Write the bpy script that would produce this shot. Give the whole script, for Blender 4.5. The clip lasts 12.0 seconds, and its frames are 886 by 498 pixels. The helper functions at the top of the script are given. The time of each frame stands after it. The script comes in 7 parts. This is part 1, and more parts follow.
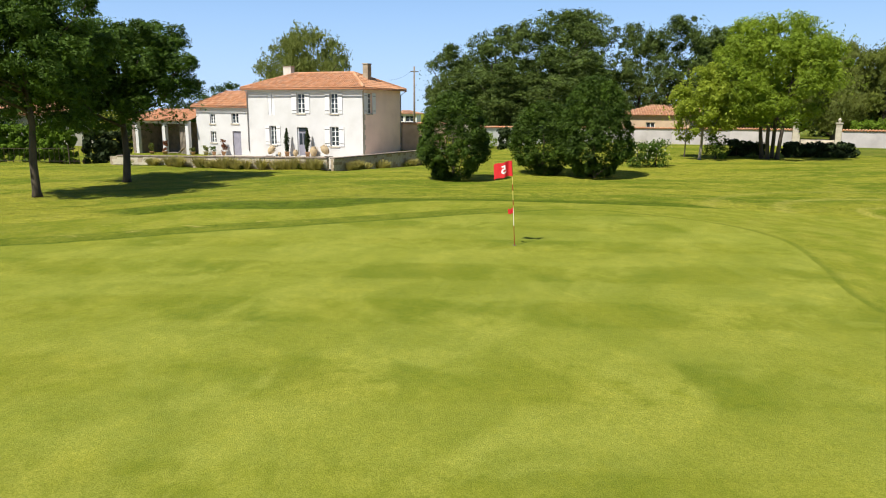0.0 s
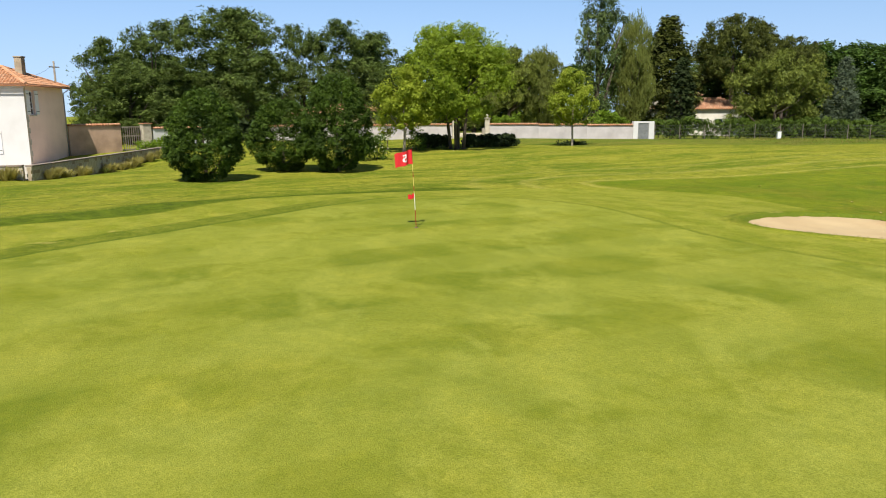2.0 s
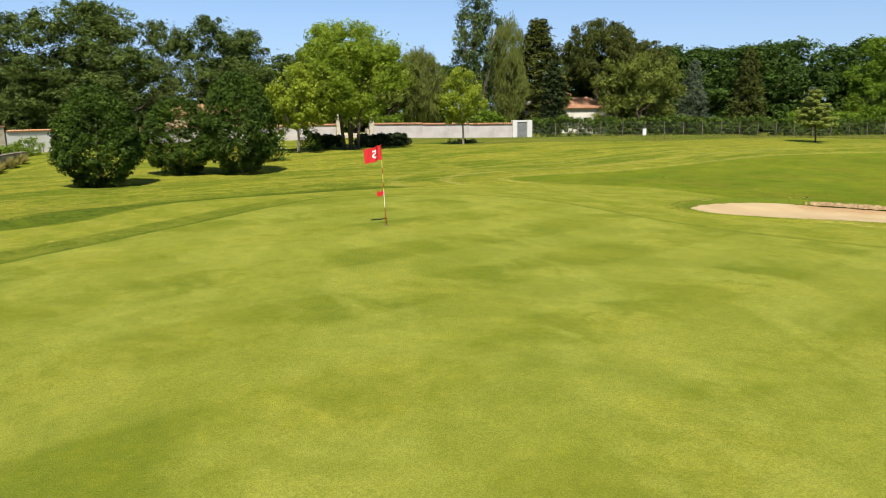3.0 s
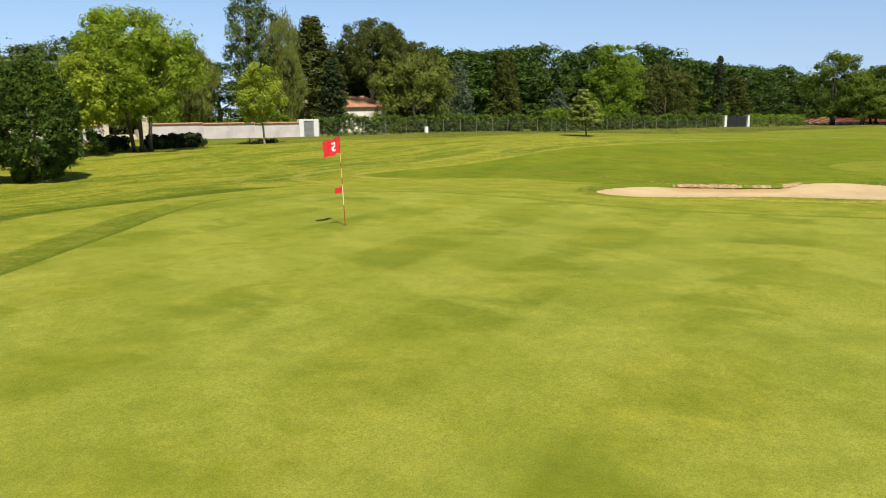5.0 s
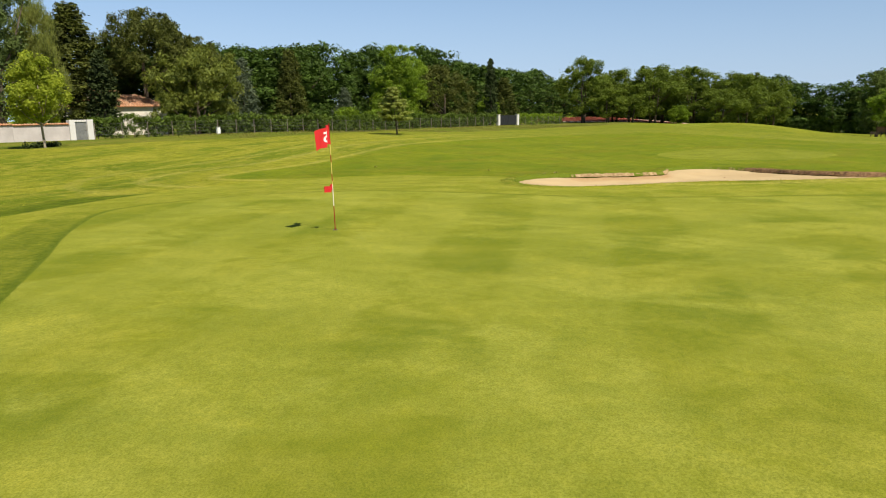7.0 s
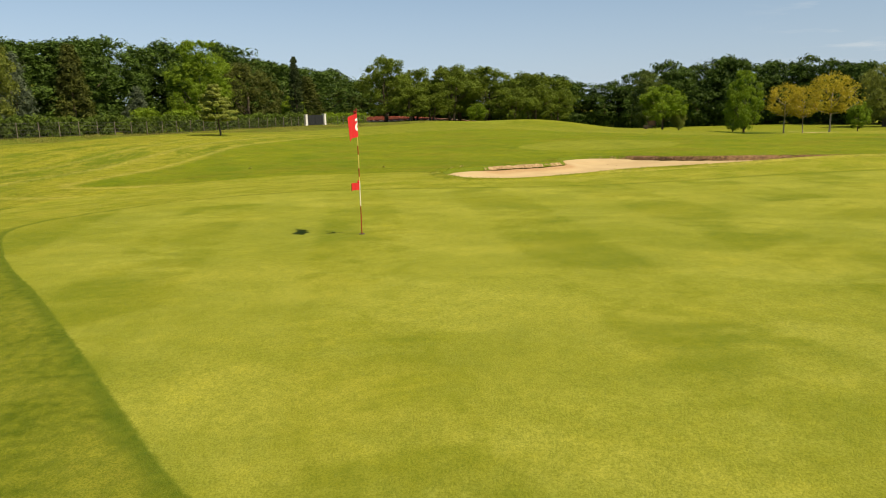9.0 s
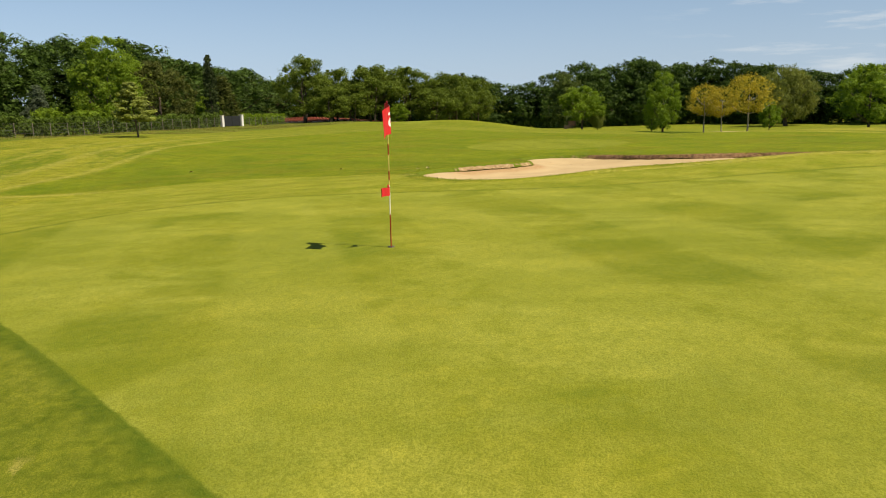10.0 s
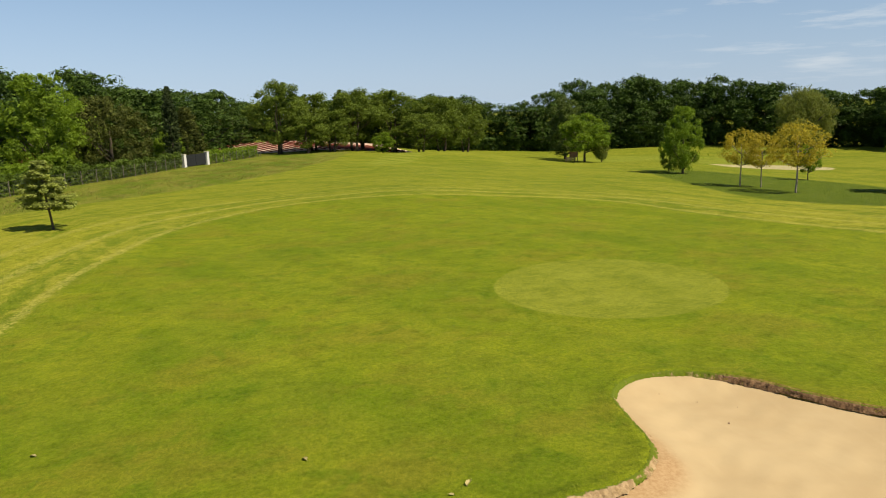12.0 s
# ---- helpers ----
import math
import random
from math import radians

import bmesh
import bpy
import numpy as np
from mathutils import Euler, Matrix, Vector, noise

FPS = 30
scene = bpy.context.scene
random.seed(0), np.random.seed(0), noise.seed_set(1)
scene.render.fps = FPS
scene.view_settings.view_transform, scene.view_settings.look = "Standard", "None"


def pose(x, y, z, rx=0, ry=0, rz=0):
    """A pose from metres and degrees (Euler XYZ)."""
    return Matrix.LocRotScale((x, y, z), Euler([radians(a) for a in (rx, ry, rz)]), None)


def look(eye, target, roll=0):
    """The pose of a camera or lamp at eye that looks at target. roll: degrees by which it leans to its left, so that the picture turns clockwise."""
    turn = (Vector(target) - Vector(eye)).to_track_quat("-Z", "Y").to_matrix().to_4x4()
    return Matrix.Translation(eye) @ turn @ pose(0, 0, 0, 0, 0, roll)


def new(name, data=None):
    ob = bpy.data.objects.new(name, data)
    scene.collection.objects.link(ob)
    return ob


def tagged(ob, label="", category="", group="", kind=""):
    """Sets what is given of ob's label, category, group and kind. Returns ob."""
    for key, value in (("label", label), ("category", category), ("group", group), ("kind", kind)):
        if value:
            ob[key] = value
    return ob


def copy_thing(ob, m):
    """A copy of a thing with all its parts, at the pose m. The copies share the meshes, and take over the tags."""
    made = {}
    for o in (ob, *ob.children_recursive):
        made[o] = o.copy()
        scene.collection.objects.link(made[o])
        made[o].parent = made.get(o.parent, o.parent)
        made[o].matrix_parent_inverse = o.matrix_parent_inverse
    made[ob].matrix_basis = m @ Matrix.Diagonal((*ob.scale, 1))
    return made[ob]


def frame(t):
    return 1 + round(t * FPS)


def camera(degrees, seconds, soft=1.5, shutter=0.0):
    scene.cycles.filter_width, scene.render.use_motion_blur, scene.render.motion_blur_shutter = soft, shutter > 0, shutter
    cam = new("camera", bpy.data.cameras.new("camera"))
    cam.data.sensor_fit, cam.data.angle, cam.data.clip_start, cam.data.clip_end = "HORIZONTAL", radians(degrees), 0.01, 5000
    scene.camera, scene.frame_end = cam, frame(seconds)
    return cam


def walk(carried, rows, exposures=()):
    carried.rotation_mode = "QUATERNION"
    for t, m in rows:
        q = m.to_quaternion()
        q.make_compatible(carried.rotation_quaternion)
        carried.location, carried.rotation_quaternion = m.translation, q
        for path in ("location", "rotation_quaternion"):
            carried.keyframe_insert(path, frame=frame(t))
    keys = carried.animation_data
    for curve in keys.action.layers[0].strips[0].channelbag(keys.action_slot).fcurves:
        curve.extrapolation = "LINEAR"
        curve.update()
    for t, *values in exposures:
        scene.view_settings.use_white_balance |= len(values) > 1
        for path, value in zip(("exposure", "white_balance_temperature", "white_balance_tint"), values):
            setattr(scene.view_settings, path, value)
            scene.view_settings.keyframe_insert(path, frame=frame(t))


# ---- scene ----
cam = camera(63.6, 12.0, 1.05)
PATH = [
    (0, (-1.551, -18.406, 3.469), (-1.585, -16.443, 3.085), 0.3),
    (0.5, (-3.847, -18.718, 3.404), (-3.576, -16.774, 3.023), 0.2),
    (1, (-5.748, -18.686, 3.372), (-5.222, -16.795, 2.991), -0.1),
    (1.5, (-7.505, -18.39, 3.318), (-6.748, -16.579, 2.937), -0.1),
    (2, (-9.09, -17.902, 3.258), (-8.136, -16.187, 2.877), -0.2),
    (2.5, (-10.356, -16.867, 3.151), (-9.224, -15.262, 2.773), -0.3),
    (3, (-11.458, -15.897, 3.076), (-10.186, -14.401, 2.697), -0.5),
    (4.8, (-14.142, -11.212, 2.888), (-12.456, -10.208, 2.501), -0.4),
    (5, (-14.318, -10.722, 2.794), (-12.6, -9.771, 2.412), -0.7),
    (5.5, (-14.54, -9.126, 2.709), (-12.743, -8.335, 2.327), -0.8),
    (6, (-14.736, -7.659, 2.645), (-12.878, -7.026, 2.263), -0.8),
    (6.5, (-14.642, -6.134, 2.557), (-12.736, -5.662, 2.172), -1.0),
    (7, (-14.408, -4.751, 2.475), (-12.473, -4.424, 2.09), -0.9),
    (7.2, (-14.447, -4.234, 2.489), (-12.502, -3.97, 2.101), -0.9),
    (8.8, (-13.11, -0.208, 2.246), (-11.16, -0.41, 1.853), -1.5),
    (9, (-12.859, 0.211, 2.234), (-10.915, -0.044, 1.84), -1.5),
    (9.5, (-12.013, 1.283, 2.156), (-10.092, 0.892, 1.761), -1.5),
    (10, (-10.801, 1.942, 2.145), (-8.902, 1.454, 1.748), -1.5),
    (10.5, (-8.812, 2.223, 2.239), (-6.923, 1.701, 1.84), -1.5),
    (11, (-5.606, 1.78, 3.257), (-3.719, 1.249, 2.857), -1.7),
    (11.5, (-1.245, 0.807, 5.333), (0.64, 0.27, 4.934), -1.8),
    (12, (3.455, -0.487, 7.278), (5.341, -1.022, 6.883), -1.9),
]
EXPOSURES = [(0.0, 0.46, 6450, 10), (5.0, 0.48, 6800, 10), (7.2, 0.42, 7200, 10), (9.2, 0.40, 8150, 10), (10.5, 0.37, 7500, 10), (12.0, 0.35, 7500, 10)]
walk(cam, [(t, look(eye, target, roll)) for t, eye, target, roll in PATH], EXPOSURES)

# ---- world and sun ----
SUN_TO = Vector((-1.03, -1.2, 2.2)).normalized()      # towards the sun
world = bpy.data.worlds.new("sky")
scene.world = world
world.use_nodes = True
wn = world.node_tree
wn.nodes.clear()
sky = wn.nodes.new("ShaderNodeTexSky")
sky.sky_type = "NISHITA"
sky.sun_disc = False
sky.sun_elevation = math.asin(SUN_TO.z)
sky.sun_rotation = math.atan2(SUN_TO.x, SUN_TO.y)
sky.air_density, sky.dust_density, sky.ozone_density = 1.0, 0.3, 2.0
sky_bg = wn.nodes.new("ShaderNodeBackground")
sky_bg.inputs["Strength"].default_value = 0.052
sky_out = wn.nodes.new("ShaderNodeOutputWorld")
# haze evens out the low sky
sky_dir = wn.nodes.new("ShaderNodeTexCoord")
sky_up = wn.nodes.new("ShaderNodeSeparateXYZ")
wn.links.new(sky_dir.outputs["Generated"], sky_up.inputs[0])
low_sky = wn.nodes.new("ShaderNodeMapRange")
low_sky.interpolation_type = "SMOOTHSTEP"
for key, value in (("From Min", 0.45), ("From Max", -0.05), ("To Min", 0.1), ("To Max", 0.88)):
    low_sky.inputs[key].default_value = value
wn.links.new(sky_up.outputs["Z"], low_sky.inputs["Value"])
haze = wn.nodes.new("ShaderNodeMix")
haze.data_type = "RGBA"
haze_tint = wn.nodes.new("ShaderNodeMix")
haze_tint.data_type = "RGBA"
haze_tint.inputs[6].default_value = (6.1, 8.6, 12.1, 1.0)
haze_tint.inputs[7].default_value = (4.15, 7.4, 12.9, 1.0)
haze_rise = wn.nodes.new("ShaderNodeMapRange")
haze_rise.inputs["From Max"].default_value = 0.17
wn.links.new(sky_up.outputs["Z"], haze_rise.inputs["Value"])
wn.links.new(haze_rise.outputs[0], haze_tint.inputs[0])
north = wn.nodes.new("ShaderNodeMapRange")     # the sky is paler away from the sun
for key, value in (("From Min", -0.6), ("From Max", 0.95), ("To Min", 1.04), ("To Max", 1.38)):
    north.inputs[key].default_value = value
wn.links.new(sky_up.outputs["Y"], north.inputs["Value"])
paler = wn.nodes.new("ShaderNodeVectorMath")
paler.operation = "SCALE"
wn.links.new(haze_tint.outputs[2], paler.inputs[0])
wn.links.new(north.outputs[0], paler.inputs["Scale"])
wn.links.new(paler.outputs[0], haze.inputs[7])
wn.links.new(low_sky.outputs[0], haze.inputs[0])
wn.links.new(sky.outputs[0], haze.inputs[6])
# a few thin wisps of high cloud to the south-east
wisp_map = wn.nodes.new("ShaderNodeMapping")
wisp_map.inputs["Scale"].default_value = (3.0, 3.0, 26.0)
wisp_map.inputs["Rotation"].default_value = (0.05, 0.06, 0)
wisp = wn.nodes.new("ShaderNodeTexNoise")
wisp.inputs["Scale"].default_value, wisp.inputs["Detail"].default_value, wisp.inputs["Roughness"].default_value = 2.2, 6.0, 0.6
wn.links.new(sky_dir.outputs["Generated"], wisp_map.inputs["Vector"])
wn.links.new(wisp_map.outputs[0], wisp.inputs["Vector"])
wisp_part = wn.nodes.new("ShaderNodeMapRange")
for key, value in (("From Min", 0.52), ("From Max", 0.75), ("To Max", 0.55)):
    wisp_part.inputs[key].default_value = value
wn.links.new(wisp.outputs["Fac"], wisp_part.inputs["Value"])
wisp_near = wn.nodes.new("ShaderNodeVectorMath")
wisp_near.operation = "DISTANCE"
wn.links.new(sky_dir.outputs["Generated"], wisp_near.inputs[0])
wisp_near.inputs[1].default_value = Vector((0.735, -0.662, 0.145))
wisp_reach = wn.nodes.new("ShaderNodeMapRange")
for key, value in (("From Min", 0.22), ("From Max", 0.08)):
    wisp_reach.inputs[key].default_value = value
wn.links.new(wisp_near.outputs["Value"], wisp_reach.inputs["Value"])
wisp_fac = wn.nodes.new("ShaderNodeMath")
wisp_fac.operation = "MULTIPLY"
wn.links.new(wisp_part.outputs[0], wisp_fac.inputs[0])
wn.links.new(wisp_reach.outputs[0], wisp_fac.inputs[1])
cloud = wn.nodes.new("ShaderNodeMix")
cloud.data_type = "RGBA"
cloud.inputs[7].default_value = (12.5, 13.6, 15.0, 1.0)
wn.links.new(wisp_fac.outputs[0], cloud.inputs[0])
wn.links.new(haze.outputs[2], cloud.inputs[6])
wn.links.new(cloud.outputs[2], sky_bg.inputs[0])
wn.links.new(sky_bg.outputs[0], sky_out.inputs[0])
sun_data = bpy.data.lights.new("sun", "SUN")
sun_data.energy, sun_data.angle, sun_data.color = 5.0, radians(0.55), (1.0, 0.95, 0.86)
sun = new("sun", sun_data)
sun.matrix_world = look(SUN_TO * 300, (0, 0, 0))


# ---- material helpers ----
class Mat:
    """A node material with short calls."""

    def __init__(self, name, rough=0.7, metal=0.0, spec=0.3):
        self.mat = bpy.data.materials.new(name)
        self.mat.use_nodes = True
        self.tree = self.mat.node_tree
        self.bsdf = self.tree.nodes["Principled BSDF"]
        self.out = self.tree.nodes["Material Output"]
        self.bsdf.inputs["Roughness"].default_value = rough
        self.bsdf.inputs["Metallic"].default_value = metal
        self.bsdf.inputs["Specular IOR Level"].default_value = spec

    def node(self, kind, **ins):
        n = self.tree.nodes.new(kind)
        for key, value in ins.items():
            self.put(value, n.inputs[key.replace("_", " ")])
        return n

    def put(self, value, socket):
        if isinstance(value, bpy.types.NodeSocket):
            self.tree.links.new(value, socket)
        elif isinstance(value, tuple) and len(value) == 3 and socket.type == "RGBA":
            socket.default_value = (*value, 1.0)
        else:
            socket.default_value = value

    def coords(self, which="Object", scale=(1, 1, 1), turn=0.0):
        c = self.node("ShaderNodeTexCoord")
        m = self.node("ShaderNodeMapping")
        self.put(c.outputs[which], m.inputs["Vector"])
        m.inputs["Scale"].default_value = scale
        m.inputs["Rotation"].default_value = (0, 0, radians(turn))
        return m.outputs[0]

    def noise(self, scale, vec=None, detail=4.0, rough=0.55, distort=0.0):
        n = self.node("ShaderNodeTexNoise", Scale=scale, Detail=detail, Roughness=rough, Distortion=distort)
        if vec is not None:
            self.put(vec, n.inputs["Vector"])
        return n.outputs["Fac"]

    def ramp(self, fac, a, b, lo=0.0, hi=1.0):
        """fac from a..b laid onto lo..hi, smoothly and clamped."""
        n = self.node("ShaderNodeMapRange")
        n.interpolation_type = "SMOOTHSTEP"
        for socket, value in zip(("Value", "From Min", "From Max", "To Min", "To Max"), (fac, a, b, lo, hi)):
            self.put(value, n.inputs[socket])
        return n.outputs[0]

    def mix(self, fac, a, b, blend="MIX"):
        n = self.tree.nodes.new("ShaderNodeMix")
        n.data_type, n.blend_type = "RGBA", blend
        self.put(fac, n.inputs[0])
        self.put(a, n.inputs[6])
        self.put(b, n.inputs[7])
        return n.outputs[2]

    def math(self, op, a, b=0.0):
        n = self.tree.nodes.new("ShaderNodeMath")
        n.operation = op
        self.put(a, n.inputs[0])
        self.put(b, n.inputs[1])
        return n.outputs[0]

    def attr(self, name):
        n = self.tree.nodes.new("ShaderNodeAttribute")
        n.attribute_name = name
        return n.outputs["Fac"]

    def bump(self, height, strength=0.3, distance=0.02):
        n = self.node("ShaderNodeBump", Strength=strength, Distance=distance, Height=height)
        self.put(n.outputs[0], self.bsdf.inputs["Normal"])

    def color(self, c):
        self.put(c, self.bsdf.inputs["Base Color"])
        return self


def speckled(name, base, dark, scale=6.0, fine=60.0, rough=0.8, bump=0.2, metal=0.0, spec=0.3, stretch=(1, 1, 1)):
    """A plain surface with stains at one scale and grain at another."""
    m = Mat(name, rough, metal, spec)
    vec = m.coords("Object", stretch)
    stain = m.ramp(m.noise(scale, vec, 5), 0.35, 0.75)
    grain = m.noise(fine, vec, 3)
    c = m.mix(stain, base, dark)
    c = m.mix(m.ramp(grain, 0.3, 0.7, 0.0, 0.18), c, tuple(v * 0.55 for v in base))
    m.color(c)
    m.bump(grain, bump, 0.01)
    return m.mat


def leafy(name, light, dark, translucent=0.13, rough=0.6, vary=0.6, spray=0.0):
    """Leaves that differ one by one and from plant to plant; a spray is parted into leaflets of that size."""
    m = Mat(name, rough, 0.0, 0.14)
    geo = m.tree.nodes.new("ShaderNodeNewGeometry")
    info = m.tree.nodes.new("ShaderNodeObjectInfo")
    patch = m.ramp(m.noise(0.9, m.coords("Object"), 2), 0.35, 0.65)
    one = geo.outputs["Random Per Island"]
    if spray:
        cell = m.node("ShaderNodeTexVoronoi", Vector=m.coords("Object"), Scale=1 / spray)
        one = m.math("ADD", m.math("MULTIPLY", one, 0.4), m.math("MULTIPLY", m.node("ShaderNodeSeparateColor", Color=cell.outputs["Color"]).outputs[0], 0.6))
    fac = m.math("ADD", m.math("MULTIPLY", one, vary), m.math("MULTIPLY", patch, 1 - vary))
    c = m.mix(fac, dark, light)
    c = m.mix(m.math("MULTIPLY", info.outputs["Random"], 0.25), c, tuple(v * 0.6 for v in light))
    m.color(c)
    t = m.node("ShaderNodeBsdfTranslucent", Color=m.mix(0.35, c, (light[0] * 1.6, light[1] * 1.7, light[2])))
    mixer = m.node("ShaderNodeMixShader", Fac=translucent)
    m.put(m.bsdf.outputs[0], mixer.inputs[1])
    m.put(t.outputs[0], mixer.inputs[2])
    leaf = mixer.outputs[0]
    if spray:
        gap = m.node("ShaderNodeMixShader", Fac=m.math("GREATER_THAN", cell.outputs["Distance"], 0.52))
        m.put(leaf, gap.inputs[1])
        m.put(m.node("ShaderNodeBsdfTransparent").outputs[0], gap.inputs[2])
        leaf = gap.outputs[0]
    m.put(leaf, m.out.inputs["Surface"])
    return m.mat


LEAF_DARK = leafy("dark green leaves", (0.105, 0.180, 0.020), (0.012, 0.030, 0.004), spray=0.085)
LEAF_HORNBEAM = leafy("hornbeam leaves", (0.085, 0.145, 0.014), (0.007, 0.018, 0.003), spray=0.065)
LEAF_LIME = leafy("lime green leaves", (0.33, 0.42, 0.04), (0.07, 0.125, 0.010), 0.36, spray=0.10)
LEAF_YELLOW = leafy("yellow green leaves", (0.36, 0.41, 0.045), (0.13, 0.19, 0.016), 0.4)
LEAF_GOLD = leafy("golden leaves", (0.50, 0.385, 0.050), (0.26, 0.25, 0.030), 0.45, spray=0.09)
LEAF_WOOD = leafy("woodland leaves", (0.085, 0.150, 0.022), (0.010, 0.024, 0.005), vary=0.5, spray=0.26)
LEAF_ASH = leafy("ash leaves", (0.150, 0.205, 0.042), (0.016, 0.033, 0.008), vary=0.5, spray=0.15)
LEAF_POPLAR = leafy("poplar leaves", (0.13, 0.18, 0.05), (0.04, 0.065, 0.02), vary=0.5, spray=0.16)
LEAF_OLIVE = leafy("olive green leaves", (0.19, 0.22, 0.035), (0.055, 0.08, 0.014), spray=0.14)
LEAF_WILLOW = leafy("willow leaves", (0.25, 0.28, 0.065), (0.095, 0.12, 0.028), 0.4, spray=0.13)
LEAF_PINE = leafy("pine needles", (0.125, 0.145, 0.026), (0.016, 0.023, 0.007), 0.12, 0.7, spray=0.16)
LEAF_CYPRESS = leafy("cypress scales", (0.045, 0.065, 0.018), (0.014, 0.024, 0.008), 0.05, 0.7)
LEAF_CEDAR = leafy("blue cedar needles", (0.12, 0.155, 0.09), (0.04, 0.06, 0.035), 0.1, 0.6, spray=0.14)
LEAF_BRIGHT = leafy("fresh green leaves", (0.24, 0.35, 0.032), (0.06, 0.11, 0.010), 0.38, spray=0.15)
LEAF_LAVENDER = leafy("dry tufts", (0.52, 0.44, 0.17), (0.27, 0.25, 0.08), 0.4)
LEAF_YOUNG = leafy("young cedar needles", (0.36, 0.40, 0.10), (0.19, 0.23, 0.06), 0.4)
LEAF_HEDGE = leafy("clipped hedge leaves", (0.16, 0.26, 0.02), (0.06, 0.11, 0.010), 0.25)
LEAF_ACACIA = leafy("acacia leaves", (0.175, 0.235, 0.030), (0.045, 0.075, 0.010), 0.3, spray=0.17)
LEAF_RUST = leafy("copper leaves", (0.24, 0.09, 0.035), (0.10, 0.04, 0.02), 0.25)
LEAF_FLOWER = leafy("cream flowers", (0.7, 0.68, 0.55), (0.45, 0.45, 0.3), 0.2)
BARK = speckled("grey brown bark", (0.11, 0.085, 0.06), (0.045, 0.036, 0.028), 5, 40, 0.9, 0.6, stretch=(1, 1, 0.25))
BARK_PALE = speckled("pale bark", (0.36, 0.31, 0.24), (0.16, 0.13, 0.10), 6, 40, 0.9, 0.5, stretch=(1, 1, 0.3))
RENDER_WHITE = speckled("white lime render", (0.635, 0.628, 0.615), (0.57, 0.56, 0.54), 0.7, 30, 0.9, 0.15)
RENDER_CREAM = speckled("cream render", (0.72, 0.68, 0.60), (0.56, 0.51, 0.43), 0.8, 25, 0.9, 0.2)
RENDER_GREY = speckled("off-white garden wall render", (0.53, 0.49, 0.48), (0.41, 0.375, 0.365), 0.6, 20, 0.9, 0.2)
RENDER_WARM = speckled("warm ochre render", (0.60, 0.44, 0.30), (0.48, 0.34, 0.23), 0.6, 20, 0.9, 0.2)
# pinkish render; light bounced onto the shaded side is lifted into its colour
RENDER_PINK = speckled("pinkish beige render with bounce light", (0.92, 0.68, 0.55), (0.80, 0.58, 0.46), 0.5, 20, 0.9, 0.2)
RENDER_COURT = speckled("stained pinkish wall render", (0.50, 0.34, 0.24), (0.30, 0.20, 0.14), 0.7, 20, 0.9, 0.3)
STONE = speckled("weathered limestone", (0.43, 0.35, 0.25), (0.25, 0.195, 0.14), 1.8, 25, 0.9, 0.5)
STONE_CAP = speckled("grey brown coping stone", (0.30, 0.24, 0.19), (0.17, 0.14, 0.12), 2.2, 25, 0.9, 0.5)
STONE_PALE = speckled("pale limestone", (0.55, 0.49, 0.38), (0.36, 0.31, 0.24), 2.5, 25, 0.9, 0.4)
TILE = speckled("terracotta canal tile", (0.50, 0.23, 0.115), (0.30, 0.16, 0.10), 1.3, 18, 0.85, 0.4)
SHUTTER = speckled("off-white painted wood", (0.76, 0.75, 0.73), (0.69, 0.68, 0.66), 2, 30, 0.6, 0.1)
DOOR_GREY = speckled("grey lilac painted door", (0.30, 0.29, 0.34), (0.24, 0.23, 0.27), 2, 30, 0.5, 0.1)
WHITE_PAINT = speckled("white painted wood", (0.78, 0.78, 0.76), (0.68, 0.68, 0.66), 2, 30, 0.5, 0.1)
ZINC = speckled("zinc gutter", (0.36, 0.36, 0.36), (0.25, 0.25, 0.26), 3, 30, 0.4, 0.1, 0.6)
TERRACOTTA = speckled("terracotta pot", (0.50, 0.30, 0.16), (0.36, 0.20, 0.11), 4, 30, 0.85, 0.2)
URN_CLAY = speckled("buff clay jar", (0.52, 0.40, 0.24), (0.36, 0.27, 0.16), 4, 30, 0.85, 0.2)
ANTHRACITE = speckled("anthracite metal panel", (0.035, 0.037, 0.042), (0.025, 0.026, 0.03), 3, 60, 0.45, 0.05, 0.3)
GALV = speckled("galvanised wire", (0.13, 0.13, 0.12), (0.08, 0.08, 0.075), 4, 40, 0.6, 0.1, 0.5)
CONCRETE = speckled("concrete post", (0.42, 0.41, 0.38), (0.28, 0.27, 0.25), 3, 40, 0.9, 0.3)
DARK_WOOD = speckled("dark weathered wood", (0.09, 0.065, 0.045), (0.05, 0.038, 0.028), 3, 40, 0.8, 0.3)
WOOD_GREY = speckled("silvered wood", (0.28, 0.24, 0.19), (0.17, 0.14, 0.11), 3, 40, 0.85, 0.3)
RED_CLOTH = speckled("red nylon flag", (0.62, 0.025, 0.03), (0.52, 0.018, 0.022), 3, 90, 0.6, 0.05)
WHITE_CLOTH = speckled("white flag print", (0.82, 0.80, 0.78), (0.76, 0.74, 0.72), 3, 60, 0.6, 0.05)
POLE_RED = speckled("red pole enamel", (0.33, 0.02, 0.018), (0.24, 0.015, 0.014), 8, 60, 0.35, 0.05)
POLE_WHITE = speckled("white pole enamel", (0.80, 0.78, 0.70), (0.66, 0.62, 0.52), 8, 60, 0.35, 0.05)
POLE_YELLOW = speckled("yellow pole enamel", (0.66, 0.56, 0.16), (0.55, 0.46, 0.12), 8, 60, 0.35, 0.05)
SOIL = speckled("bare pinkish soil", (0.60, 0.44, 0.33), (0.46, 0.32, 0.23), 1.5, 20, 0.95, 0.5)
VINE_RED = speckled("rust red vine guard", (0.34, 0.085, 0.05), (0.22, 0.06, 0.04), 3, 40, 0.8, 0.2)
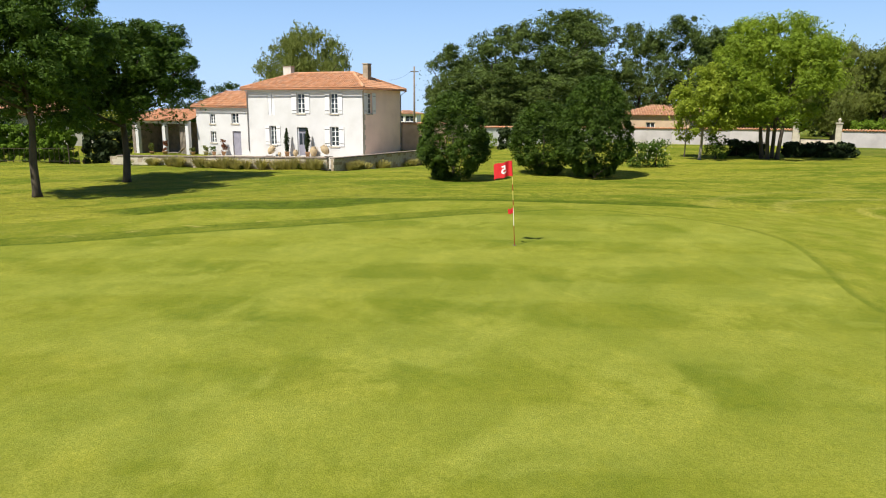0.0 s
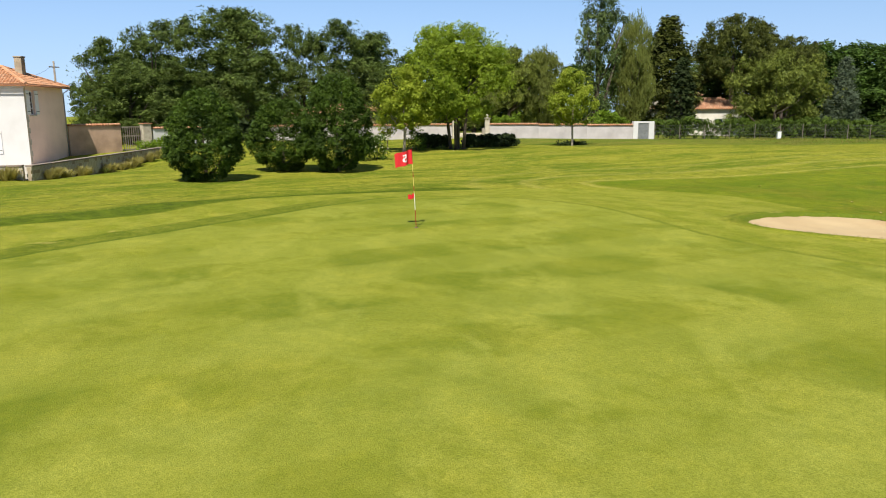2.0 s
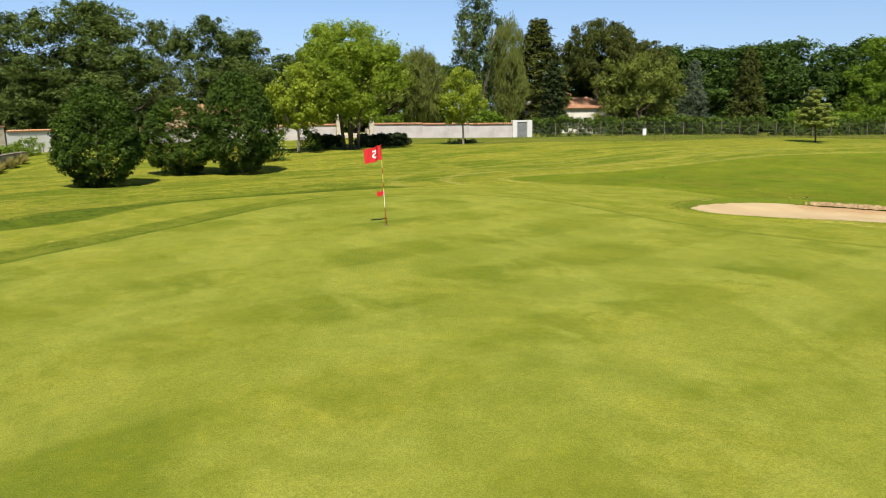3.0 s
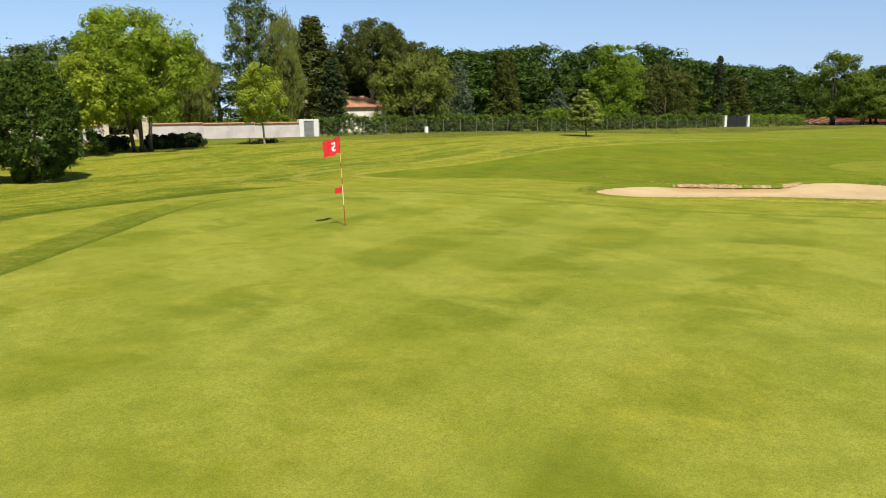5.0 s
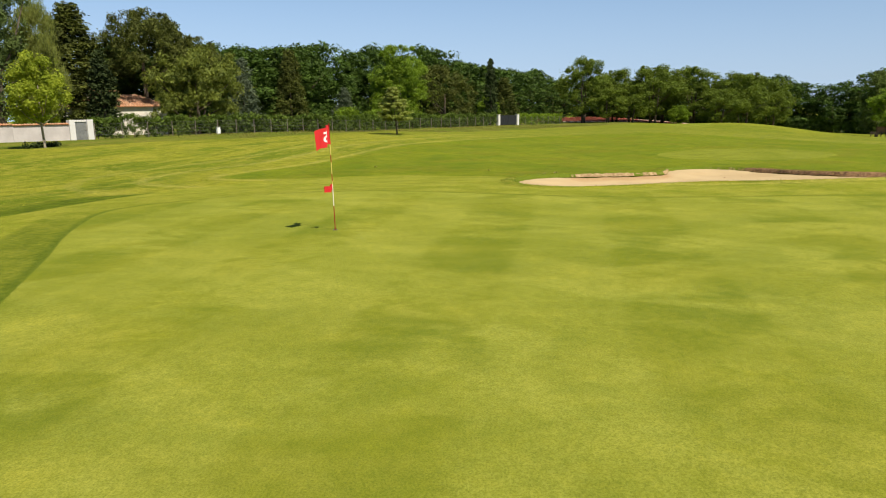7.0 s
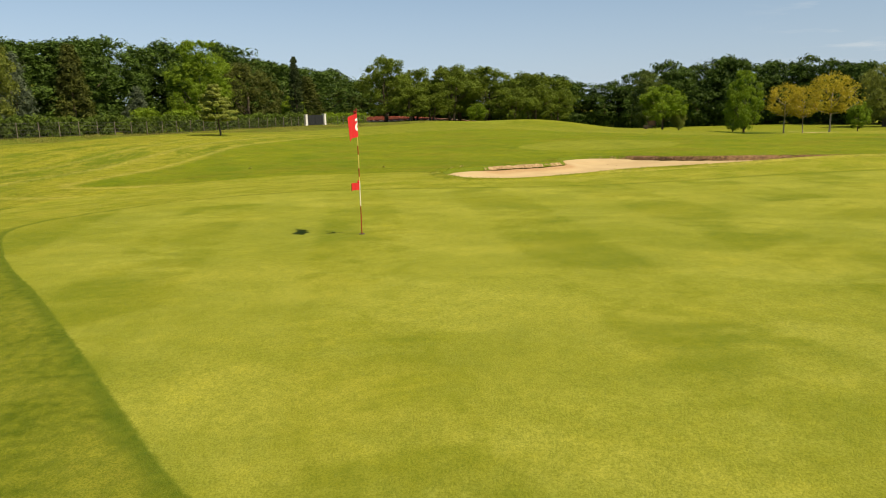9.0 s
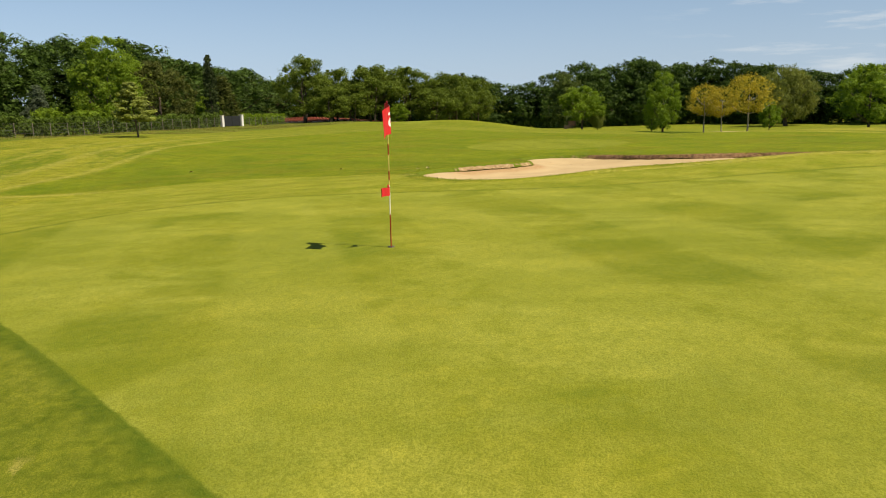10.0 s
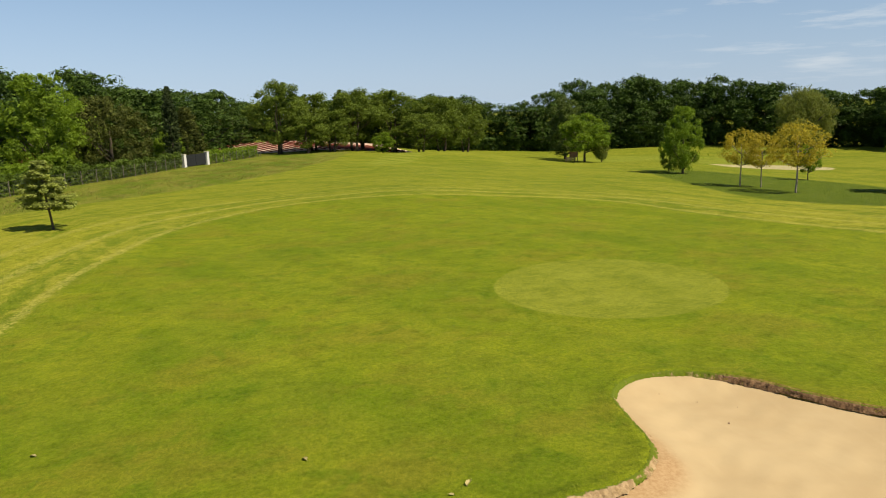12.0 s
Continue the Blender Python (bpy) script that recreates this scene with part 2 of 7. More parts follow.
BLACK = speckled("black for hole shade and cable", (0.02, 0.02, 0.022), (0.012, 0.012, 0.013), 2, 20, 0.6, 0.05)


def glass():
    m = Mat("window glass", 0.06, 0.0, 0.6)
    m.color((0.035, 0.045, 0.055))
    return m.mat


GLASS = glass()


# ---- mesh helpers ----
def mesh_of(name, verts, faces, mat=None, smooth=False):
    me = bpy.data.meshes.new(name)
    me.from_pydata([tuple(v) for v in verts], [], [tuple(f) for f in faces])
    if mat:
        me.materials.append(mat)
    if smooth:
        me.polygons.foreach_set("use_smooth", [True] * len(me.polygons))
    me.update()
    return me


def quad_mesh(name, verts, mat):
    """Four vertices a face, from an array of shape (n, 4, 3)."""
    n = len(verts)
    me = bpy.data.meshes.new(name)
    me.vertices.add(4 * n)
    me.vertices.foreach_set("co", np.ascontiguousarray(verts, dtype=np.float32).ravel())
    me.loops.add(4 * n)
    me.loops.foreach_set("vertex_index", np.arange(4 * n, dtype=np.int32))
    me.polygons.add(n)
    me.polygons.foreach_set("loop_start", np.arange(0, 4 * n, 4, dtype=np.int32))
    me.materials.append(mat)
    me.update(calc_edges=True)
    return me


def blade_mesh(name, verts, mat):
    """Three vertices a face, from an array of shape (n, 3, 3)."""
    n = len(verts)
    me = bpy.data.meshes.new(name)
    me.vertices.add(3 * n)
    me.vertices.foreach_set("co", np.ascontiguousarray(verts, dtype=np.float32).ravel())
    me.loops.add(3 * n)
    me.loops.foreach_set("vertex_index", np.arange(3 * n, dtype=np.int32))
    me.polygons.add(n)
    me.polygons.foreach_set("loop_start", np.arange(0, 3 * n, 3, dtype=np.int32))
    me.materials.append(mat)
    me.update(calc_edges=True)
    return me


def bm_mesh(name, bm, mat, smooth=False):
    bmesh.ops.recalc_face_normals(bm, faces=bm.faces)
    me = bpy.data.meshes.new(name)
    bm.to_mesh(me)
    bm.free()
    me.materials.append(mat)
    if smooth:
        me.polygons.foreach_set("use_smooth", [True] * len(me.polygons))
    return me


def part(name, data, parent, label="", at=None):
    ob = new(name, data)
    ob.parent = parent
    if at is not None:
        ob.matrix_basis = at
    return tagged(ob, label)


def thing(name, label, category, m=None, group="", data=None, kind=""):
    ob = new(name, data)
    if m is not None:
        ob.matrix_basis = m
    return tagged(ob, label, category, group, kind)


def box(bm, x0, x1, y0, y1, z0, z1, bevel=0.0):
    got = bmesh.ops.create_cube(bm, size=1.0, matrix=Matrix.LocRotScale(((x0 + x1) / 2, (y0 + y1) / 2, (z0 + z1) / 2), None, (x1 - x0, y1 - y0, z1 - z0)))
    if bevel:
        edges = list({e for v in got["verts"] for e in v.link_edges})
        bmesh.ops.bevel(bm, geom=edges, offset=bevel, segments=2, profile=0.6, affect="EDGES")
    return bm


def box_mesh(name, x0, x1, y0, y1, z0, z1, mat, bevel=0.01):
    return bm_mesh(name, box(bmesh.new(), x0, x1, y0, y1, z0, z1, bevel), mat)


def tube(bm, pts, radii, sides=8, caps=True):
    """A tapered tube along pts."""
    rings = []
    pts = [Vector(p) for p in pts]
    for i, (p, r) in enumerate(zip(pts, radii)):
        d = (pts[min(i + 1, len(pts) - 1)] - pts[max(i - 1, 0)]).normalized()
        a = d.orthogonal().normalized() if i == 0 else (a - a.dot(d) * d).normalized()
        b = d.cross(a)
        rings.append([bm.verts.new(p + r * (math.cos(k * math.tau / sides) * a + math.sin(k * math.tau / sides) * b)) for k in range(sides)])
    for u, v in zip(rings, rings[1:]):
        for k in range(sides):
            bm.faces.new((u[k], u[(k + 1) % sides], v[(k + 1) % sides], v[k]))
    if caps:
        bm.faces.new(rings[0][::-1])
        bm.faces.new(rings[-1])
    return bm


def lathe(bm, profile, sides=20):
    """A turned shape from (radius, height) pairs."""
    rings = [[bm.verts.new((r * math.cos(k * math.tau / sides), r * math.sin(k * math.tau / sides), z)) for k in range(sides)] for r, z in profile]
    for u, v in zip(rings, rings[1:]):
        for k in range(sides):
            bm.faces.new((u[k], u[(k + 1) % sides], v[(k + 1) % sides], v[k]))
    bm.faces.new(rings[0][::-1])
    bm.faces.new(rings[-1])
    return bm


def leaves(rng, centres, radii, per, size, up=0.35, hang=0.0, inner=0.45, slim=0.55, tall=0.85):
    """Leaf blades round clump centres: an array (n, 4, 3) of lozenges."""
    c = np.repeat(np.asarray(centres, float), per, 0)
    r = np.repeat(np.asarray(radii, float), per)
    n = len(c)
    d = rng.normal(size=(n, 3))
    d /= np.linalg.norm(d, axis=1)[:, None]
    p = c + d * (r * (inner + (1 - inner) * rng.random(n) ** 0.6))[:, None] * [1, 1, tall]
    nrm = 0.95 * d + rng.normal(size=(n, 3)) * 0.5 + [0, 0, up]
    nrm /= np.linalg.norm(nrm, axis=1)[:, None]
    t = np.cross(nrm, rng.normal(size=(n, 3)))
    t[:, 2] -= hang * 3
    t /= np.linalg.norm(t, axis=1)[:, None]
    b = np.cross(nrm, t)
    b /= np.linalg.norm(b, axis=1)[:, None] + 1e-9
    s = (size * (0.6 + 0.8 * rng.random(n)))[:, None]
    bend = nrm * s * 0.15
    return np.stack([p - t * s, p + b * s * slim + bend, p + t * s, p - b * s * slim + bend], 1)

# ---- ground ----
def smooth(a, b, v):
    t = np.clip((np.asarray(v, float) - a) / (b - a), 0, 1)
    return t * t * (3 - 2 * t)


def curve_round(points, steps=8):
    """A closed, rounded outline through a few points."""
    p = np.array(points, float)
    a, b, c, d = np.roll(p, 1, 0), p, np.roll(p, -1, 0), np.roll(p, -2, 0)
    t = np.linspace(0, 1, steps, endpoint=False)[:, None, None]
    out = 0.5 * (2 * b + (c - a) * t + (2 * a - 5 * b + 4 * c - d) * t**2 + (3 * b - a - 3 * c + d) * t**3)
    return out.transpose(1, 0, 2).reshape(-1, 2)


def distance_to(outline, x, y):
    """Signed distance to a closed outline, negative inside."""
    x, y = np.asarray(x, float), np.asarray(y, float)
    shape = x.shape
    q = np.stack([x.ravel(), y.ravel()], 1)
    best = np.full(len(q), 1e9)
    inside = np.zeros(len(q), bool)
    for a, b in zip(outline, np.roll(outline, -1, 0)):
        e = b - a
        w = q - a
        t = np.clip((w @ e) / (e @ e + 1e-12), 0, 1)
        best = np.minimum(best, ((w - t[:, None] * e) ** 2).sum(1))
        cross = (a[1] <= q[:, 1]) != (b[1] <= q[:, 1])
        inside ^= cross & (q[:, 0] < a[0] + (q[:, 1] - a[1]) * e[0] / (e[1] if abs(e[1]) > 1e-9 else 1e-9))
    d = np.sqrt(best)
    return np.where(inside, -d, d).reshape(shape)


GREEN = curve_round([(-11.5, -0.45), (-8.9, 1.22), (-6.3, 2.62), (-3.4, 4.2), (-0.5, 5.85), (2.8, 7.1), (5.0, 6.2), (6.9, 4.2), (7.5, 1.2), (6.9, -2), (6.1, -5),
                     (5.9, -8), (6.3, -12), (6.0, -17), (2, -22), (-6, -25), (-14, -23), (-19, -17), (-20, -9), (-16, -3)])
APRON = curve_round([(-12.5, 3.9), (-10.6, 5.9), (-8.2, 6.2), (-6.2, 6.6), (-3.9, 8.6), (-1, 10.0), (3, 9.8), (8, 9.9), (12.6, 8.0), (15.3, 5.0),
                     (16.2, 2.5), (15.6, 0), (14.4, -2.2), (12.8, -2.7), (10.7, -2.55), (9.0, -3.0), (8.15, -4.3), (8.2, -6), (8.7, -8), (9.0, -10), (8.5, -13), (8, -18), (3, -26), (-7, -29),
                     (-18, -27), (-25, -19), (-25, -8), (-19, -0.5)])
BUNKER = curve_round([(12.4, -3.2), (13.5, -3.7), (14.4, -4.6), (14.8, -5.9), (14.9, -7.1), (15.4, -8.1), (16.4, -8.8), (17.8, -9.1), (19.3, -9.5),
                      (20.2, -10.7), (20.0, -12.2), (18.8, -13.4), (17.2, -14.1), (15.7, -15.0), (14.3, -16.9), (12.7, -18.8), (10.8, -20.2), (9.4, -19),
                      (9.4, -15.5), (9.6, -12.5), (9.95, -10.2), (9.75, -8.6), (9.05, -7.0), (8.65, -5.8), (8.6, -4.7), (9.3, -3.6), (10.7, -3.1)])
FAIRWAY = curve_round([(15, 10), (24, 8.7), (31, 8.0), (37.6, 7.4), (45.4, 6.2), (54, 3.9), (60, 0.3), (64, -4.6), (65, -10.5), (63.5, -18), (61, -26.5), (56, -31), (48.7, -31.8), (39, -33), (24, -36),
                       (8, -34), (4, -29), (9, -20), (10, -6), (15, 0)])
LONG_GRASS = curve_round([(92, -56), (75, -49.5), (60, -45.6), (50, -46), (40, -50), (44, -62), (60, -68), (78, -66), (92, -63)])
DISC = curve_round([(29.7 + 4.8 * math.cos(k * math.tau / 12), -15.1 + 4.8 * math.sin(k * math.tau / 12)) for k in range(12)])
TEE = curve_round([(103, -17.5), (106.5, -23.5), (116, -28.5), (127, -32.0), (131, -27.5), (117, -22)])
PALE_LAWN = curve_round([(118, -66), (128, -62), (140, -68), (142, -80), (130, -90), (112, -92), (104, -84), (110, -76)])
FAR_SAND = curve_round([(86, -80), (92, -77), (97, -74.8), (103, -74.6), (107, -77), (103, -81), (95, -83), (88, -84)])


def land(x, y):
    """The lie of the land without bunkers."""
    x, y = np.asarray(x, float), np.asarray(y, float)
    out = np.sqrt((x + 4) ** 2 + (y + 8) ** 2)
    z = -0.27 * smooth(15.5, 23.5, out + 1.2 * np.sin(np.arctan2(y + 8, x + 4) * 3))
    z += 0.72 * smooth(27, 62, x + y) * smooth(0, 16, y) * (1 - 0.55 * smooth(58, 85, x))
    z -= 0.053 * np.maximum(0, np.minimum(-y, 75) - 16) * smooth(25, 65, x)
    z -= 0.9 * smooth(85, 125, x) * smooth(20, 45, -y)
    z -= 0.30 * smooth(9, 18, -x) * smooth(4, 12, y) 
    z += 1.6 * np.exp(-(((x - 128) / 15) ** 2 + ((y + 40) / 13) ** 2))
    z += 1.1 * np.exp(-(((x - 110) / 9) ** 2 + ((y + 70) / 7) ** 2))
    z += 0.25 * np.exp(-(((x - 88) / 25) ** 2 + ((y + 14) / 14) ** 2))
    far = smooth(12, 40, np.hypot(x, y))
    z += far * (0.06 * np.sin(x * 0.21 + 0.7 * np.sin(y * 0.13)) + 0.05 * np.sin(y * 0.27 + 1.1 * np.sin(x * 0.09)))
    side = (x + 9.9 - 0.525 * (y - 29.5)) * 0.885      # metres east of the side garden wall
    inside = smooth(0.3, -0.5, side) * smooth(30.0, 31.5, y + 0.33 * (x + 10))
    outside = smooth(5.0, 0.6, side) * smooth(27.5, 33, y) * smooth(-11.0, -9.2, x)
    z -= 0.60 * np.maximum(inside, outside) * smooth(75, 60, y) * smooth(-45, -35, x)
    z += 0.21 * np.exp(-(((x - 8.9) / 1.5) ** 2 + ((y + 16.0) / 4.6) ** 2))
    z -= 0.20 * np.exp(-(((x + 2.5) / 7) ** 2 + ((y - 13.0) / 2.6) ** 2))
    z -= 0.22 * np.exp(-((y + 0.33 * (x + 10) - 28.6) / 2.2) ** 2) * smooth(-6, -10, x)
    return z - 0.0047 * x - 0.003 * y


def ground_z(x, y):
    return float(land(np.array(x), np.array(y)))


def eroded(x, y):
    """Where the bunker's far edge is worn to bare soil."""
    return smooth(15.0, 16.6, x + 0.75 * (-13 - y)) * smooth(11.8, 13.2, -y) * smooth(20.5, 18.6, x - 0.4 * (y + 13))


def spur(x, y):
    """The crumbling nose of turf between the bunker's two bays."""
    return smooth(12.6, 13.8, x) * smooth(9.6, 8.7, -y) * smooth(4.3, 5.6, -y)


def bunker_floor(z, d, depth):
    return z - depth * smooth(0.0, 0.40, -d) + 0.05 * np.exp(-((d - 0.22) / 0.25) ** 2)


def steps_of(lo, hi, fine, reach, grow=1.16):
    inner = list(np.arange(lo, hi + fine / 2, fine))
    up, s, v = [], fine, hi
    while v < reach[1]:
        s = min(s * grow, 90)
        v += s
        up.append(v)
    down, s, v = [], fine, lo
    while v > reach[0]:
        s = min(s * grow, 90)
        v -= s
        down.append(v)
    return np.array(down[::-1] + inner + up)


GX = steps_of(8.2, 21.5, 0.14, (-900, 1200), 1.05)
GY = steps_of(-21.5, -2.2, 0.14, (-1000, 900), 1.05)


def near_distance(outline, X, Y, pad=60.0):
    """Distances near an outline; far away a large number."""
    lo, hi = outline.min(0) - pad, outline.max(0) + pad
    near = (X > lo[0]) & (X < hi[0]) & (Y > lo[1]) & (Y < hi[1])
    d = np.full(X.shape, 99.0)
    d[near] = distance_to(outline, X[near], Y[near])
    return d


def grass_material():
    m = Mat("mown grass", 0.9, 0.0, 0.05)
    geo = m.tree.nodes.new("ShaderNodeNewGeometry").outputs["Position"]

    def placed(scale, turn):
        n = m.node("ShaderNodeMapping")
        m.put(geo, n.inputs["Vector"])
        n.inputs["Scale"].default_value = scale
        n.inputs["Rotation"].default_value = (0, 0, radians(turn))
        return n.outputs[0]

    wide = m.noise(0.22, geo, 3, 0.6, 0.6)
    blotch = m.noise(0.55, placed((1, 0.55, 1), 35), 4, 0.55, 0.4)
    blotch2 = m.noise(1.5, placed((1, 0.7, 1), -20), 4, 0.6, 0.5)
    mott = m.noise(7.0, geo, 5, 0.65)
    fine = m.noise(55.0, geo, 4, 0.7)
    blades = m.noise(190.0, geo, 2, 0.6)

    def stripes(turn, width):
        w = m.node("ShaderNodeTexWave", Scale=0.314 / width, Distortion=0.6, Detail=1.0)
        w.bands_direction = "X"
        m.put(placed((1, 1, 1), turn), w.inputs["Vector"])
        return m.ramp(w.outputs["Fac"], 0.35, 0.65)

    soft = m.noise(0.33, geo, 2, 0.5)
    soft2 = m.noise(0.95, placed((1, 0.75, 1), 25), 3, 0.55)
    mid = m.noise(2.6, geo, 4, 0.6)
    grain = m.noise(20.0, geo, 5, 0.75)
    # putting surface
    g = m.mix(m.ramp(m.noise(0.42, placed((1, 0.7, 1), -30), 3, 0.55, 0.5), 0.41, 0.59), (0.132, 0.172, 0.020), (0.320, 0.330, 0.060))
    g = m.mix(m.ramp(soft, 0.42, 0.62, 0.0, 0.6), g, (0.308, 0.298, 0.044))
    g = m.mix(m.ramp(blotch2, 0.50, 0.66, 0.0, 0.5), g, (0.140, 0.172, 0.014))
    g = m.mix(m.ramp(m.noise(0.75, placed((1, 0.8, 1), 60), 4, 0.55, 0.6), 0.54, 0.68, 0.0, 0.6), g, (0.345, 0.360, 0.075))
    g = m.mix(m.ramp(mid, 0.42, 0.66, 0.0, 0.36), g, (0.165, 0.190, 0.013))
    g = m.mix(m.math("MULTIPLY", stripes(90, 3.2), 0.42), g, (0.345, 0.355, 0.070))
    g = m.mix(m.math("MULTIPLY", stripes(38, 3.4), 0.30), g, (0.165, 0.195, 0.016))
    g = m.mix(m.ramp(grain, 0.38, 0.60, 0.0, 0.36), g, (0.150, 0.172, 0.012))
    # collar
    straw = m.ramp(m.noise(4.5, geo, 6, 0.72), 0.52, 0.68, 0.0, 0.6)
    a = m.mix(m.ramp(soft2, 0.38, 0.62), (0.195, 0.225, 0.020), (0.300, 0.300, 0.046))
    a = m.mix(m.ramp(m.noise(1.4, placed((1, 0.4, 1), 15), 6, 0.68), 0.46, 0.66, 0.0, 0.5), a, (0.33, 0.30, 0.04))
    a = m.mix(m.ramp(mid, 0.46, 0.66, 0.0, 0.35), a, (0.135, 0.172, 0.012))
    a = m.mix(straw, a, (0.36, 0.31, 0.06))
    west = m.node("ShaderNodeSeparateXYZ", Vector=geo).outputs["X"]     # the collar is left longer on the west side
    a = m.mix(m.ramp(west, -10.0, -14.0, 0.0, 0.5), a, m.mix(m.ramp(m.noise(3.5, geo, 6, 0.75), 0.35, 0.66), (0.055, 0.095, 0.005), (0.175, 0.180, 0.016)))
    # fairway
    broad = m.noise(0.11, geo, 3, 0.5)
    f = m.mix(m.ramp(broad, 0.38, 0.62), (0.105, 0.170, 0.004), (0.195, 0.238, 0.010))
    f = m.mix(m.math("MULTIPLY", stripes(73, 5.2), 0.36), f, (0.235, 0.260, 0.020))
    f = m.mix(m.math("MULTIPLY", stripes(52, 4.2), 0.26), f, (0.095, 0.150, 0.006))
    f = m.mix(m.ramp(soft, 0.46, 0.64, 0.0, 0.45), f, (0.200, 0.220, 0.012))
    f = m.mix(m.ramp(m.noise(1.3, geo, 6, 0.72), 0.46, 0.68, 0.0, 0.5), f, (0.070, 0.115, 0.006))
    f = m.mix(m.ramp(m.noise(0.28, placed((1, 0.8, 1), 50), 6, 0.66), 0.48, 0.64, 0.0, 0.6), f, (0.190, 0.160, 0.018))
    f = m.mix(m.ramp(m.noise(0.7, geo, 5, 0.6, 0.6), 0.54, 0.68, 0.0, 0.7), f, (0.070, 0.145, 0.004))
    f = m.mix(m.math("MULTIPLY", straw, 0.35), f, (0.26, 0.235, 0.035))
    # rough with cut, drying swathes
    flat = m.node("ShaderNodeSeparateXYZ", Vector=geo)

    def swathed(across, along):
        """Coordinates drawn out along the mower's rounds."""
        n = m.node("ShaderNodeCombineXYZ", X=m.math("MULTIPLY", m.attr("swath"), across), Y=m.math("MULTIPLY", flat.outputs["X"], along), Z=m.math("MULTIPLY", flat.outputs["Y"], along))
        return n.outputs[0]

    streak = m.noise(1.0, swathed(0.28, 0.07), 5, 0.65, 0.6)
    streak2 = m.noise(1.0, swathed(0.70, 0.26), 6, 0.72, 0.8)
    streak3 = m.noise(1.0, swathed(1.7, 0.65), 6, 0.76, 0.8)
    clump = m.noise(2.2, geo, 6, 0.74)
    r = m.mix(m.ramp(streak, 0.42, 0.58), (0.130, 0.180, 0.012), (0.335, 0.318, 0.036))
    r = m.mix(m.ramp(streak2, 0.46, 0.60, 0.0, 0.75), r, (0.40, 0.355, 0.055))
    r = m.mix(m.ramp(streak3, 0.52, 0.66, 0.0, 0.55), r, (0.095, 0.150, 0.010))
    r = m.mix(m.ramp(clump, 0.48, 0.66, 0.0, 0.42), r, (0.085, 0.140, 0.008))
    r = m.mix(m.ramp(m.noise(6.5, geo, 6, 0.74), 0.50, 0.66, 0.0, 0.32), r, (0.34, 0.305, 0.07))
    r = m.mix(m.math("MULTIPLY", m.ramp(m.noise(2.6, placed((1, 0.8, 1), 40), 7, 0.78), 0.54, 0.64, 0.0, 0.7), m.ramp(streak2, 0.42, 0.56)), r, (0.47, 0.40, 0.10))
    r = m.mix(m.ramp(flat.outputs["X"], 42, 75, 0.0, 0.42), r, (0.125, 0.168, 0.012))
    # long grass
    lg = m.mix(m.ramp(mott, 0.35, 0.65), (0.032, 0.066, 0.010), (0.075, 0.125, 0.018))
    lg = m.mix(m.ramp(m.noise(0.35, geo, 6, 0.7), 0.58, 0.70, 0, 0.6), lg, (0.24, 0.215, 0.07))
    # uncut meadow with seed heads in front of the fence
    md = m.mix(m.ramp(m.noise(0.14, placed((0.5, 1.4, 1), 28), 5, 0.65), 0.40, 0.60), (0.085, 0.135, 0.014), (0.200, 0.200, 0.040))
    md = m.mix(m.ramp(m.noise(0.5, placed((0.5, 1.4, 1), 28), 6, 0.7), 0.50, 0.64, 0.0, 0.6), md, (0.26, 0.185, 0.075))
    md = m.mix(m.ramp(clump, 0.45, 0.62, 0.0, 0.4), md, (0.07, 0.11, 0.012))
    # lush bank behind the collar, the shade on its falling slope mixed into the colour
    bank = m.mix(m.ramp(clump, 0.38, 0.62), (0.030, 0.070, 0.004), (0.100, 0.150, 0.008))

    wob = m.math("MULTIPLY", m.math("SUBTRACT", mott, 0.5), 0.10)

    def inside(name, soft=0.05, shift=0.0):
        d = m.math("ADD", m.attr(name), wob)
        return m.ramp(d, shift + soft, shift - soft)

    c = m.mix(inside("fairway", 0.5), r, f)
    for off, width, amount in ((0.4, 0.34, 0.75), (3.3, 0.45, 0.7), (6.0, 0.4, 0.5)):   # straw left along the cut
        line = m.ramp(m.math("ABSOLUTE", m.math("SUBTRACT", m.math("ADD", m.attr("fairway"), m.math("MULTIPLY", m.math("SUBTRACT", clump, 0.5), 1.2)), off)), width, width * 0.3)
        c = m.mix(m.math("MULTIPLY", m.math("MULTIPLY", line, m.ramp(mott, 0.40, 0.54)), amount), c, (0.50, 0.43, 0.12))
    # lay the lush, shade-darkened bank colour along the collar's outer edge
    c = m.mix(m.math("MULTIPLY", m.ramp(m.math("ABSOLUTE", m.math("ADD", m.attr("bank"), m.math("MULTIPLY", m.math("SUBTRACT", clump, 0.5), 2.2))), 2.3, 0.8), 1.0), c, bank)
    c = m.mix(inside("long_grass", 0.5), c, lg)
    c = m.mix(inside("meadow", 0.5), c, md)
    c = m.mix(inside("pale_lawn", 0.8), c, m.mix(0.5, (0.235, 0.275, 0.040), g))
    c = m.mix(m.math("MULTIPLY", inside("tee", 0.5), 0.8), c, m.mix(stripes(58, 3.4), (0.185, 0.230, 0.020), (0.300, 0.310, 0.060)))
    c = m.mix(inside("disc", 0.06), c, m.mix(0.6, g, (0.235, 0.258, 0.030)))
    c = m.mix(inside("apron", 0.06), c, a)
    edge = m.math("MULTIPLY", m.ramp(m.attr("green"), 0.26, 0.06), m.ramp(west, 6.5, 2.0, 0.5, 0.85))
    band = m.math("MULTIPLY", m.ramp(m.attr("green"), 1.30, 1.10), m.math("MULTIPLY", m.ramp(soft2, 0.35, 0.6, 0.9, 0.6), m.ramp(flat.outputs["X"], 3.5, -1.5, 0.12, 1.0)))
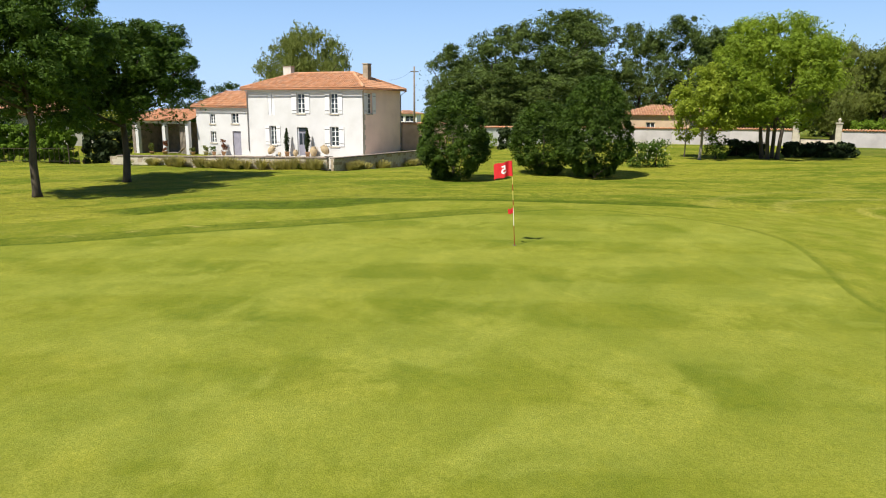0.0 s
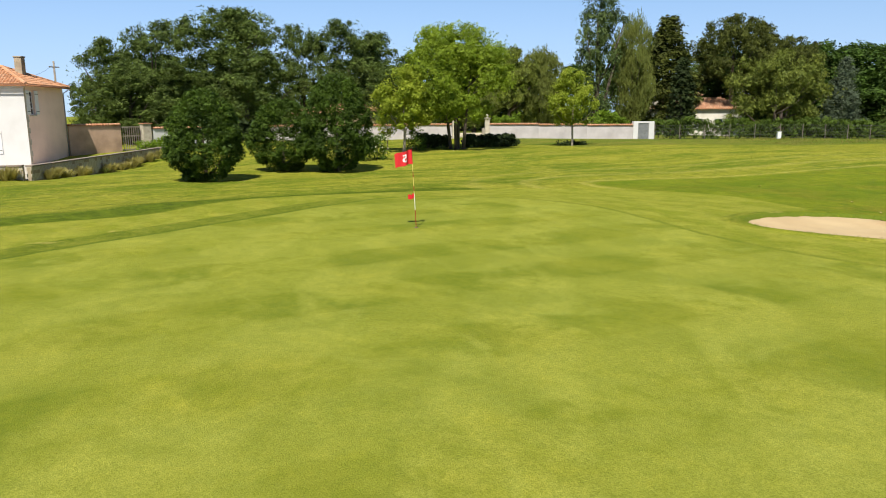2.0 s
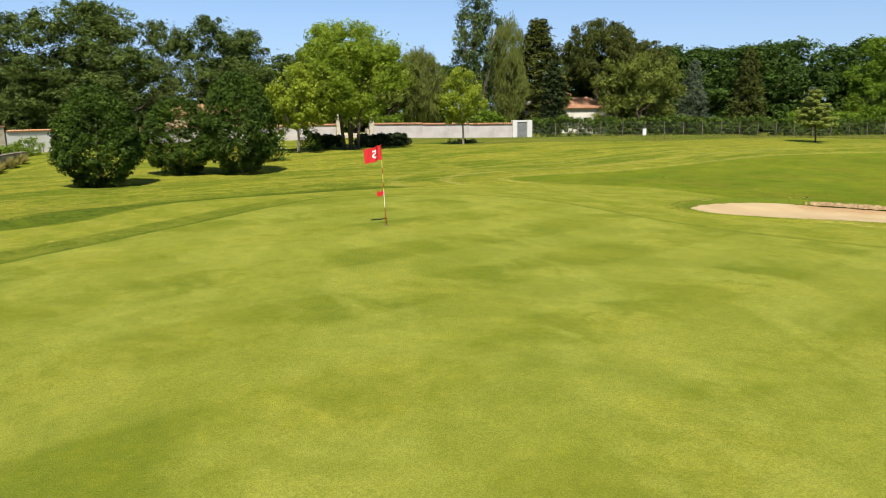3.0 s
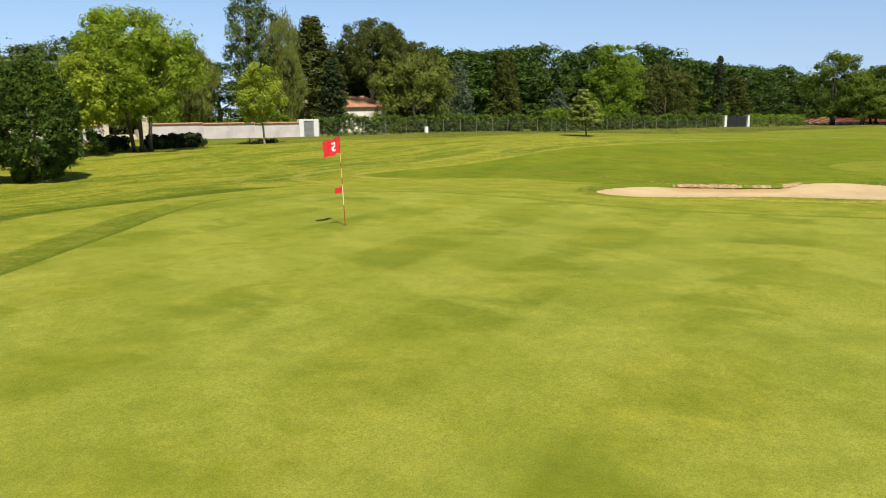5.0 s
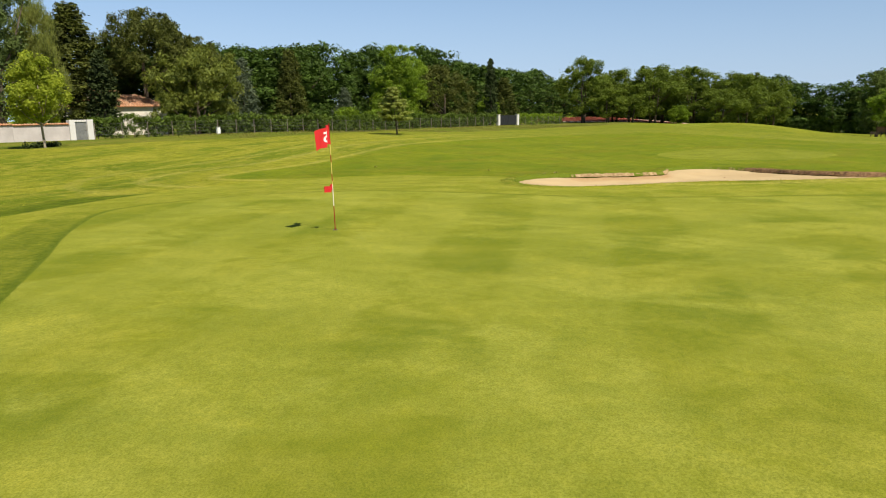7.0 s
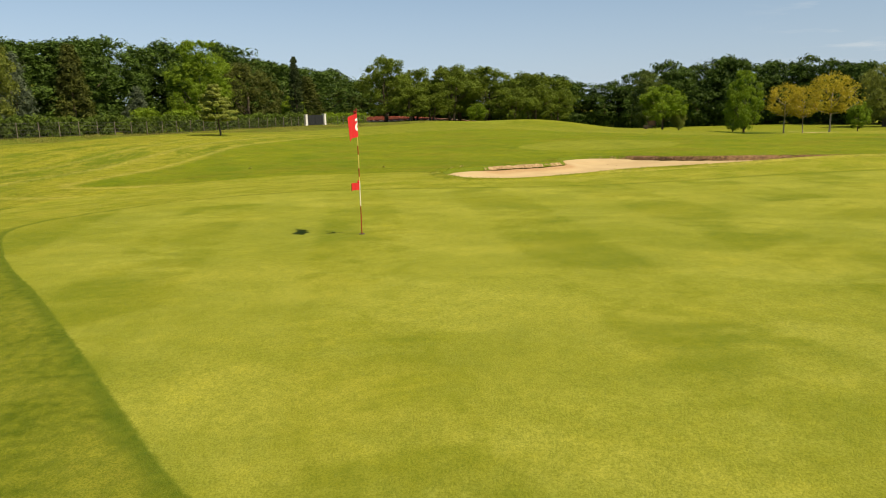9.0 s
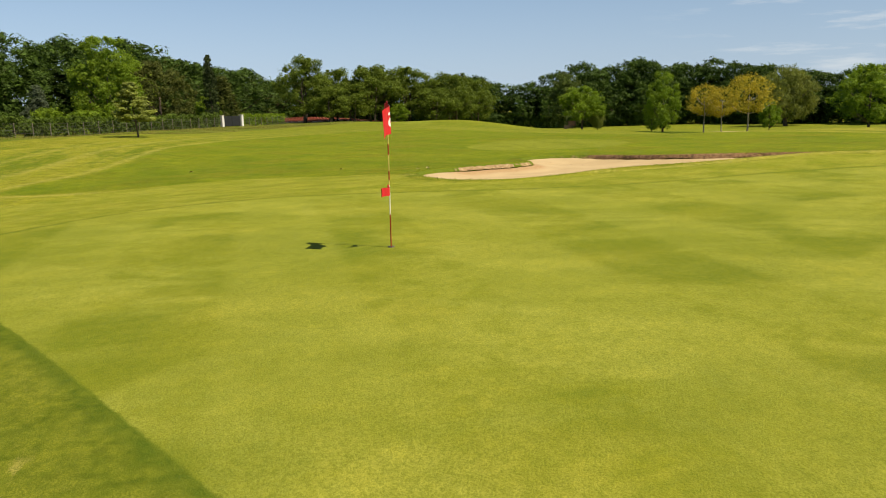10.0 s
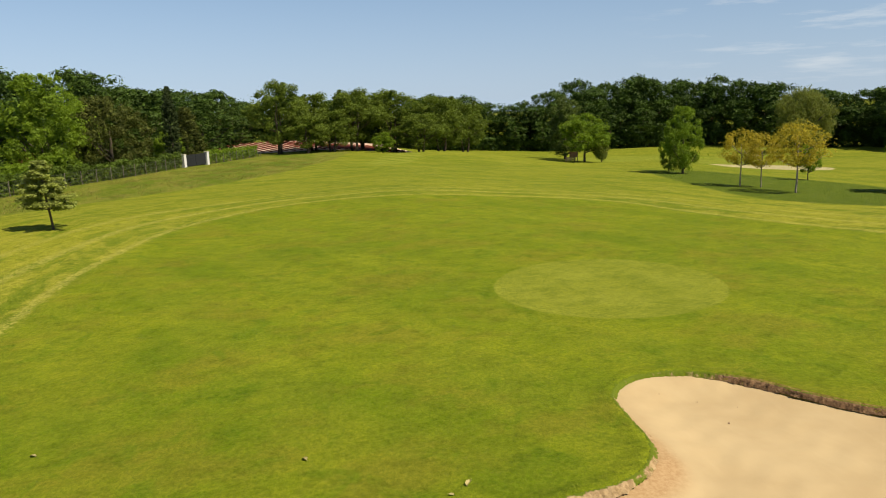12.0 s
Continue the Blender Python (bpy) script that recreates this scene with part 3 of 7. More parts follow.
    c = m.mix(band, c, m.mix(m.ramp(mott, 0.35, 0.65), (0.034, 0.072, 0.004), (0.112, 0.138, 0.012)))
    bare = m.math("MULTIPLY", m.ramp(m.noise(1.7, placed((0.5, 1.3, 1), -30), 7, 0.72), 0.58, 0.66), m.ramp(m.attr("green"), 0.5, 0.9))
    c = m.mix(m.math("MULTIPLY", m.math("MULTIPLY", bare, m.ramp(m.attr("green"), 3.4, 2.2)), m.ramp(west, -4.0, -7.0)), c, (0.42, 0.35, 0.115))
    c = m.mix(edge, c, (0.050, 0.095, 0.008))
    c = m.mix(inside("green", 0.025), c, g)
    c = m.mix(m.ramp(m.attr("soil"), 0.25, 0.6), c, m.mix(m.ramp(mott, 0.35, 0.65), (0.16, 0.075, 0.035), (0.38, 0.22, 0.11)))
    c = m.mix(inside("far_sand", 0.3), c, (0.62, 0.50, 0.36))
    c = m.mix(m.ramp(mott, 0.3, 0.75, 0.0, 0.22), c, (0.31, 0.29, 0.035))
    c = m.mix(m.ramp(fine, 0.38, 0.58, m.ramp(m.attr("green"), -0.05, 0.1, 0.44, 0.72), 0.0), c, (0.085, 0.112, 0.008))
    c = m.mix(m.ramp(blades, 0.48, 0.75, 0.0, m.ramp(m.attr("green"), -0.05, 0.1, 0.22, 0.32)), c, (0.38, 0.395, 0.07))
    heave = m.noise(1.6, placed((1, 0.7, 1), 12), 8, 0.74)
    coarse = m.ramp(m.attr("apron"), -0.1, 0.15, 0.16, m.ramp(m.attr("fairway"), -0.4, 0.4, 0.46, 0.56))
    c = m.mix(m.ramp(heave, 0.30, 0.55, coarse, 0.0), c, m.mix(1.0, c, (0.40, 0.50, 0.36), "MULTIPLY"))
    c = m.mix(m.ramp(heave, 0.52, 0.72, 0.0, 0.30), c, m.mix(1.0, c, (1.55, 1.40, 1.3), "MULTIPLY"))
    tuft = m.noise(8.0, geo, 6, 0.8)
    c = m.mix(m.ramp(tuft, 0.40, 0.58, coarse, 0.0), c, m.mix(1.0, c, (0.42, 0.50, 0.42), "MULTIPLY"))
    c = m.mix(1.0, c, (1.02, 1.025, 0.92), "MULTIPLY")
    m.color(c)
    shaggy = m.math("ADD", fine, m.math("MULTIPLY", mott, m.ramp(m.attr("apron"), -0.2, 0.6, 0.15, 2.2)))
    m.bump(m.math("ADD", shaggy, m.math("MULTIPLY", heave, m.ramp(m.attr("apron"), -0.2, 0.6, 0.2, 3.0))), 0.6, 0.035)
    return m.mat


def sand_material():
    m = Mat("bunker sand", 0.95, 0.0, 0.1)
    vec = m.coords("Object")
    rake = m.noise(2.4, m.coords("Object", (0.3, 1.6, 1), 30), 4)
    c = m.mix(m.ramp(m.noise(0.5, vec, 4), 0.35, 0.7), (0.455, 0.345, 0.190), (0.395, 0.292, 0.155))
    c = m.mix(m.ramp(m.noise(40, vec, 3), 0.35, 0.7, 0, 0.25), c, (0.44, 0.32, 0.20))
    c = m.mix(m.ramp(rake, 0.55, 0.7, 0, 0.10), c, (0.52, 0.405, 0.24))
    c = m.mix(m.ramp(m.attr("face"), 0.1, 0.9, 0, 0.8), c, m.mix(m.ramp(m.noise(9, vec, 6, 0.75), 0.3, 0.7), (0.30, 0.17, 0.075), (0.44, 0.29, 0.15)))
    m.color(c)
    m.bump(m.math("ADD", m.noise(30, vec, 4), m.math("MULTIPLY", rake, 0.4)), 0.4, 0.015)
    return m.mat


GRASS, SAND = grass_material(), sand_material()


def meadow_edge(x, y):
    """Below zero in the uncut grass in front of the fence."""
    edge = np.interp(x, (30, 45, 57, 64, 75, 81.6, 87.4, 94.6, 103, 122, 150), (29, 25.5, 22, 17.5, 11, 6.3, 1.0, -4.5, -8.8, -16.8, -24))
    return np.where((x > 30) & (x < 150), edge - y, 50.0)


def build_ground():
    X, Y = np.meshgrid(GX, GY, indexing="ij")
    Z = land(X, Y)
    fields = {"green": near_distance(GREEN, X, Y, 8), "apron": near_distance(APRON, X, Y, 60), "fairway": near_distance(FAIRWAY, X, Y, 110),
              "long_grass": near_distance(LONG_GRASS, X, Y, 15), "disc": near_distance(DISC, X, Y, 3), "far_sand": near_distance(FAR_SAND, X, Y, 6),
              "tee": near_distance(TEE, X, Y, 6), "pale_lawn": near_distance(PALE_LAWN, X, Y, 6)}
    fields["meadow"] = meadow_edge(X, Y)
    # the mower's rounds follow the collar by the house and the fairway further east
    east = smooth(4, 26, X)
    fields["swath"] = east * fields["fairway"] + (1 - east) * fields["apron"]
    ap = fields["apron"]
    fields["bank"] = ap - 0.95 + 0.45 * np.sin(X * 0.35) + 5 * smooth(6.0, 2.0, Y) + 4 * smooth(2, 9, X) * smooth(7, 10.5, X)
    db = near_distance(BUNKER, X, Y, 3)
    Z = bunker_floor(Z, db, 0.85)
    fields["soil"] = np.exp(-((db + 0.02) / 0.13) ** 2) * eroded(X, Y)
    # the putting surface lies a hand's width below its collar's longer grass
    Z -= 0.018 * (1 - smooth(-0.02, 0.06, fields["green"]))
    nx, ny = X.shape
    idx = np.arange(nx * ny).reshape(nx, ny)
    quads = np.stack([idx[:-1, :-1], idx[1:, :-1], idx[1:, 1:], idx[:-1, 1:]], -1).reshape(-1, 4)
    me = bpy.data.meshes.new("ground")
    me.vertices.add(nx * ny)
    me.vertices.foreach_set("co", np.stack([X, Y, Z], -1).astype(np.float32).ravel())
    me.loops.add(quads.size)
    me.loops.foreach_set("vertex_index", quads.astype(np.int32).ravel())
    me.polygons.add(len(quads))
    me.polygons.foreach_set("loop_start", np.arange(0, quads.size, 4, dtype=np.int32))
    me.polygons.foreach_set("use_smooth", np.ones(len(quads), bool))
    for key, value in fields.items():
        me.attributes.new(key, "FLOAT", "POINT").data.foreach_set("value", value.astype(np.float32).ravel())
    me.materials.append(GRASS)
    me.update(calc_edges=True)
    tagged(new("ground", me), "mown golf course grass with a putting green and rough", "ground", kind="structure")


def build_bunker():
    lo, hi = BUNKER.min(0) - 0.2, BUNKER.max(0) + 0.2
    xs, ys = np.arange(lo[0], hi[0], 0.1), np.arange(lo[1], hi[1], 0.1)
    X, Y = np.meshgrid(xs, ys, indexing="ij")
    d = distance_to(BUNKER, X, Y)
    face = spur(X, Y) * smooth(-1.3, -0.25, d)
    Z = land(X, Y) - 0.09 - 0.20 * smooth(0.0, 1.6, -d) - 0.07 * eroded(X, Y) * smooth(-1.6, -0.2, d) - 0.05 * spur(X, Y) + 0.008 * np.sin(X * 7 + 2 * np.sin(Y * 3))
    keep = d < 0.12
    cell = keep[:-1, :-1] & keep[1:, :-1] & keep[1:, 1:] & keep[:-1, 1:]
    idx = np.arange(X.size).reshape(X.shape)
    quads = np.stack([idx[:-1, :-1], idx[1:, :-1], idx[1:, 1:], idx[:-1, 1:]], -1)[cell]
    used, inv = np.unique(quads, return_inverse=True)
    me = bpy.data.meshes.new("sand")
    P = np.stack([X, Y, Z], -1).reshape(-1, 3)[used]
    me.from_pydata(P.tolist(), [], inv.reshape(-1, 4).tolist())
    me.attributes.new("face", "FLOAT", "POINT").data.foreach_set("value", face.ravel()[used].astype(np.float32))
    me.polygons.foreach_set("use_smooth", [True] * len(me.polygons))
    me.materials.append(SAND)
    tagged(new("sand_bunker", me), "raked pale beige sand bunker with a bare soil lip", "bunker", kind="structure")


def bunker_lip():
    """A crumbling edge of soil and roots all round the sand, deepest where it is worn."""
    rng = np.random.default_rng(77)
    p = np.array(BUNKER)
    p = np.stack([p + (np.roll(p, -1, 0) - p) * f for f in (0, 0.2, 0.4, 0.6, 0.8)], 1).reshape(-1, 2)
    tan = np.roll(p, -1, 0) - np.roll(p, 1, 0)
    tan /= np.linalg.norm(tan, axis=1)[:, None]
    out = np.stack([tan[:, 1], -tan[:, 0]], 1)
    area = np.sum(p[:, 0] * np.roll(p[:, 1], -1) - np.roll(p[:, 0], -1) * p[:, 1])
    out *= np.sign(area)
    n = len(p)
    rag = rng.random(n)
    rag = (rag + np.roll(rag, 1) + np.roll(rag, -1)) / 3
    worn = eroded(p[:, 0], p[:, 1])
    nose = spur(p[:, 0], p[:, 1])
    near = smooth(9.2, 11.0, p[:, 0])           # the turf rolls over the western side
    patchy = 0.45 + 0.35 * np.sin(np.arange(n) * 0.13) + 0.35 * np.sin(np.arange(n) * 0.047 + 1.0) + 0.3 * (rag - 0.5)
    patchy = np.clip(patchy, 0.1, 1.0)
    bare = np.clip(0.25 * rag + worn * (0.45 + 0.55 * patchy) + nose * patchy, 0, 1)
    deep = 0.05 + 0.06 * worn * patchy
    wide = 0.11 + 0.06 * worn * patchy + 0.08 * nose * patchy
    rings = []
    for f, rise in ((0.05, 0.02), (0.0, 0.03), (-0.3, 0.0), (-0.6, -0.45), (-1.0, -1.05)):
        off = f if f >= 0 else f * wide * (0.75 + 0.5 * rag)
        q = p + out * (off + rng.normal(0, 0.012, n))[:, None]
        z = land(q[:, 0], q[:, 1]) + np.where(rise > 0, rise * (0.6 + 0.4 * near), rise * (deep + 0.05)) + rng.normal(0, 0.006, n)
        rings.append(np.stack([q[:, 0], q[:, 1], z], 1))
    verts = np.concatenate(rings)
    faces = [(a * n + k, a * n + (k + 1) % n, (a + 1) * n + (k + 1) % n, (a + 1) * n + k) for a in range(len(rings) - 1) for k in range(n)]
    m = Mat("crumbling bunker soil", 0.95, 0.0, 0.1)
    vec = m.coords("Object")
    c = m.mix(m.ramp(m.noise(6, vec, 6, 0.75), 0.35, 0.65), (0.22, 0.145, 0.07), (0.42, 0.30, 0.165))
    c = m.mix(m.ramp(m.attr("worn"), 0.1, 0.8, 0.0, 0.9), c, m.mix(m.ramp(m.noise(6, vec, 6, 0.75), 0.35, 0.65), (0.085, 0.045, 0.025), (0.26, 0.145, 0.075)))
    c = m.mix(m.ramp(m.noise(22, vec, 4, 0.7), 0.5, 0.68, 0.0, 0.5), c, (0.42, 0.30, 0.15))
    c = m.mix(m.ramp(m.math("ADD", m.attr("bare"), m.math("MULTIPLY", m.math("SUBTRACT", m.noise(4, vec, 5, 0.7), 0.5), 1.2)), 0.45, 0.25), c, m.mix(m.noise(30, vec, 4, 0.7), (0.05, 0.09, 0.006), (0.16, 0.19, 0.02)))
    m.color(c)
    m.bump(m.noise(18, vec, 6, 0.7), 0.8, 0.04)
    me = mesh_of("bunker_edge", verts, faces, m.mat, True)
    me.attributes.new("worn", "FLOAT", "POINT").data.foreach_set("value", np.tile(worn, len(rings)).astype(np.float32))
    me.attributes.new("bare", "FLOAT", "POINT").data.foreach_set("value", np.concatenate([bare * (0.25 if k < 2 else 1.0) for k in range(len(rings))]).astype(np.float32))
    tagged(new("bunker_edge", me), "crumbling brown soil edge round the sand bunker", "bunker edge", kind="structure")


build_ground()
build_bunker()
bunker_lip()


def rim_blades():
    """Longer grass blades round the bunker."""
    rng = np.random.default_rng(41)
    x = y = tall = np.zeros(0)
    m = 26000
    bx, by = rng.uniform(8.5, 21.2, m), rng.uniform(-21, -2.4, m)
    db = distance_to(BUNKER, bx, by)
    kb = (db > 0.0) & (db < 0.5)
    x, y, tall = np.r_[x, bx[kb]], np.r_[y, by[kb]], np.r_[tall, 0.05 * np.ones(kb.sum())]
    z = land(x, y) + 0.05 * np.exp(-((distance_to(BUNKER, x, y) - 0.22) / 0.25) ** 2) - 0.01
    a = rng.random(len(x)) * math.tau
    foot = np.stack([x, y, z], 1)
    h = tall * rng.uniform(0.5, 1.3, len(x))
    tip = foot + np.stack([np.cos(a) * h * 0.6, np.sin(a) * h * 0.6, h], 1)
    w = np.stack([-np.sin(a), np.cos(a), 0 * a], 1) * 0.006
    mid = (foot + tip) / 2
    me = quad_mesh("grass_blades", np.stack([foot, mid - w, tip, mid + w], 1), leafy("rim grass blades", (0.24, 0.26, 0.03), (0.09, 0.13, 0.012), 0.3))
    tagged(new("grass_blades", me), "longer green grass blades round the bunker rim", "grass", kind="stuff")



def rough_blades():
    """Tussocks of uncut grass in the rough round the green and beside the fairway."""
    rng = np.random.default_rng(43)
    n = 520000
    x, y = rng.uniform(-34, 62, n), rng.uniform(2, 42, n)
    lump = np.sin(x * 1.7 + 2.1 * np.sin(y * 0.9)) * np.sin(y * 2.3 + 1.7 * np.sin(x * 0.7)) + 0.6 * np.sin(x * 4.3 + y * 3.1)
    keep = (rng.random(n) < 0.18 + 0.34 * lump) & (distance_to(APRON[::2], x, y) > 2.2) & (y + 0.33 * (x + 10) < np.where(x < -6, 29.0, 60)) & (y < 40 - 0.55 * np.maximum(0, x - 20))
    x, y = x[keep], y[keep]
    keep = distance_to(FAIRWAY[::2], x, y) > 0.3
    x, y = x[keep], y[keep]
    near = smooth(4.0, 0.5, distance_to(APRON[::2], x, y))
    a = rng.random(len(x)) * math.tau
    foot = np.stack([x, y, land(x, y) - 0.01], 1)
    h = rng.uniform(0.015, 0.035, len(x)) * (1 + 0.6 * near)
    tip = foot + np.stack([np.cos(a) * h * 0.5, np.sin(a) * h * 0.5, h], 1)
    w = np.stack([-np.sin(a), np.cos(a), 0 * a], 1) * (0.016 + 0.016 * rng.random(len(x)))[:, None]
    me = blade_mesh("grass_tussocks", np.stack([foot - w, foot + w, tip], 1), leafy("rough grass tussocks", (0.42, 0.38, 0.06), (0.17, 0.21, 0.018), 0.55, vary=0.4))
    tagged(new("grass_tussocks", me), "uneven tussocks of green and straw grass in the rough", "grass", kind="stuff")


def meadow_blades():
    """Uncut grass with seed heads before the fence and round the golden trees."""
    rng = np.random.default_rng(47)
    n = 150000
    x, y = rng.uniform(32, 128, n), rng.uniform(-20, 34, n)
    fence = np.interp(x, (50.9, 62.6, 80, 99.5, 117.4, 141), (41.2, 34.0, 24.2, 14.4, 6.5, -5.0))
    keep = (x > 50) & (meadow_edge(x, y) < -0.3) & (y < fence - 0.2) & (rng.random(n) < 0.35 + 0.6 * np.sin(x * 0.6 + 2 * np.sin(y * 0.4)) * np.sin(y * 0.9 + x * 0.13))
    u, v = rng.uniform(40, 92, n // 4), rng.uniform(-68, -45, n // 4)
    inside = distance_to(LONG_GRASS[::2], u, v) < -0.3
    inside &= rng.random(n // 4) < 0.30
    for name, label, px, py, tall, mat in (
            ("meadow_grass", "uncut meadow grass with brown seed heads before the fence", x[keep], y[keep], 0.20, leafy("meadow blades", (0.34, 0.28, 0.09), (0.13, 0.185, 0.020), 0.5, vary=0.75)),
            ("long_grass", "deep green uncut grass round the golden trees", u[inside], v[inside], 0.11, leafy("long grass blades", (0.11, 0.17, 0.022), (0.045, 0.090, 0.012), 0.4))):
        a = rng.random(len(px)) * math.tau
        h = tall * rng.uniform(0.4, 1.2, len(px))
        foot = np.stack([px, py, land(px, py) - 0.02], 1)
        tip = foot + np.stack([np.cos(a) * h * 0.45, np.sin(a) * h * 0.45, h], 1)
        w = np.stack([-np.sin(a), np.cos(a), 0 * a], 1) * rng.uniform(0.012, 0.03, len(px))[:, None]
        tagged(new(name, blade_mesh(name, np.stack([foot - w, foot + w, tip], 1), mat)), label, "grass", kind="stuff")


rim_blades()
rough_blades()
meadow_blades()

def dry_leaf(x, y, size, turn):
    """A curled dead leaf lying on the grass."""
    t = thing("dry_leaf", "curled pale brown dead leaf lying on the grass", "leaf", pose(x, y, ground_z(x, y) + 0.012, 8, 6, turn), "dead leaves on the fairway")
    rows, cols = 9, 6
    verts = []
    for i in range(rows):
        u = i / (rows - 1)
        half = size * 0.42 * math.sin(math.pi * min(1, 0.06 + 0.94 * u)) ** 0.7 + 0.003
        for j in range(cols):
            v = 2 * j / (cols - 1) - 1
            verts.append(((u - 0.5) * size * 1.5, v * half * (1 + 0.12 * math.sin(9 * u)), 0.30 * size * v * v + 0.16 * size * math.sin(3.2 * u)))
    faces = [(i * cols + j, i * cols + j + 1, (i + 1) * cols + j + 1, (i + 1) * cols + j) for i in range(rows - 1) for j in range(cols - 1)]
    part("blade", mesh_of("blade", verts, faces, LEAF_DEAD, True), t)
    part("stalk", bm_mesh("stalk", tube(bmesh.new(), [(-0.75 * size, 0, 0), (-1.0 * size, 0.05 * size, 0.03), (-1.2 * size, 0.02 * size, 0.01)], [0.006, 0.005, 0.004], 5), LEAF_DEAD), t)


LEAF_DEAD = speckled("dead leaf", (0.42, 0.36, 0.15), (0.28, 0.22, 0.08), 30, 90, 0.8, 0.3)
for x, y, size, turn in ((18.44, -1.39, 0.11, 20), (16.1, -4.45, 0.13, 140), (20.8, 4.6, 0.10, 60), (15.8, -4.0, 0.07, 250)):
    dry_leaf(x, y, size, turn)


def pebble(x, y, size, seed):
    """A small stone lying on the sand."""
    bm = bmesh.new()
    bmesh.ops.create_icosphere(bm, subdivisions=2, radius=size)
    for v in bm.verts:
        v.co *= 1 + 0.25 * noise.noise(v.co * (1.6 / size) + Vector((seed, 0, 0)))
        v.co.z *= 0.6
    d = float(distance_to(BUNKER, np.array([x]), np.array([y]))[0])
    z = ground_z(x, y) - 0.09 - 0.20 * float(smooth(0.0, 1.6, -d)) - 0.05 * float(spur(x, y))
    thing("pebble", "small brown pebble lying on the bunker sand", "stone", pose(x, y, z + 0.25 * size, 0, 0, seed * 50), "pebbles on the sand", bm_mesh("pebble", bm, PEBBLE, True))


PEBBLE = speckled("brown pebble", (0.24, 0.15, 0.09), (0.13, 0.085, 0.055), 12, 60, 0.85, 0.3)
for k, (x, y, size) in enumerate(((17.15, -11.46, 0.028), (12.86, -14.06, 0.02), (9.78, -6.76, 0.026), (12.27, -13.69, 0.028), (19.3, -10.9, 0.018), (10.56, -6.13, 0.015), (17.9, -12.3, 0.015), (18.6, -11.6, 0.014))):
    pebble(x, y, size, k)


# ---- trees ----
PROTO = {}


def crown_shape(kind, t):
    """Crown radius, 0 to 1, at the share t of its height."""
    t = np.clip(t, 0.0, 1.0)
    if kind == "cone":
        return np.clip(0.10 + 0.95 * (1 - t) ** 0.85 * np.minimum(1, (t + 0.04) * 9), 0, 1)
    if kind == "column":
        return np.minimum(1, (t + 0.03) * 6) ** 0.5 * np.minimum(1, (1.02 - t) * 2.2) ** 0.7
    if kind == "umbrella":
        return np.sqrt(np.clip(1 - ((t - 0.25) / 0.76) ** 2, 0, 1))
    if kind == "egg":
        return np.minimum(1, (t + 0.12) * 2.6) ** 0.8 * np.sqrt(np.clip(1 - (np.maximum(0, t - 0.35) / 0.66) ** 2, 0, 1))
    return np.sqrt(np.clip(1 - ((t - 0.45) / 0.57) ** 2, 0, 1))


def bough_clumps(rng, kind, height, width, base, clumps, clump_r, boughs, size):
    """Clump centres over rounded boughs, so that the crown billows and parts."""
    crown_h = height * (1 - base)
    t = (np.arange(boughs) + 0.5) / boughs * 0.90 + rng.uniform(-0.04, 0.04, boughs) + 0.04
    ang = np.arange(boughs) * 2.4 + rng.uniform(-0.5, 0.5, boughs)
    full = crown_shape(kind, t) * width / 2
    rb = width * size * rng.uniform(0.70, 1.25, boughs) * (0.55 + 0.45 * crown_shape(kind, t))
    rad = np.maximum(0, full - 0.85 * rb) * rng.uniform(0.72, 1.05, boughs)
    heart = np.stack([rad * np.cos(ang), rad * np.sin(ang), height * base + t * crown_h], 1)
    which = rng.choice(boughs, clumps, p=rb**2 / np.sum(rb**2))
    d = rng.normal(size=(clumps, 3))
    d /= np.linalg.norm(d, axis=1)[:, None]
    d += 0.5 * np.stack([np.cos(ang), np.sin(ang), 0 * ang], 1)[which] + [0, 0, 0.35]
    d /= np.linalg.norm(d, axis=1)[:, None]
    reach = 0.62 + 0.42 * rng.random(clumps) ** 0.6
    reach = np.where(rng.random(clumps) < 0.09, 1.28, reach)
    centres = heart[which] + d * (rb[which] * reach)[:, None] * [1, 1, 0.8]
    inner = rng.random(clumps) < 0.30
    centres[inner, :2] *= rng.uniform(0.25, 0.8, (inner.sum(), 1))
    rr = np.hypot(centres[:, 0], centres[:, 1])
    centres[:, :2] *= (width / 2 - clump_r * 0.7) / np.quantile(rr, 0.97)
    low, high = height * base + clump_r * 0.5, height - clump_r * 0.6
    z = centres[:, 2]
    centres[:, 2] = low + (np.clip(z, np.quantile(z, 0.01), np.quantile(z, 0.995)) - np.quantile(z, 0.01)) * (high - low) / (np.quantile(z, 0.995) - np.quantile(z, 0.01))
    radii = clump_r * (0.5 + 1.0 * rng.random(clumps)) * np.where(reach > 1.2, 0.6, 1.0)
    return centres, radii


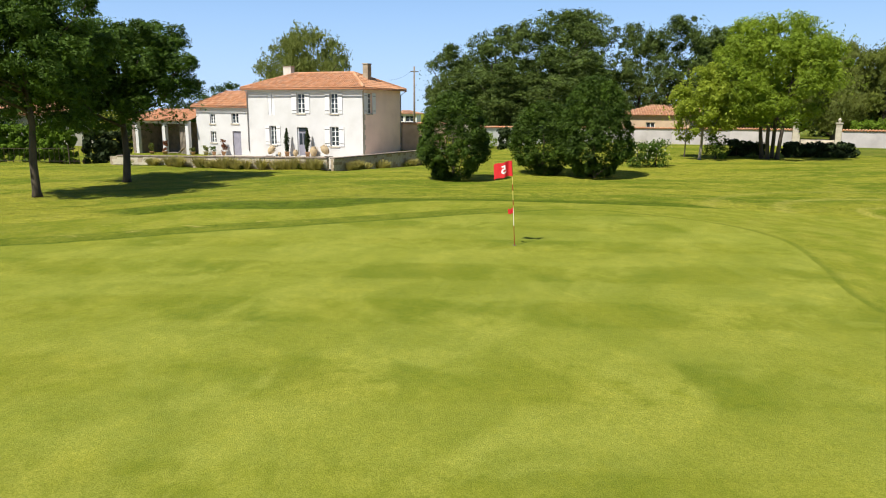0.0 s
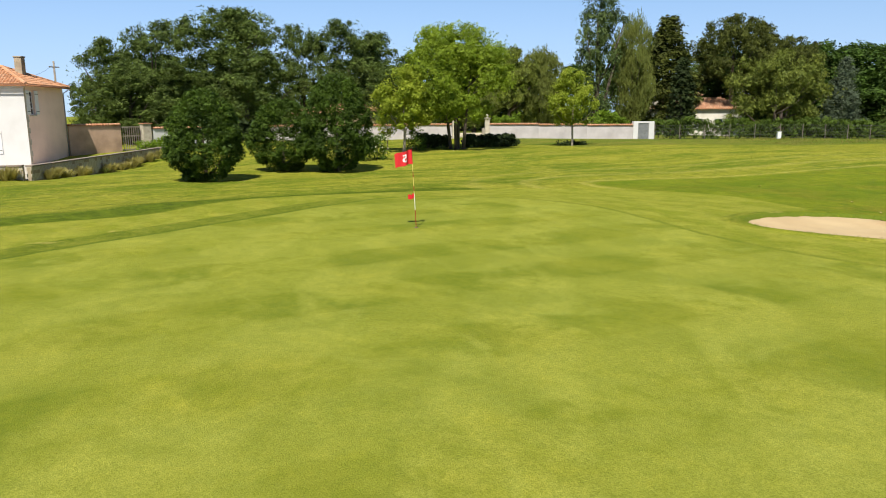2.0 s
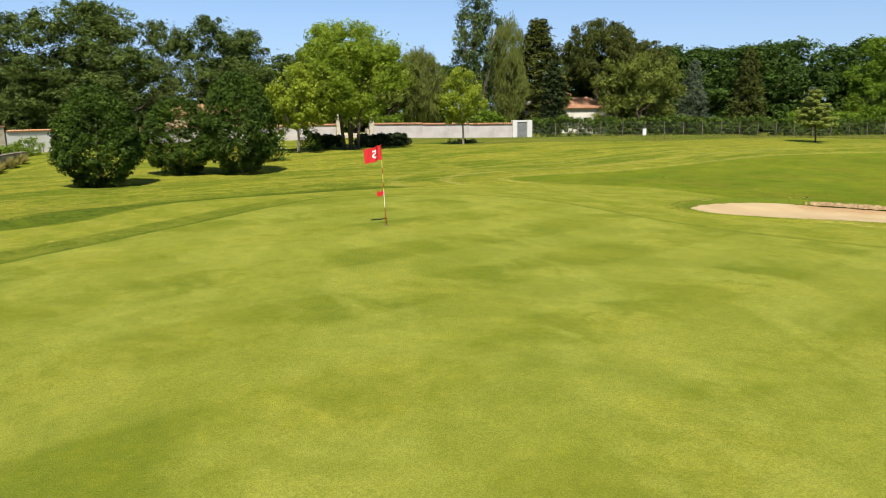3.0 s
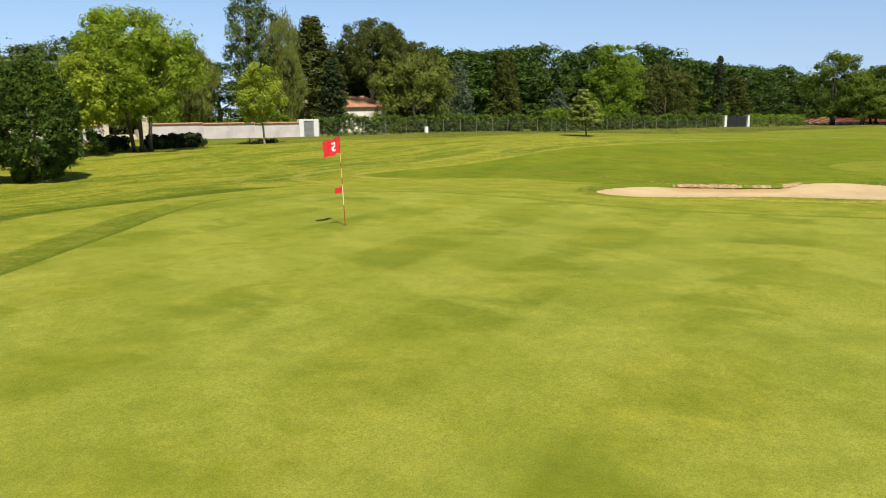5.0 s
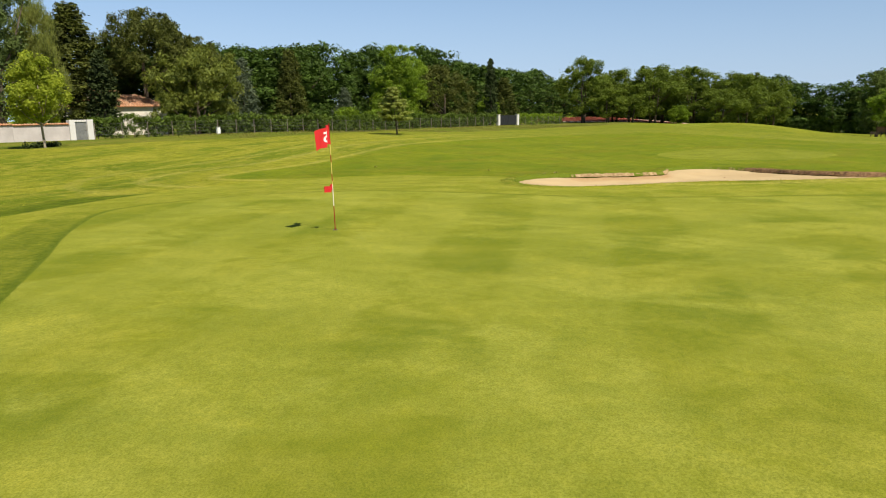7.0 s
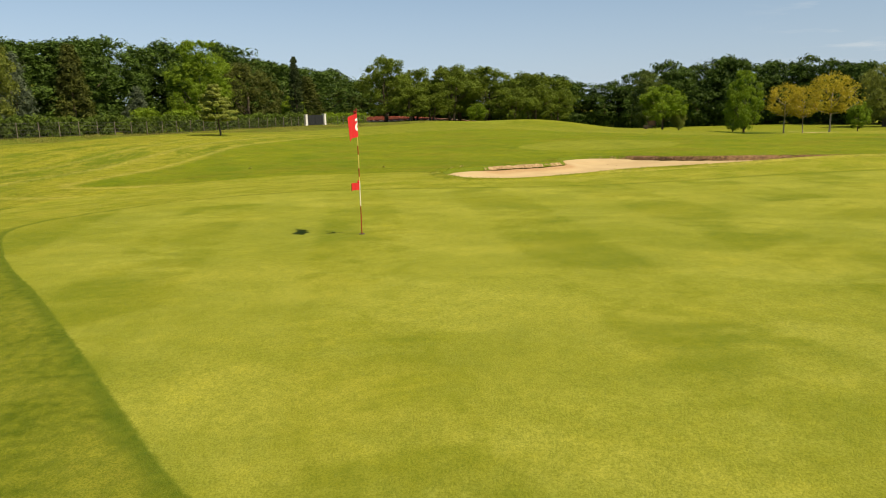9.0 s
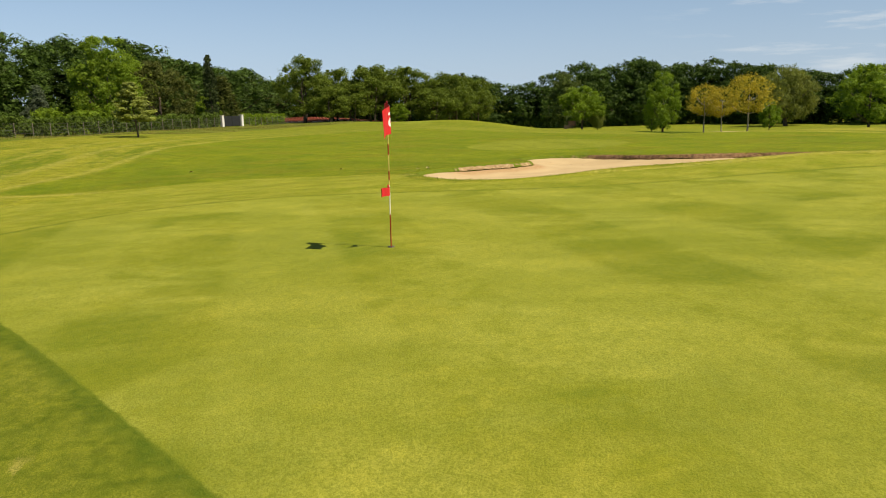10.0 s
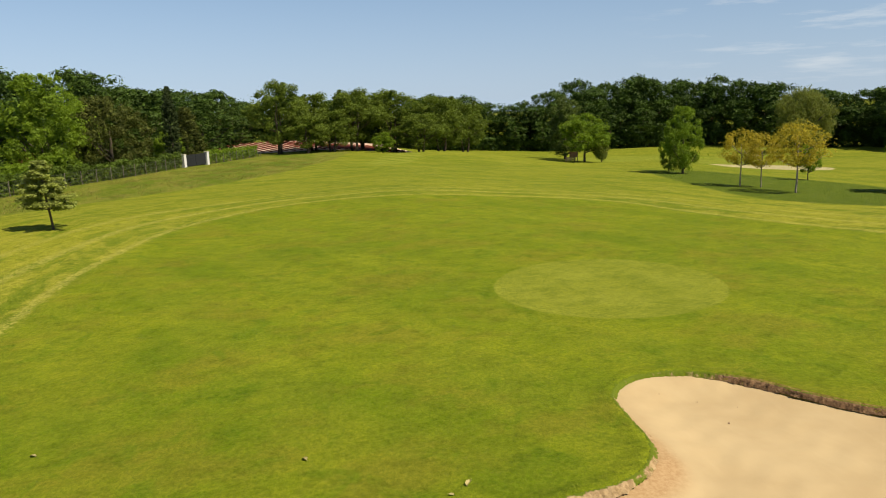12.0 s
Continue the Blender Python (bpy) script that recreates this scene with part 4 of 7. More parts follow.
def proto_tree(species, label, category, kind, height, width, base, clumps, clump_r, per, leaf, mat, bark=BARK,
               trunk_r=0.12, trunks=1, hang=0.0, seed=1, limbs=7, lobes=0.22, spread=0.0, inner=0.35, up=0.35, slim=0.55, tri=False, holes=0.18, boughs=0, bough=0.19, tall=0.85):
    rng = np.random.default_rng(seed)
    slim = slim * 1.5 if tri else slim
    top = thing(species, label, category, kind="")
    crown_h = height * (1 - base)
    fit_w = 1.0
    if boughs:
        centres, radii = bough_clumps(rng, kind, height, width, base, clumps, clump_r, boughs, bough)
        rr = np.hypot(centres[:, 0], centres[:, 1])
    else:
        t = rng.random(clumps * 3)
        t = t[rng.random(len(t)) < 0.25 + 0.75 * crown_shape(kind, t)][:clumps]
        ang = rng.random(len(t)) * math.tau
        # leave some holes in the crown
        keep = np.array([noise.noise(Vector((math.cos(q) * 1.9 + seed, math.sin(q) * 1.9, v * 4.2))) > -holes * 1.6 for q, v in zip(ang, t)]) | (holes <= 0)
        t, ang = t[keep], ang[keep]
        lobe = 1 + lobes * np.sin(ang * 3 + 5 * t + seed) + lobes * 0.7 * np.sin(ang * 5 - 9 * t + 2 * seed)
        rr = np.maximum(0.02, crown_shape(kind, t) * (width / 2) * lobe - clump_r * 0.5) * np.sqrt(inner + (1 - inner) * rng.random(len(t)))
        centres = np.stack([rr * np.cos(ang), rr * np.sin(ang), height * base + t * (crown_h - clump_r * 0.6)], 1)
        radii = clump_r * (0.5 + 1.0 * rng.random(len(t)))
        fit_w = (width / 2 - clump_r * 0.75) / np.quantile(rr, 0.97)
        centres[:, :2] *= fit_w
    blades = leaves(rng, centres, radii, per, leaf, up, hang, slim=slim, tall=tall)
    # stray leaves between the clumps
    n = int(clumps * per * (0.05 if boughs else 0.22))
    ts = rng.random(n * 2)
    ts = ts[rng.random(len(ts)) < 0.2 + 0.8 * crown_shape(kind, ts)][:n]
    an = rng.random(len(ts)) * math.tau
    lb = 1 + lobes * np.sin(an * 3 + 5 * ts + seed) + lobes * 0.7 * np.sin(an * 5 - 9 * ts + 2 * seed)
    ra = crown_shape(kind, ts) * (width / 2) * lb * (0.45 + 0.5 * rng.random(len(ts)) ** 0.7)
    ra *= fit_w
    stray = np.stack([ra * np.cos(an), ra * np.sin(an), height * base + ts * (crown_h - clump_r * 0.4)], 1)
    blades = np.concatenate([blades, leaves(rng, stray, np.full(len(stray), leaf * 2), 1, leaf, up, hang, slim=slim)])
    part("crown", blade_mesh("crown", blades[:, :3], mat) if tri else quad_mesh("crown", blades, mat), top)
    for k in range(trunks):
        bm = bmesh.new()
        a = k * math.tau / max(trunks, 1) + seed
        foot = Vector((0.55 * spread * math.cos(a), 0.55 * spread * math.sin(a), -0.15))
        head = Vector((foot.x * 2.2, foot.y * 2.2, height * (base + 0.55 * (1 - base))))
        pts = [foot.lerp(head, s) + Vector((0.05 * math.sin(9 * s + seed + k), 0.05 * math.cos(7 * s + k), 0)) * height * 0.12 for s in (0, 0.06, 0.25, 0.5, 0.75, 1)]
        tube(bm, pts, [trunk_r * f for f in (1.5, 1.05, 0.9, 0.72, 0.5, 0.2)], 9)
        part("trunk", bm_mesh("trunk", bm, bark, True), top)
    order = np.argsort(-rr)[: max(limbs * 3, 1)]
    for k in range(limbs):
        c = Vector(centres[order[(k * 3) % len(order)]])
        start = Vector((c.x * 0.04, c.y * 0.04, max(height * base * 0.9, min(c.z - 0.35 * height * (1 - base), height * 0.7))))
        mid = start.lerp(c, 0.5) + Vector((0, 0, -0.04 * height))
        part("limb", bm_mesh("limb", tube(bmesh.new(), [start, mid, c], [trunk_r * 0.45, trunk_r * 0.3, trunk_r * 0.1], 6), bark, True), top)
    PROTO[species] = (top, height, width)
    top.location = (0, 0, -500)
    top["unused"] = True
    return top


def plant(species, x, y, height, width, turn=0.0, label="", group="", sink=0.0, z=None, lean=(0, 0)):
    """Sets a tree of a species at a place, stretched to its own size; the first takes the prototype itself."""
    top, h0, w0 = PROTO[species]
    z = ground_z(x, y) if z is None else z
    s = Vector((width / w0, width / w0, height / h0))
    m = Matrix.LocRotScale((x, y, z - sink), Euler((radians(lean[0]), radians(lean[1]), radians(turn))), s)
    if "unused" in top:
        del top["unused"]
        top.matrix_basis = m
        ob = top
    else:
        m = m @ Matrix.Diagonal((1 / top.scale.x, 1 / top.scale.y, 1 / top.scale.z, 1))
        ob = copy_thing(top, m)
    return tagged(ob, label, "", group)


proto_tree("maple_tree", "dark green broadleaved tree with a slim trunk on the lawn", "tree", "round", 9.5, 7.0, 0.33, 210, 0.60, 190, 0.145, LEAF_DARK, trunk_r=0.17, seed=3, limbs=9, boughs=24, bough=0.17)
proto_tree("hornbeam_bush", "dense dark green clipped hornbeam reaching down to the lawn", "bush", "egg", 4.6, 4.0, 0.02, 380, 0.22, 76, 0.105, LEAF_HORNBEAM, trunk_r=0.10, seed=5, limbs=4, lobes=0.035, inner=0.80, holes=0.1, up=0.6)
proto_tree("lime_tree", "bright lime green tree with several trunks", "tree", "round", 11.0, 10.0, 0.22, 250, 0.72, 200, 0.155, LEAF_LIME, trunk_r=0.15, trunks=4, spread=1.0, seed=7, limbs=10, boughs=30, bough=0.15)
proto_tree("golden_tree", "small yellow green tree with a thin trunk", "tree", "egg", 6.5, 4.6, 0.27, 110, 0.42, 100, 0.09, LEAF_YELLOW, BARK_PALE, trunk_r=0.09, seed=9, limbs=8, boughs=16, bough=0.18)
proto_tree("autumn_tree", "small golden yellow tree on a pale trunk", "tree", "egg", 6.2, 5.0, 0.40, 105, 0.40, 34, 0.13, LEAF_GOLD, BARK_PALE, trunk_r=0.09, seed=11, limbs=8, slim=0.6, lobes=0.10)
proto_tree("sapling", "thin young tree with sparse pale leaves", "tree", "egg", 3.6, 2.2, 0.35, 40, 0.28, 40, 0.08, LEAF_YELLOW, trunk_r=0.05, seed=13, limbs=6)
proto_tree("poplar_tree", "tall grey green poplar with upright limbs", "tree", "column", 20, 6.0, 0.10, 150, 0.6, 75, 0.26, LEAF_POPLAR, trunk_r=0.35, seed=15, limbs=9, lobes=0.38, tri=True)
proto_tree("willow_tree", "olive green weeping willow with hanging twigs", "tree", "round", 14, 12, 0.15, 200, 0.95, 72, 0.37, LEAF_WILLOW, trunk_r=0.4, seed=17, hang=0.7, limbs=8, slim=0.42, tri=True)
proto_tree("stone_pine", "umbrella pine with a dark domed crown", "tree", "umbrella", 15, 14, 0.46, 300, 0.75, 85, 0.27, LEAF_PINE, trunk_r=0.4, seed=19, limbs=9, lobes=0.12, tri=True, holes=0.04, boughs=26, bough=0.13)
proto_tree("cypress_tree", "dark narrow column cypress", "tree", "column", 13, 2.2, 0.02, 110, 0.36, 90, 0.15, LEAF_CYPRESS, trunk_r=0.15, seed=21, limbs=2, lobes=0.08, up=0.8, hang=-0.4, tri=True, holes=0.08)
proto_tree("fir_tree", "dark green conifer with tiered branches", "tree", "cone", 13, 6.0, 0.04, 180, 0.5, 75, 0.27, LEAF_PINE, trunk_r=0.25, seed=23, limbs=4, lobes=0.15, tri=True)
proto_tree("blue_cedar", "grey blue cedar with spreading branches", "tree", "cone", 10, 7.0, 0.05, 140, 0.55, 70, 0.26, LEAF_CEDAR, trunk_r=0.25, seed=25, limbs=4, tri=True)
proto_tree("round_tree", "broad olive green tree with low branches", "tree", "round", 9, 12, 0.10, 200, 0.7, 75, 0.29, LEAF_OLIVE, trunk_r=0.25, seed=27, limbs=8, tri=True, boughs=22, bough=0.14)
proto_tree("bright_tree", "fresh green broadleaved tree with drooping lower branches", "tree", "egg", 12, 9, 0.06, 200, 0.65, 80, 0.26, LEAF_BRIGHT, trunk_r=0.25, seed=29, limbs=7, tri=True, boughs=22, bough=0.17)
proto_tree("acacia_tree", "airy olive green tree on the edge of the wood", "tree", "egg", 12, 10, 0.15, 180, 0.75, 70, 0.28, LEAF_ACACIA, trunk_r=0.2, trunks=2, spread=0.8, seed=31, limbs=8, lobes=0.3, tri=True, holes=0.08, boughs=24, bough=0.14)
proto_tree("ash_tree", "tall dark green tree behind the garden wall", "tree", "round", 15, 9, 0.08, 300, 0.72, 56, 0.27, LEAF_ASH, trunk_r=0.3, seed=39, limbs=8, lobes=0.28, tri=True, boughs=24, bough=0.16)
proto_tree("oak_tree", "tall dark green oak in the wood", "tree", "round", 16, 12, 0.06, 190, 0.90, 35, 0.42, LEAF_WOOD, trunk_r=0.35, seed=33, limbs=6, lobes=0.25, tri=True, holes=0.06, boughs=18, bough=0.18)
proto_tree("chestnut_tree", "dark green woodland tree with a deep crown", "tree", "egg", 15, 11, 0.0, 190, 0.90, 35, 0.42, LEAF_WOOD, trunk_r=0.35, seed=35, limbs=6, lobes=0.28, tri=True, holes=0.04, boughs=20, bough=0.18)
proto_tree("park_tree", "fresh green round tree on a bare trunk", "tree", "round", 8.5, 7.0, 0.22, 150, 0.55, 80, 0.22, LEAF_BRIGHT, trunk_r=0.16, seed=43, limbs=8, tri=True, boughs=18, bough=0.17)
proto_tree("holm_oak", "dark rounded evergreen reaching down to the hedge", "tree", "round", 11, 12, 0.0, 210, 0.75, 80, 0.27, LEAF_PINE, trunk_r=0.3, seed=45, limbs=6, lobes=0.12, tri=True, holes=0.08, boughs=24, bough=0.13)


def cedar_sapling(x, y, height):
    """A young cedar: a bare leaning trunk and thin flat tiers."""
    rng = np.random.default_rng(37)
    top = thing("cedar_sapling", "young cedar with flat tiers on a bare leaning trunk", "tree", pose(x, y, ground_z(x, y)))
    head = Vector((-0.35, 0.25, height))
    part("trunk", bm_mesh("trunk", tube(bmesh.new(), [(0, 0, -0.2), Vector((0.02, -0.02, 0.2)), head * 0.5, head], [0.10, 0.08, 0.06, 0.015], 8), BARK, True), top)
    for k in range(11):
        f = 0.30 + 0.68 * k / 10
        c = head * f
        reach = 1.75 * (1 - f) ** 0.75 * rng.uniform(1.1, 1.5) + 0.25
        tier = part("tier", None, top)
        blades = []
        for j in range(6):
            a = rng.uniform(0, math.tau)
            r = reach * rng.uniform(0.6, 1.0)
            tip = c + Vector((r * math.cos(a), r * math.sin(a), 0.12 * r))
            part("limb", bm_mesh("limb", tube(bmesh.new(), [c, c.lerp(tip, 0.5), tip], [0.025, 0.018, 0.006], 5), BARK), tier)
            pts = np.array([c.lerp(tip, s) for s in np.linspace(0.35, 1.0, 9)])
            b = leaves(rng, pts, np.full(9, 0.26), 22, 0.095, 1.0)
            b[:, :, 2] = (b[:, :, 2] - pts[:, 2].mean()) * 0.75 + pts[:, 2].mean()
            blades.append(b)
        part("needles", quad_mesh("needles", np.concatenate(blades), LEAF_YOUNG), tier)


# two dark trees on the lawn by the house
plant("maple_tree", -20.3, 13.2, 9.4, 7.4, 40)
plant("maple_tree", -19.6, 20.6, 8.7, 8.4, 160)
# three clipped hornbeams
plant("hornbeam_bush", -1.7, 20.9, 4.75, 4.1, 0, group="hornbeams on the lawn")
plant("hornbeam_bush", 3.7, 24.9, 4.3, 4.4, 120, group="hornbeams on the lawn")
plant("hornbeam_bush", 6.3, 22.7, 5.7, 4.5, 230, "tall dark green hornbeam, pointed at the top, on the lawn", "hornbeams on the lawn")
# bright trees by the garden wall
plant("lime_tree", 20.9, 33.6, 10.1, 9.6, 10)
plant("golden_tree", 15.8, 33.0, 6.7, 5.6, 80, "yellow green tree with several low branches by the wall")
plant("golden_tree", 31.1, 31.3, 6.6, 4.7, 200)
plant("sapling", 15.4, 35.3, 3.6, 2.3, 30)
# trees behind the house
plant("willow_tree", -20.6, 76, 13.8, 14.0, 50)
for x, y, h, w, r in ((-31, 74, 7, 8, 10), (-40, 64, 7.5, 9, 70), (-48, 50, 9, 10, 150), (-54, 40, 13, 9, 210), (-60, 30, 13, 12, 20), (-38, 80, 8, 9, 100)):
    plant("oak_tree", x, y, h, w, r)
# tall trees behind the garden wall
for k, (x, y, h, w) in enumerate(((-2.0, 71, 11.0, 7.0), (3.0, 73, 13.2, 9.0), (9.5, 69, 15.0, 11.5), (14.5, 74, 15.6, 11.0), (11, 62, 10.5, 10.0), (4.5, 63, 8.6, 8.5), (29.5, 63, 9.6, 9.5), (67, 60, 12.5, 9.0), (76, 56, 12.0, 9.0), (21.5, 74, 14.0, 7.5),
                                  (26.5, 71, 14.4, 10.0), (32, 76, 13.5, 10.0), (38, 67, 11.5, 9), (-3.9, 78, 7.0, 4.5), (-0.4, 66, 8.6, 8.5), (3.4, 63.5, 6.5, 7.0))):
    plant("ash_tree", x, y, h, w, k * 67)
plant("round_tree", 44, 60, 11, 11, 30)
plant("willow_tree", 47, 57.5, 11, 8, 200, "drooping dark olive tree behind the garden wall")
plant("willow_tree", 40, 62, 11, 10, 100, "drooping dark olive tree behind the garden wall")
# the mixed trees round the far house
plant("poplar_tree", 51.2, 51.5, 24.0, 6.2, 20)
plant("willow_tree", 57, 51.5, 15.0, 6.5, 120, "tall pale weeping tree behind the garden wall")
plant("fir_tree", 63.5, 52, 15.0, 11.5, 30)
plant("cypress_tree", 60.5, 46.5, 9.6, 3.4, 30)
plant("stone_pine", 70, 47, 15.2, 12.5, 10)
plant("stone_pine", 79, 46, 13.2, 11, 100)
plant("round_tree", 69.3, 39.8, 10.4, 12, 10)
plant("blue_cedar", 83, 40, 10.5, 6.5, 10)
plant("fir_tree", 91.5, 36.3, 12.0, 7.0, 70)
plant("blue_cedar", 97, 29.5, 6.5, 5.0, 130, "small grey green cedar by the hedge")
plant("bright_tree", 98.5, 20.8, 12.9, 10.5, 15)
plant("holm_oak", 112.5, 16.0, 10.6, 13, 200)
plant("cypress_tree", 120.2, 8.6, 12.0, 2.6, 0)
plant("fir_tree", 131, 7.0, 9.0, 8.0, 200, "olive green conifer behind the gate")
plant("bright_tree", 125, 9.5, 5.2, 5.0, 100, "low fresh green shrub behind the gate")
cedar_sapling(55.4, 11.5, 4.5)
# trees along the edge of the far field
for k, (x, y, h, w) in enumerate(((147, -9, 13.8, 13), (152, -16, 11.4, 12), (150, -24, 12.4, 14), (154, -33, 13.0, 16), (152, -43, 12.2, 14), (143, -14, 7, 9), (146, -19, 8, 11), (146, -37, 8, 12), (158, -27, 12, 13), (157, -50, 11.5, 12))):
    plant("acacia_tree", x, y, h, w, k * 71)
plant("bright_tree", 141, -28, 4.0, 5, 200, "low bright green bush at the edge of the wood")
# single trees on the far fairway
plant("park_tree", 122, -61.5, 8.8, 9.5, 20, "fresh green round tree beside a bench")
plant("willow_tree", 120.3, -64, 4.5, 3.2, 20, "small weeping tree with bare twigs")
plant("ash_tree", 131, -62, 12.0, 8.0, 100, "grey green tree at the edge of the wood")
plant("bright_tree", 87.3, -58.2, 9.0, 5.6, 60, "dark green pear-shaped tree on the fairway")
plant("bright_tree", 91.5, -58.9, 5.2, 3.2, 200, "small dark green tree behind a taller one")
plant("autumn_tree", 68.4, -52.4, 6.2, 4.7, 0, group="golden trees in the long grass")
plant("autumn_tree", 67.0, -53.9, 5.8, 3.8, 130, group="golden trees in the long grass")
plant("autumn_tree", 61.3, -53.3, 7.1, 6.0, 220, group="golden trees in the long grass")
plant("willow_tree", 125.5, -112, 13.0, 13.0, 90, "pale olive weeping willow by the far bunker")
plant("park_tree", 74.0, -66.5, 4.4, 3.0, 40, "small fresh green tree beside the golden ones")
plant("park_tree", 57, -66, 8.2, 7.8, 250, "fresh green tree at the edge of the fairway")

# ---- far wood ----
wood = random.Random(5)
rows = [((0, 96), (74, 78), 11, 11.0, 11.0), ((88, 52), (108, 40), 5, 13.8, 13.0), ((74, 60), (96, 42), 7, 12.4, 12.6), ((90, 46), (122, 26), 10, 12.4, 15.2), ((118, 27), (150, 8), 9, 15.4, 12.6),
        ((158, 14), (204, -8), 8, 14.2, 12.4), ((200, -10), (196, -58), 9, 12.2, 13.8), ((182, -48), (173, -78), 8, 13.0, 13.2), ((173, -80), (164, -112), 9, 17.2, 18.0),
        ((164, -112), (128, -135), 13, 17.6, 13.2), ((128, -135), (60, -125), 16, 13.5, 14.0), ((60, -125), (20, -112), 10, 14.0, 13.0), ((182, -88), (182, -120), 6, 17.0, 17.0)]
for (x0, y0), (x1, y1), count, tall, tall_end in rows:
    for k in range(count):
        f = (k + wood.uniform(0.1, 0.9)) / count
        x, y = x0 + (x1 - x0) * f + wood.uniform(-3, 3), y0 + (y1 - y0) * f + wood.uniform(-3, 3)
        h = (tall + (tall_end - tall) * f) * wood.uniform(0.84, 1.03)
        plant(wood.choice(("oak_tree", "chestnut_tree", "chestnut_tree", "chestnut_tree")), x, y, h, wood.uniform(13, 17), wood.uniform(0, 360), group="trees of the far wood")

# ---- house ----
def tile_material(name="terracotta canal tiles", pale=(0.60, 0.33, 0.19), deep=(0.46, 0.21, 0.10)):
    m = Mat(name, 0.85, 0.0, 0.2)
    geo = m.tree.nodes.new("ShaderNodeNewGeometry").outputs["Random Per Island"]
    vec = m.coords("Object")
    c = m.mix(geo, deep, pale)
    c = m.mix(m.ramp(m.math("FRACT", m.math("MULTIPLY", geo, 7.3)), 0.7, 0.95, 0, 0.6), c, (0.34, 0.20, 0.13))
    c = m.mix(m.ramp(m.noise(0.9, vec, 4), 0.5, 0.72, 0, 0.5), c, (0.38, 0.25, 0.17))
    m.color(c)
    m.bump(m.noise(25, vec, 3), 0.3, 0.01)
    return m.mat


TILES = tile_material()
TILES_OLD = tile_material("weathered orange canal tiles", (0.58, 0.36, 0.23), (0.42, 0.22, 0.13))


def tiled_slope(corners, pitch=0.24, row=0.42, seed=0, mat=None):
    """Rows of arched canal tiles over a flat slope: eave left, eave right, top right, top left."""
    a, b, c, d = (Vector(p) for p in corners)
    rng = random.Random(seed)
    normal = (b - a).cross(d - a).normalized()
    across = (b - a).normalized()
    verts, faces = [], []
    slope = ((d - a) - (d - a).dot(across) * across)
    rise, up = slope.length, slope.normalized()
    count = max(1, round(rise / row))
    for i in range(count):
        lo, hi = i / count, min(1.0, (i + 1.12) / count)
        left, right = a.lerp(d, lo), b.lerp(c, lo)
        span = (right - left).length
        n = max(1, round(span / pitch))
        for k in range(n):
            p = left.lerp(right, (k + 0.5) / n)
            wob = Vector((rng.uniform(-0.012, 0.012), rng.uniform(-0.012, 0.012), rng.uniform(-0.006, 0.010)))
            base = len(verts)
            for s, lift, r in ((0.0, 0.05, 0.105), ((hi - lo) * rise, 0.015, 0.09)):
                for j in range(5):
                    th = math.pi * j / 4
                    verts.append(p + up * s - across * r * math.cos(th) + normal * (lift + r * 0.75 * math.sin(th)) + wob)
            faces += [(base + j, base + j + 1, base + 6 + j, base + 5 + j) for j in range(4)]
            faces.append((base, base + 1, base + 2, base + 3, base + 4)[::-1])
    return mesh_of("roof_tiles", verts, faces, mat or TILES)


def wall_with_openings(name, x0, x1, z0, z1, thick, holes, mat):
    """A wall in the xz plane, its outer face at y = 0, with openings (x0, x1, z0, z1) that go through it."""
    xs = sorted({x0, x1, *[v for h in holes for v in h[:2]]})
    zs = sorted({z0, z1, *[v for h in holes for v in h[2:]]})
    bm = bmesh.new()
    for xa, xb in zip(xs, xs[1:]):
        for za, zb in zip(zs, zs[1:]):
            if any(h[0] <= xa and xb <= h[1] and h[2] <= za and zb <= h[3] for h in holes):
                continue
            box(bm, xa, xb, 0, thick, za, zb)
    bmesh.ops.remove_doubles(bm, verts=bm.verts, dist=0.0005)
    pairs = {}
    for f in bm.faces:
        pairs.setdefault(tuple(round(v, 3) for v in f.calc_center_median()), []).append(f)
    bmesh.ops.delete(bm, geom=[f for fs in pairs.values() if len(fs) > 1 for f in fs], context="FACES_ONLY")
    return bm_mesh(name, bm, mat)


def casement(parent, x0, x1, z0, z1, cols=2, rows=4, depth=0.16, m=None):
    """A white window set back in its opening: frame, glazing bars, panes, sill."""
    at = m or Matrix()
    w = part("window", None, parent, at=at)
    bm = bmesh.new()
    f = 0.07
    for a, b, c, d in ((x0, x0 + f, z0, z1), (x1 - f, x1, z0, z1), (x0 + f, x1 - f, z0, z0 + f), (x0 + f, x1 - f, z1 - f, z1)):
        box(bm, a, b, depth, depth + 0.06, c, d)
    xm = (x0 + x1) / 2
    box(bm, xm - 0.05, xm + 0.05, depth - 0.01, depth + 0.05, z0 + f, z1 - f)
    part("window_frame", bm_mesh("window_frame", bm, WHITE_PAINT), w)
    for k in range(1, rows):
        z = z0 + (z1 - z0) * k / rows
        part("glazing_bar", box_mesh("glazing_bar", x0 + f, x1 - f, depth + 0.005, depth + 0.045, z - 0.02, z + 0.02, WHITE_PAINT, 0), w)
    for a, b in ((x0 + f, xm - 0.05), (xm + 0.05, x1 - f)):
        part("pane", box_mesh("pane", a, b, depth + 0.02, depth + 0.03, z0 + f, z1 - f, GLASS, 0), w)
    part("window_sill", box_mesh("window_sill", x0 - 0.1, x1 + 0.1, -0.07, depth, z0 - 0.12, z0 - 0.002, STONE_PALE, 0.012), w)
    return w


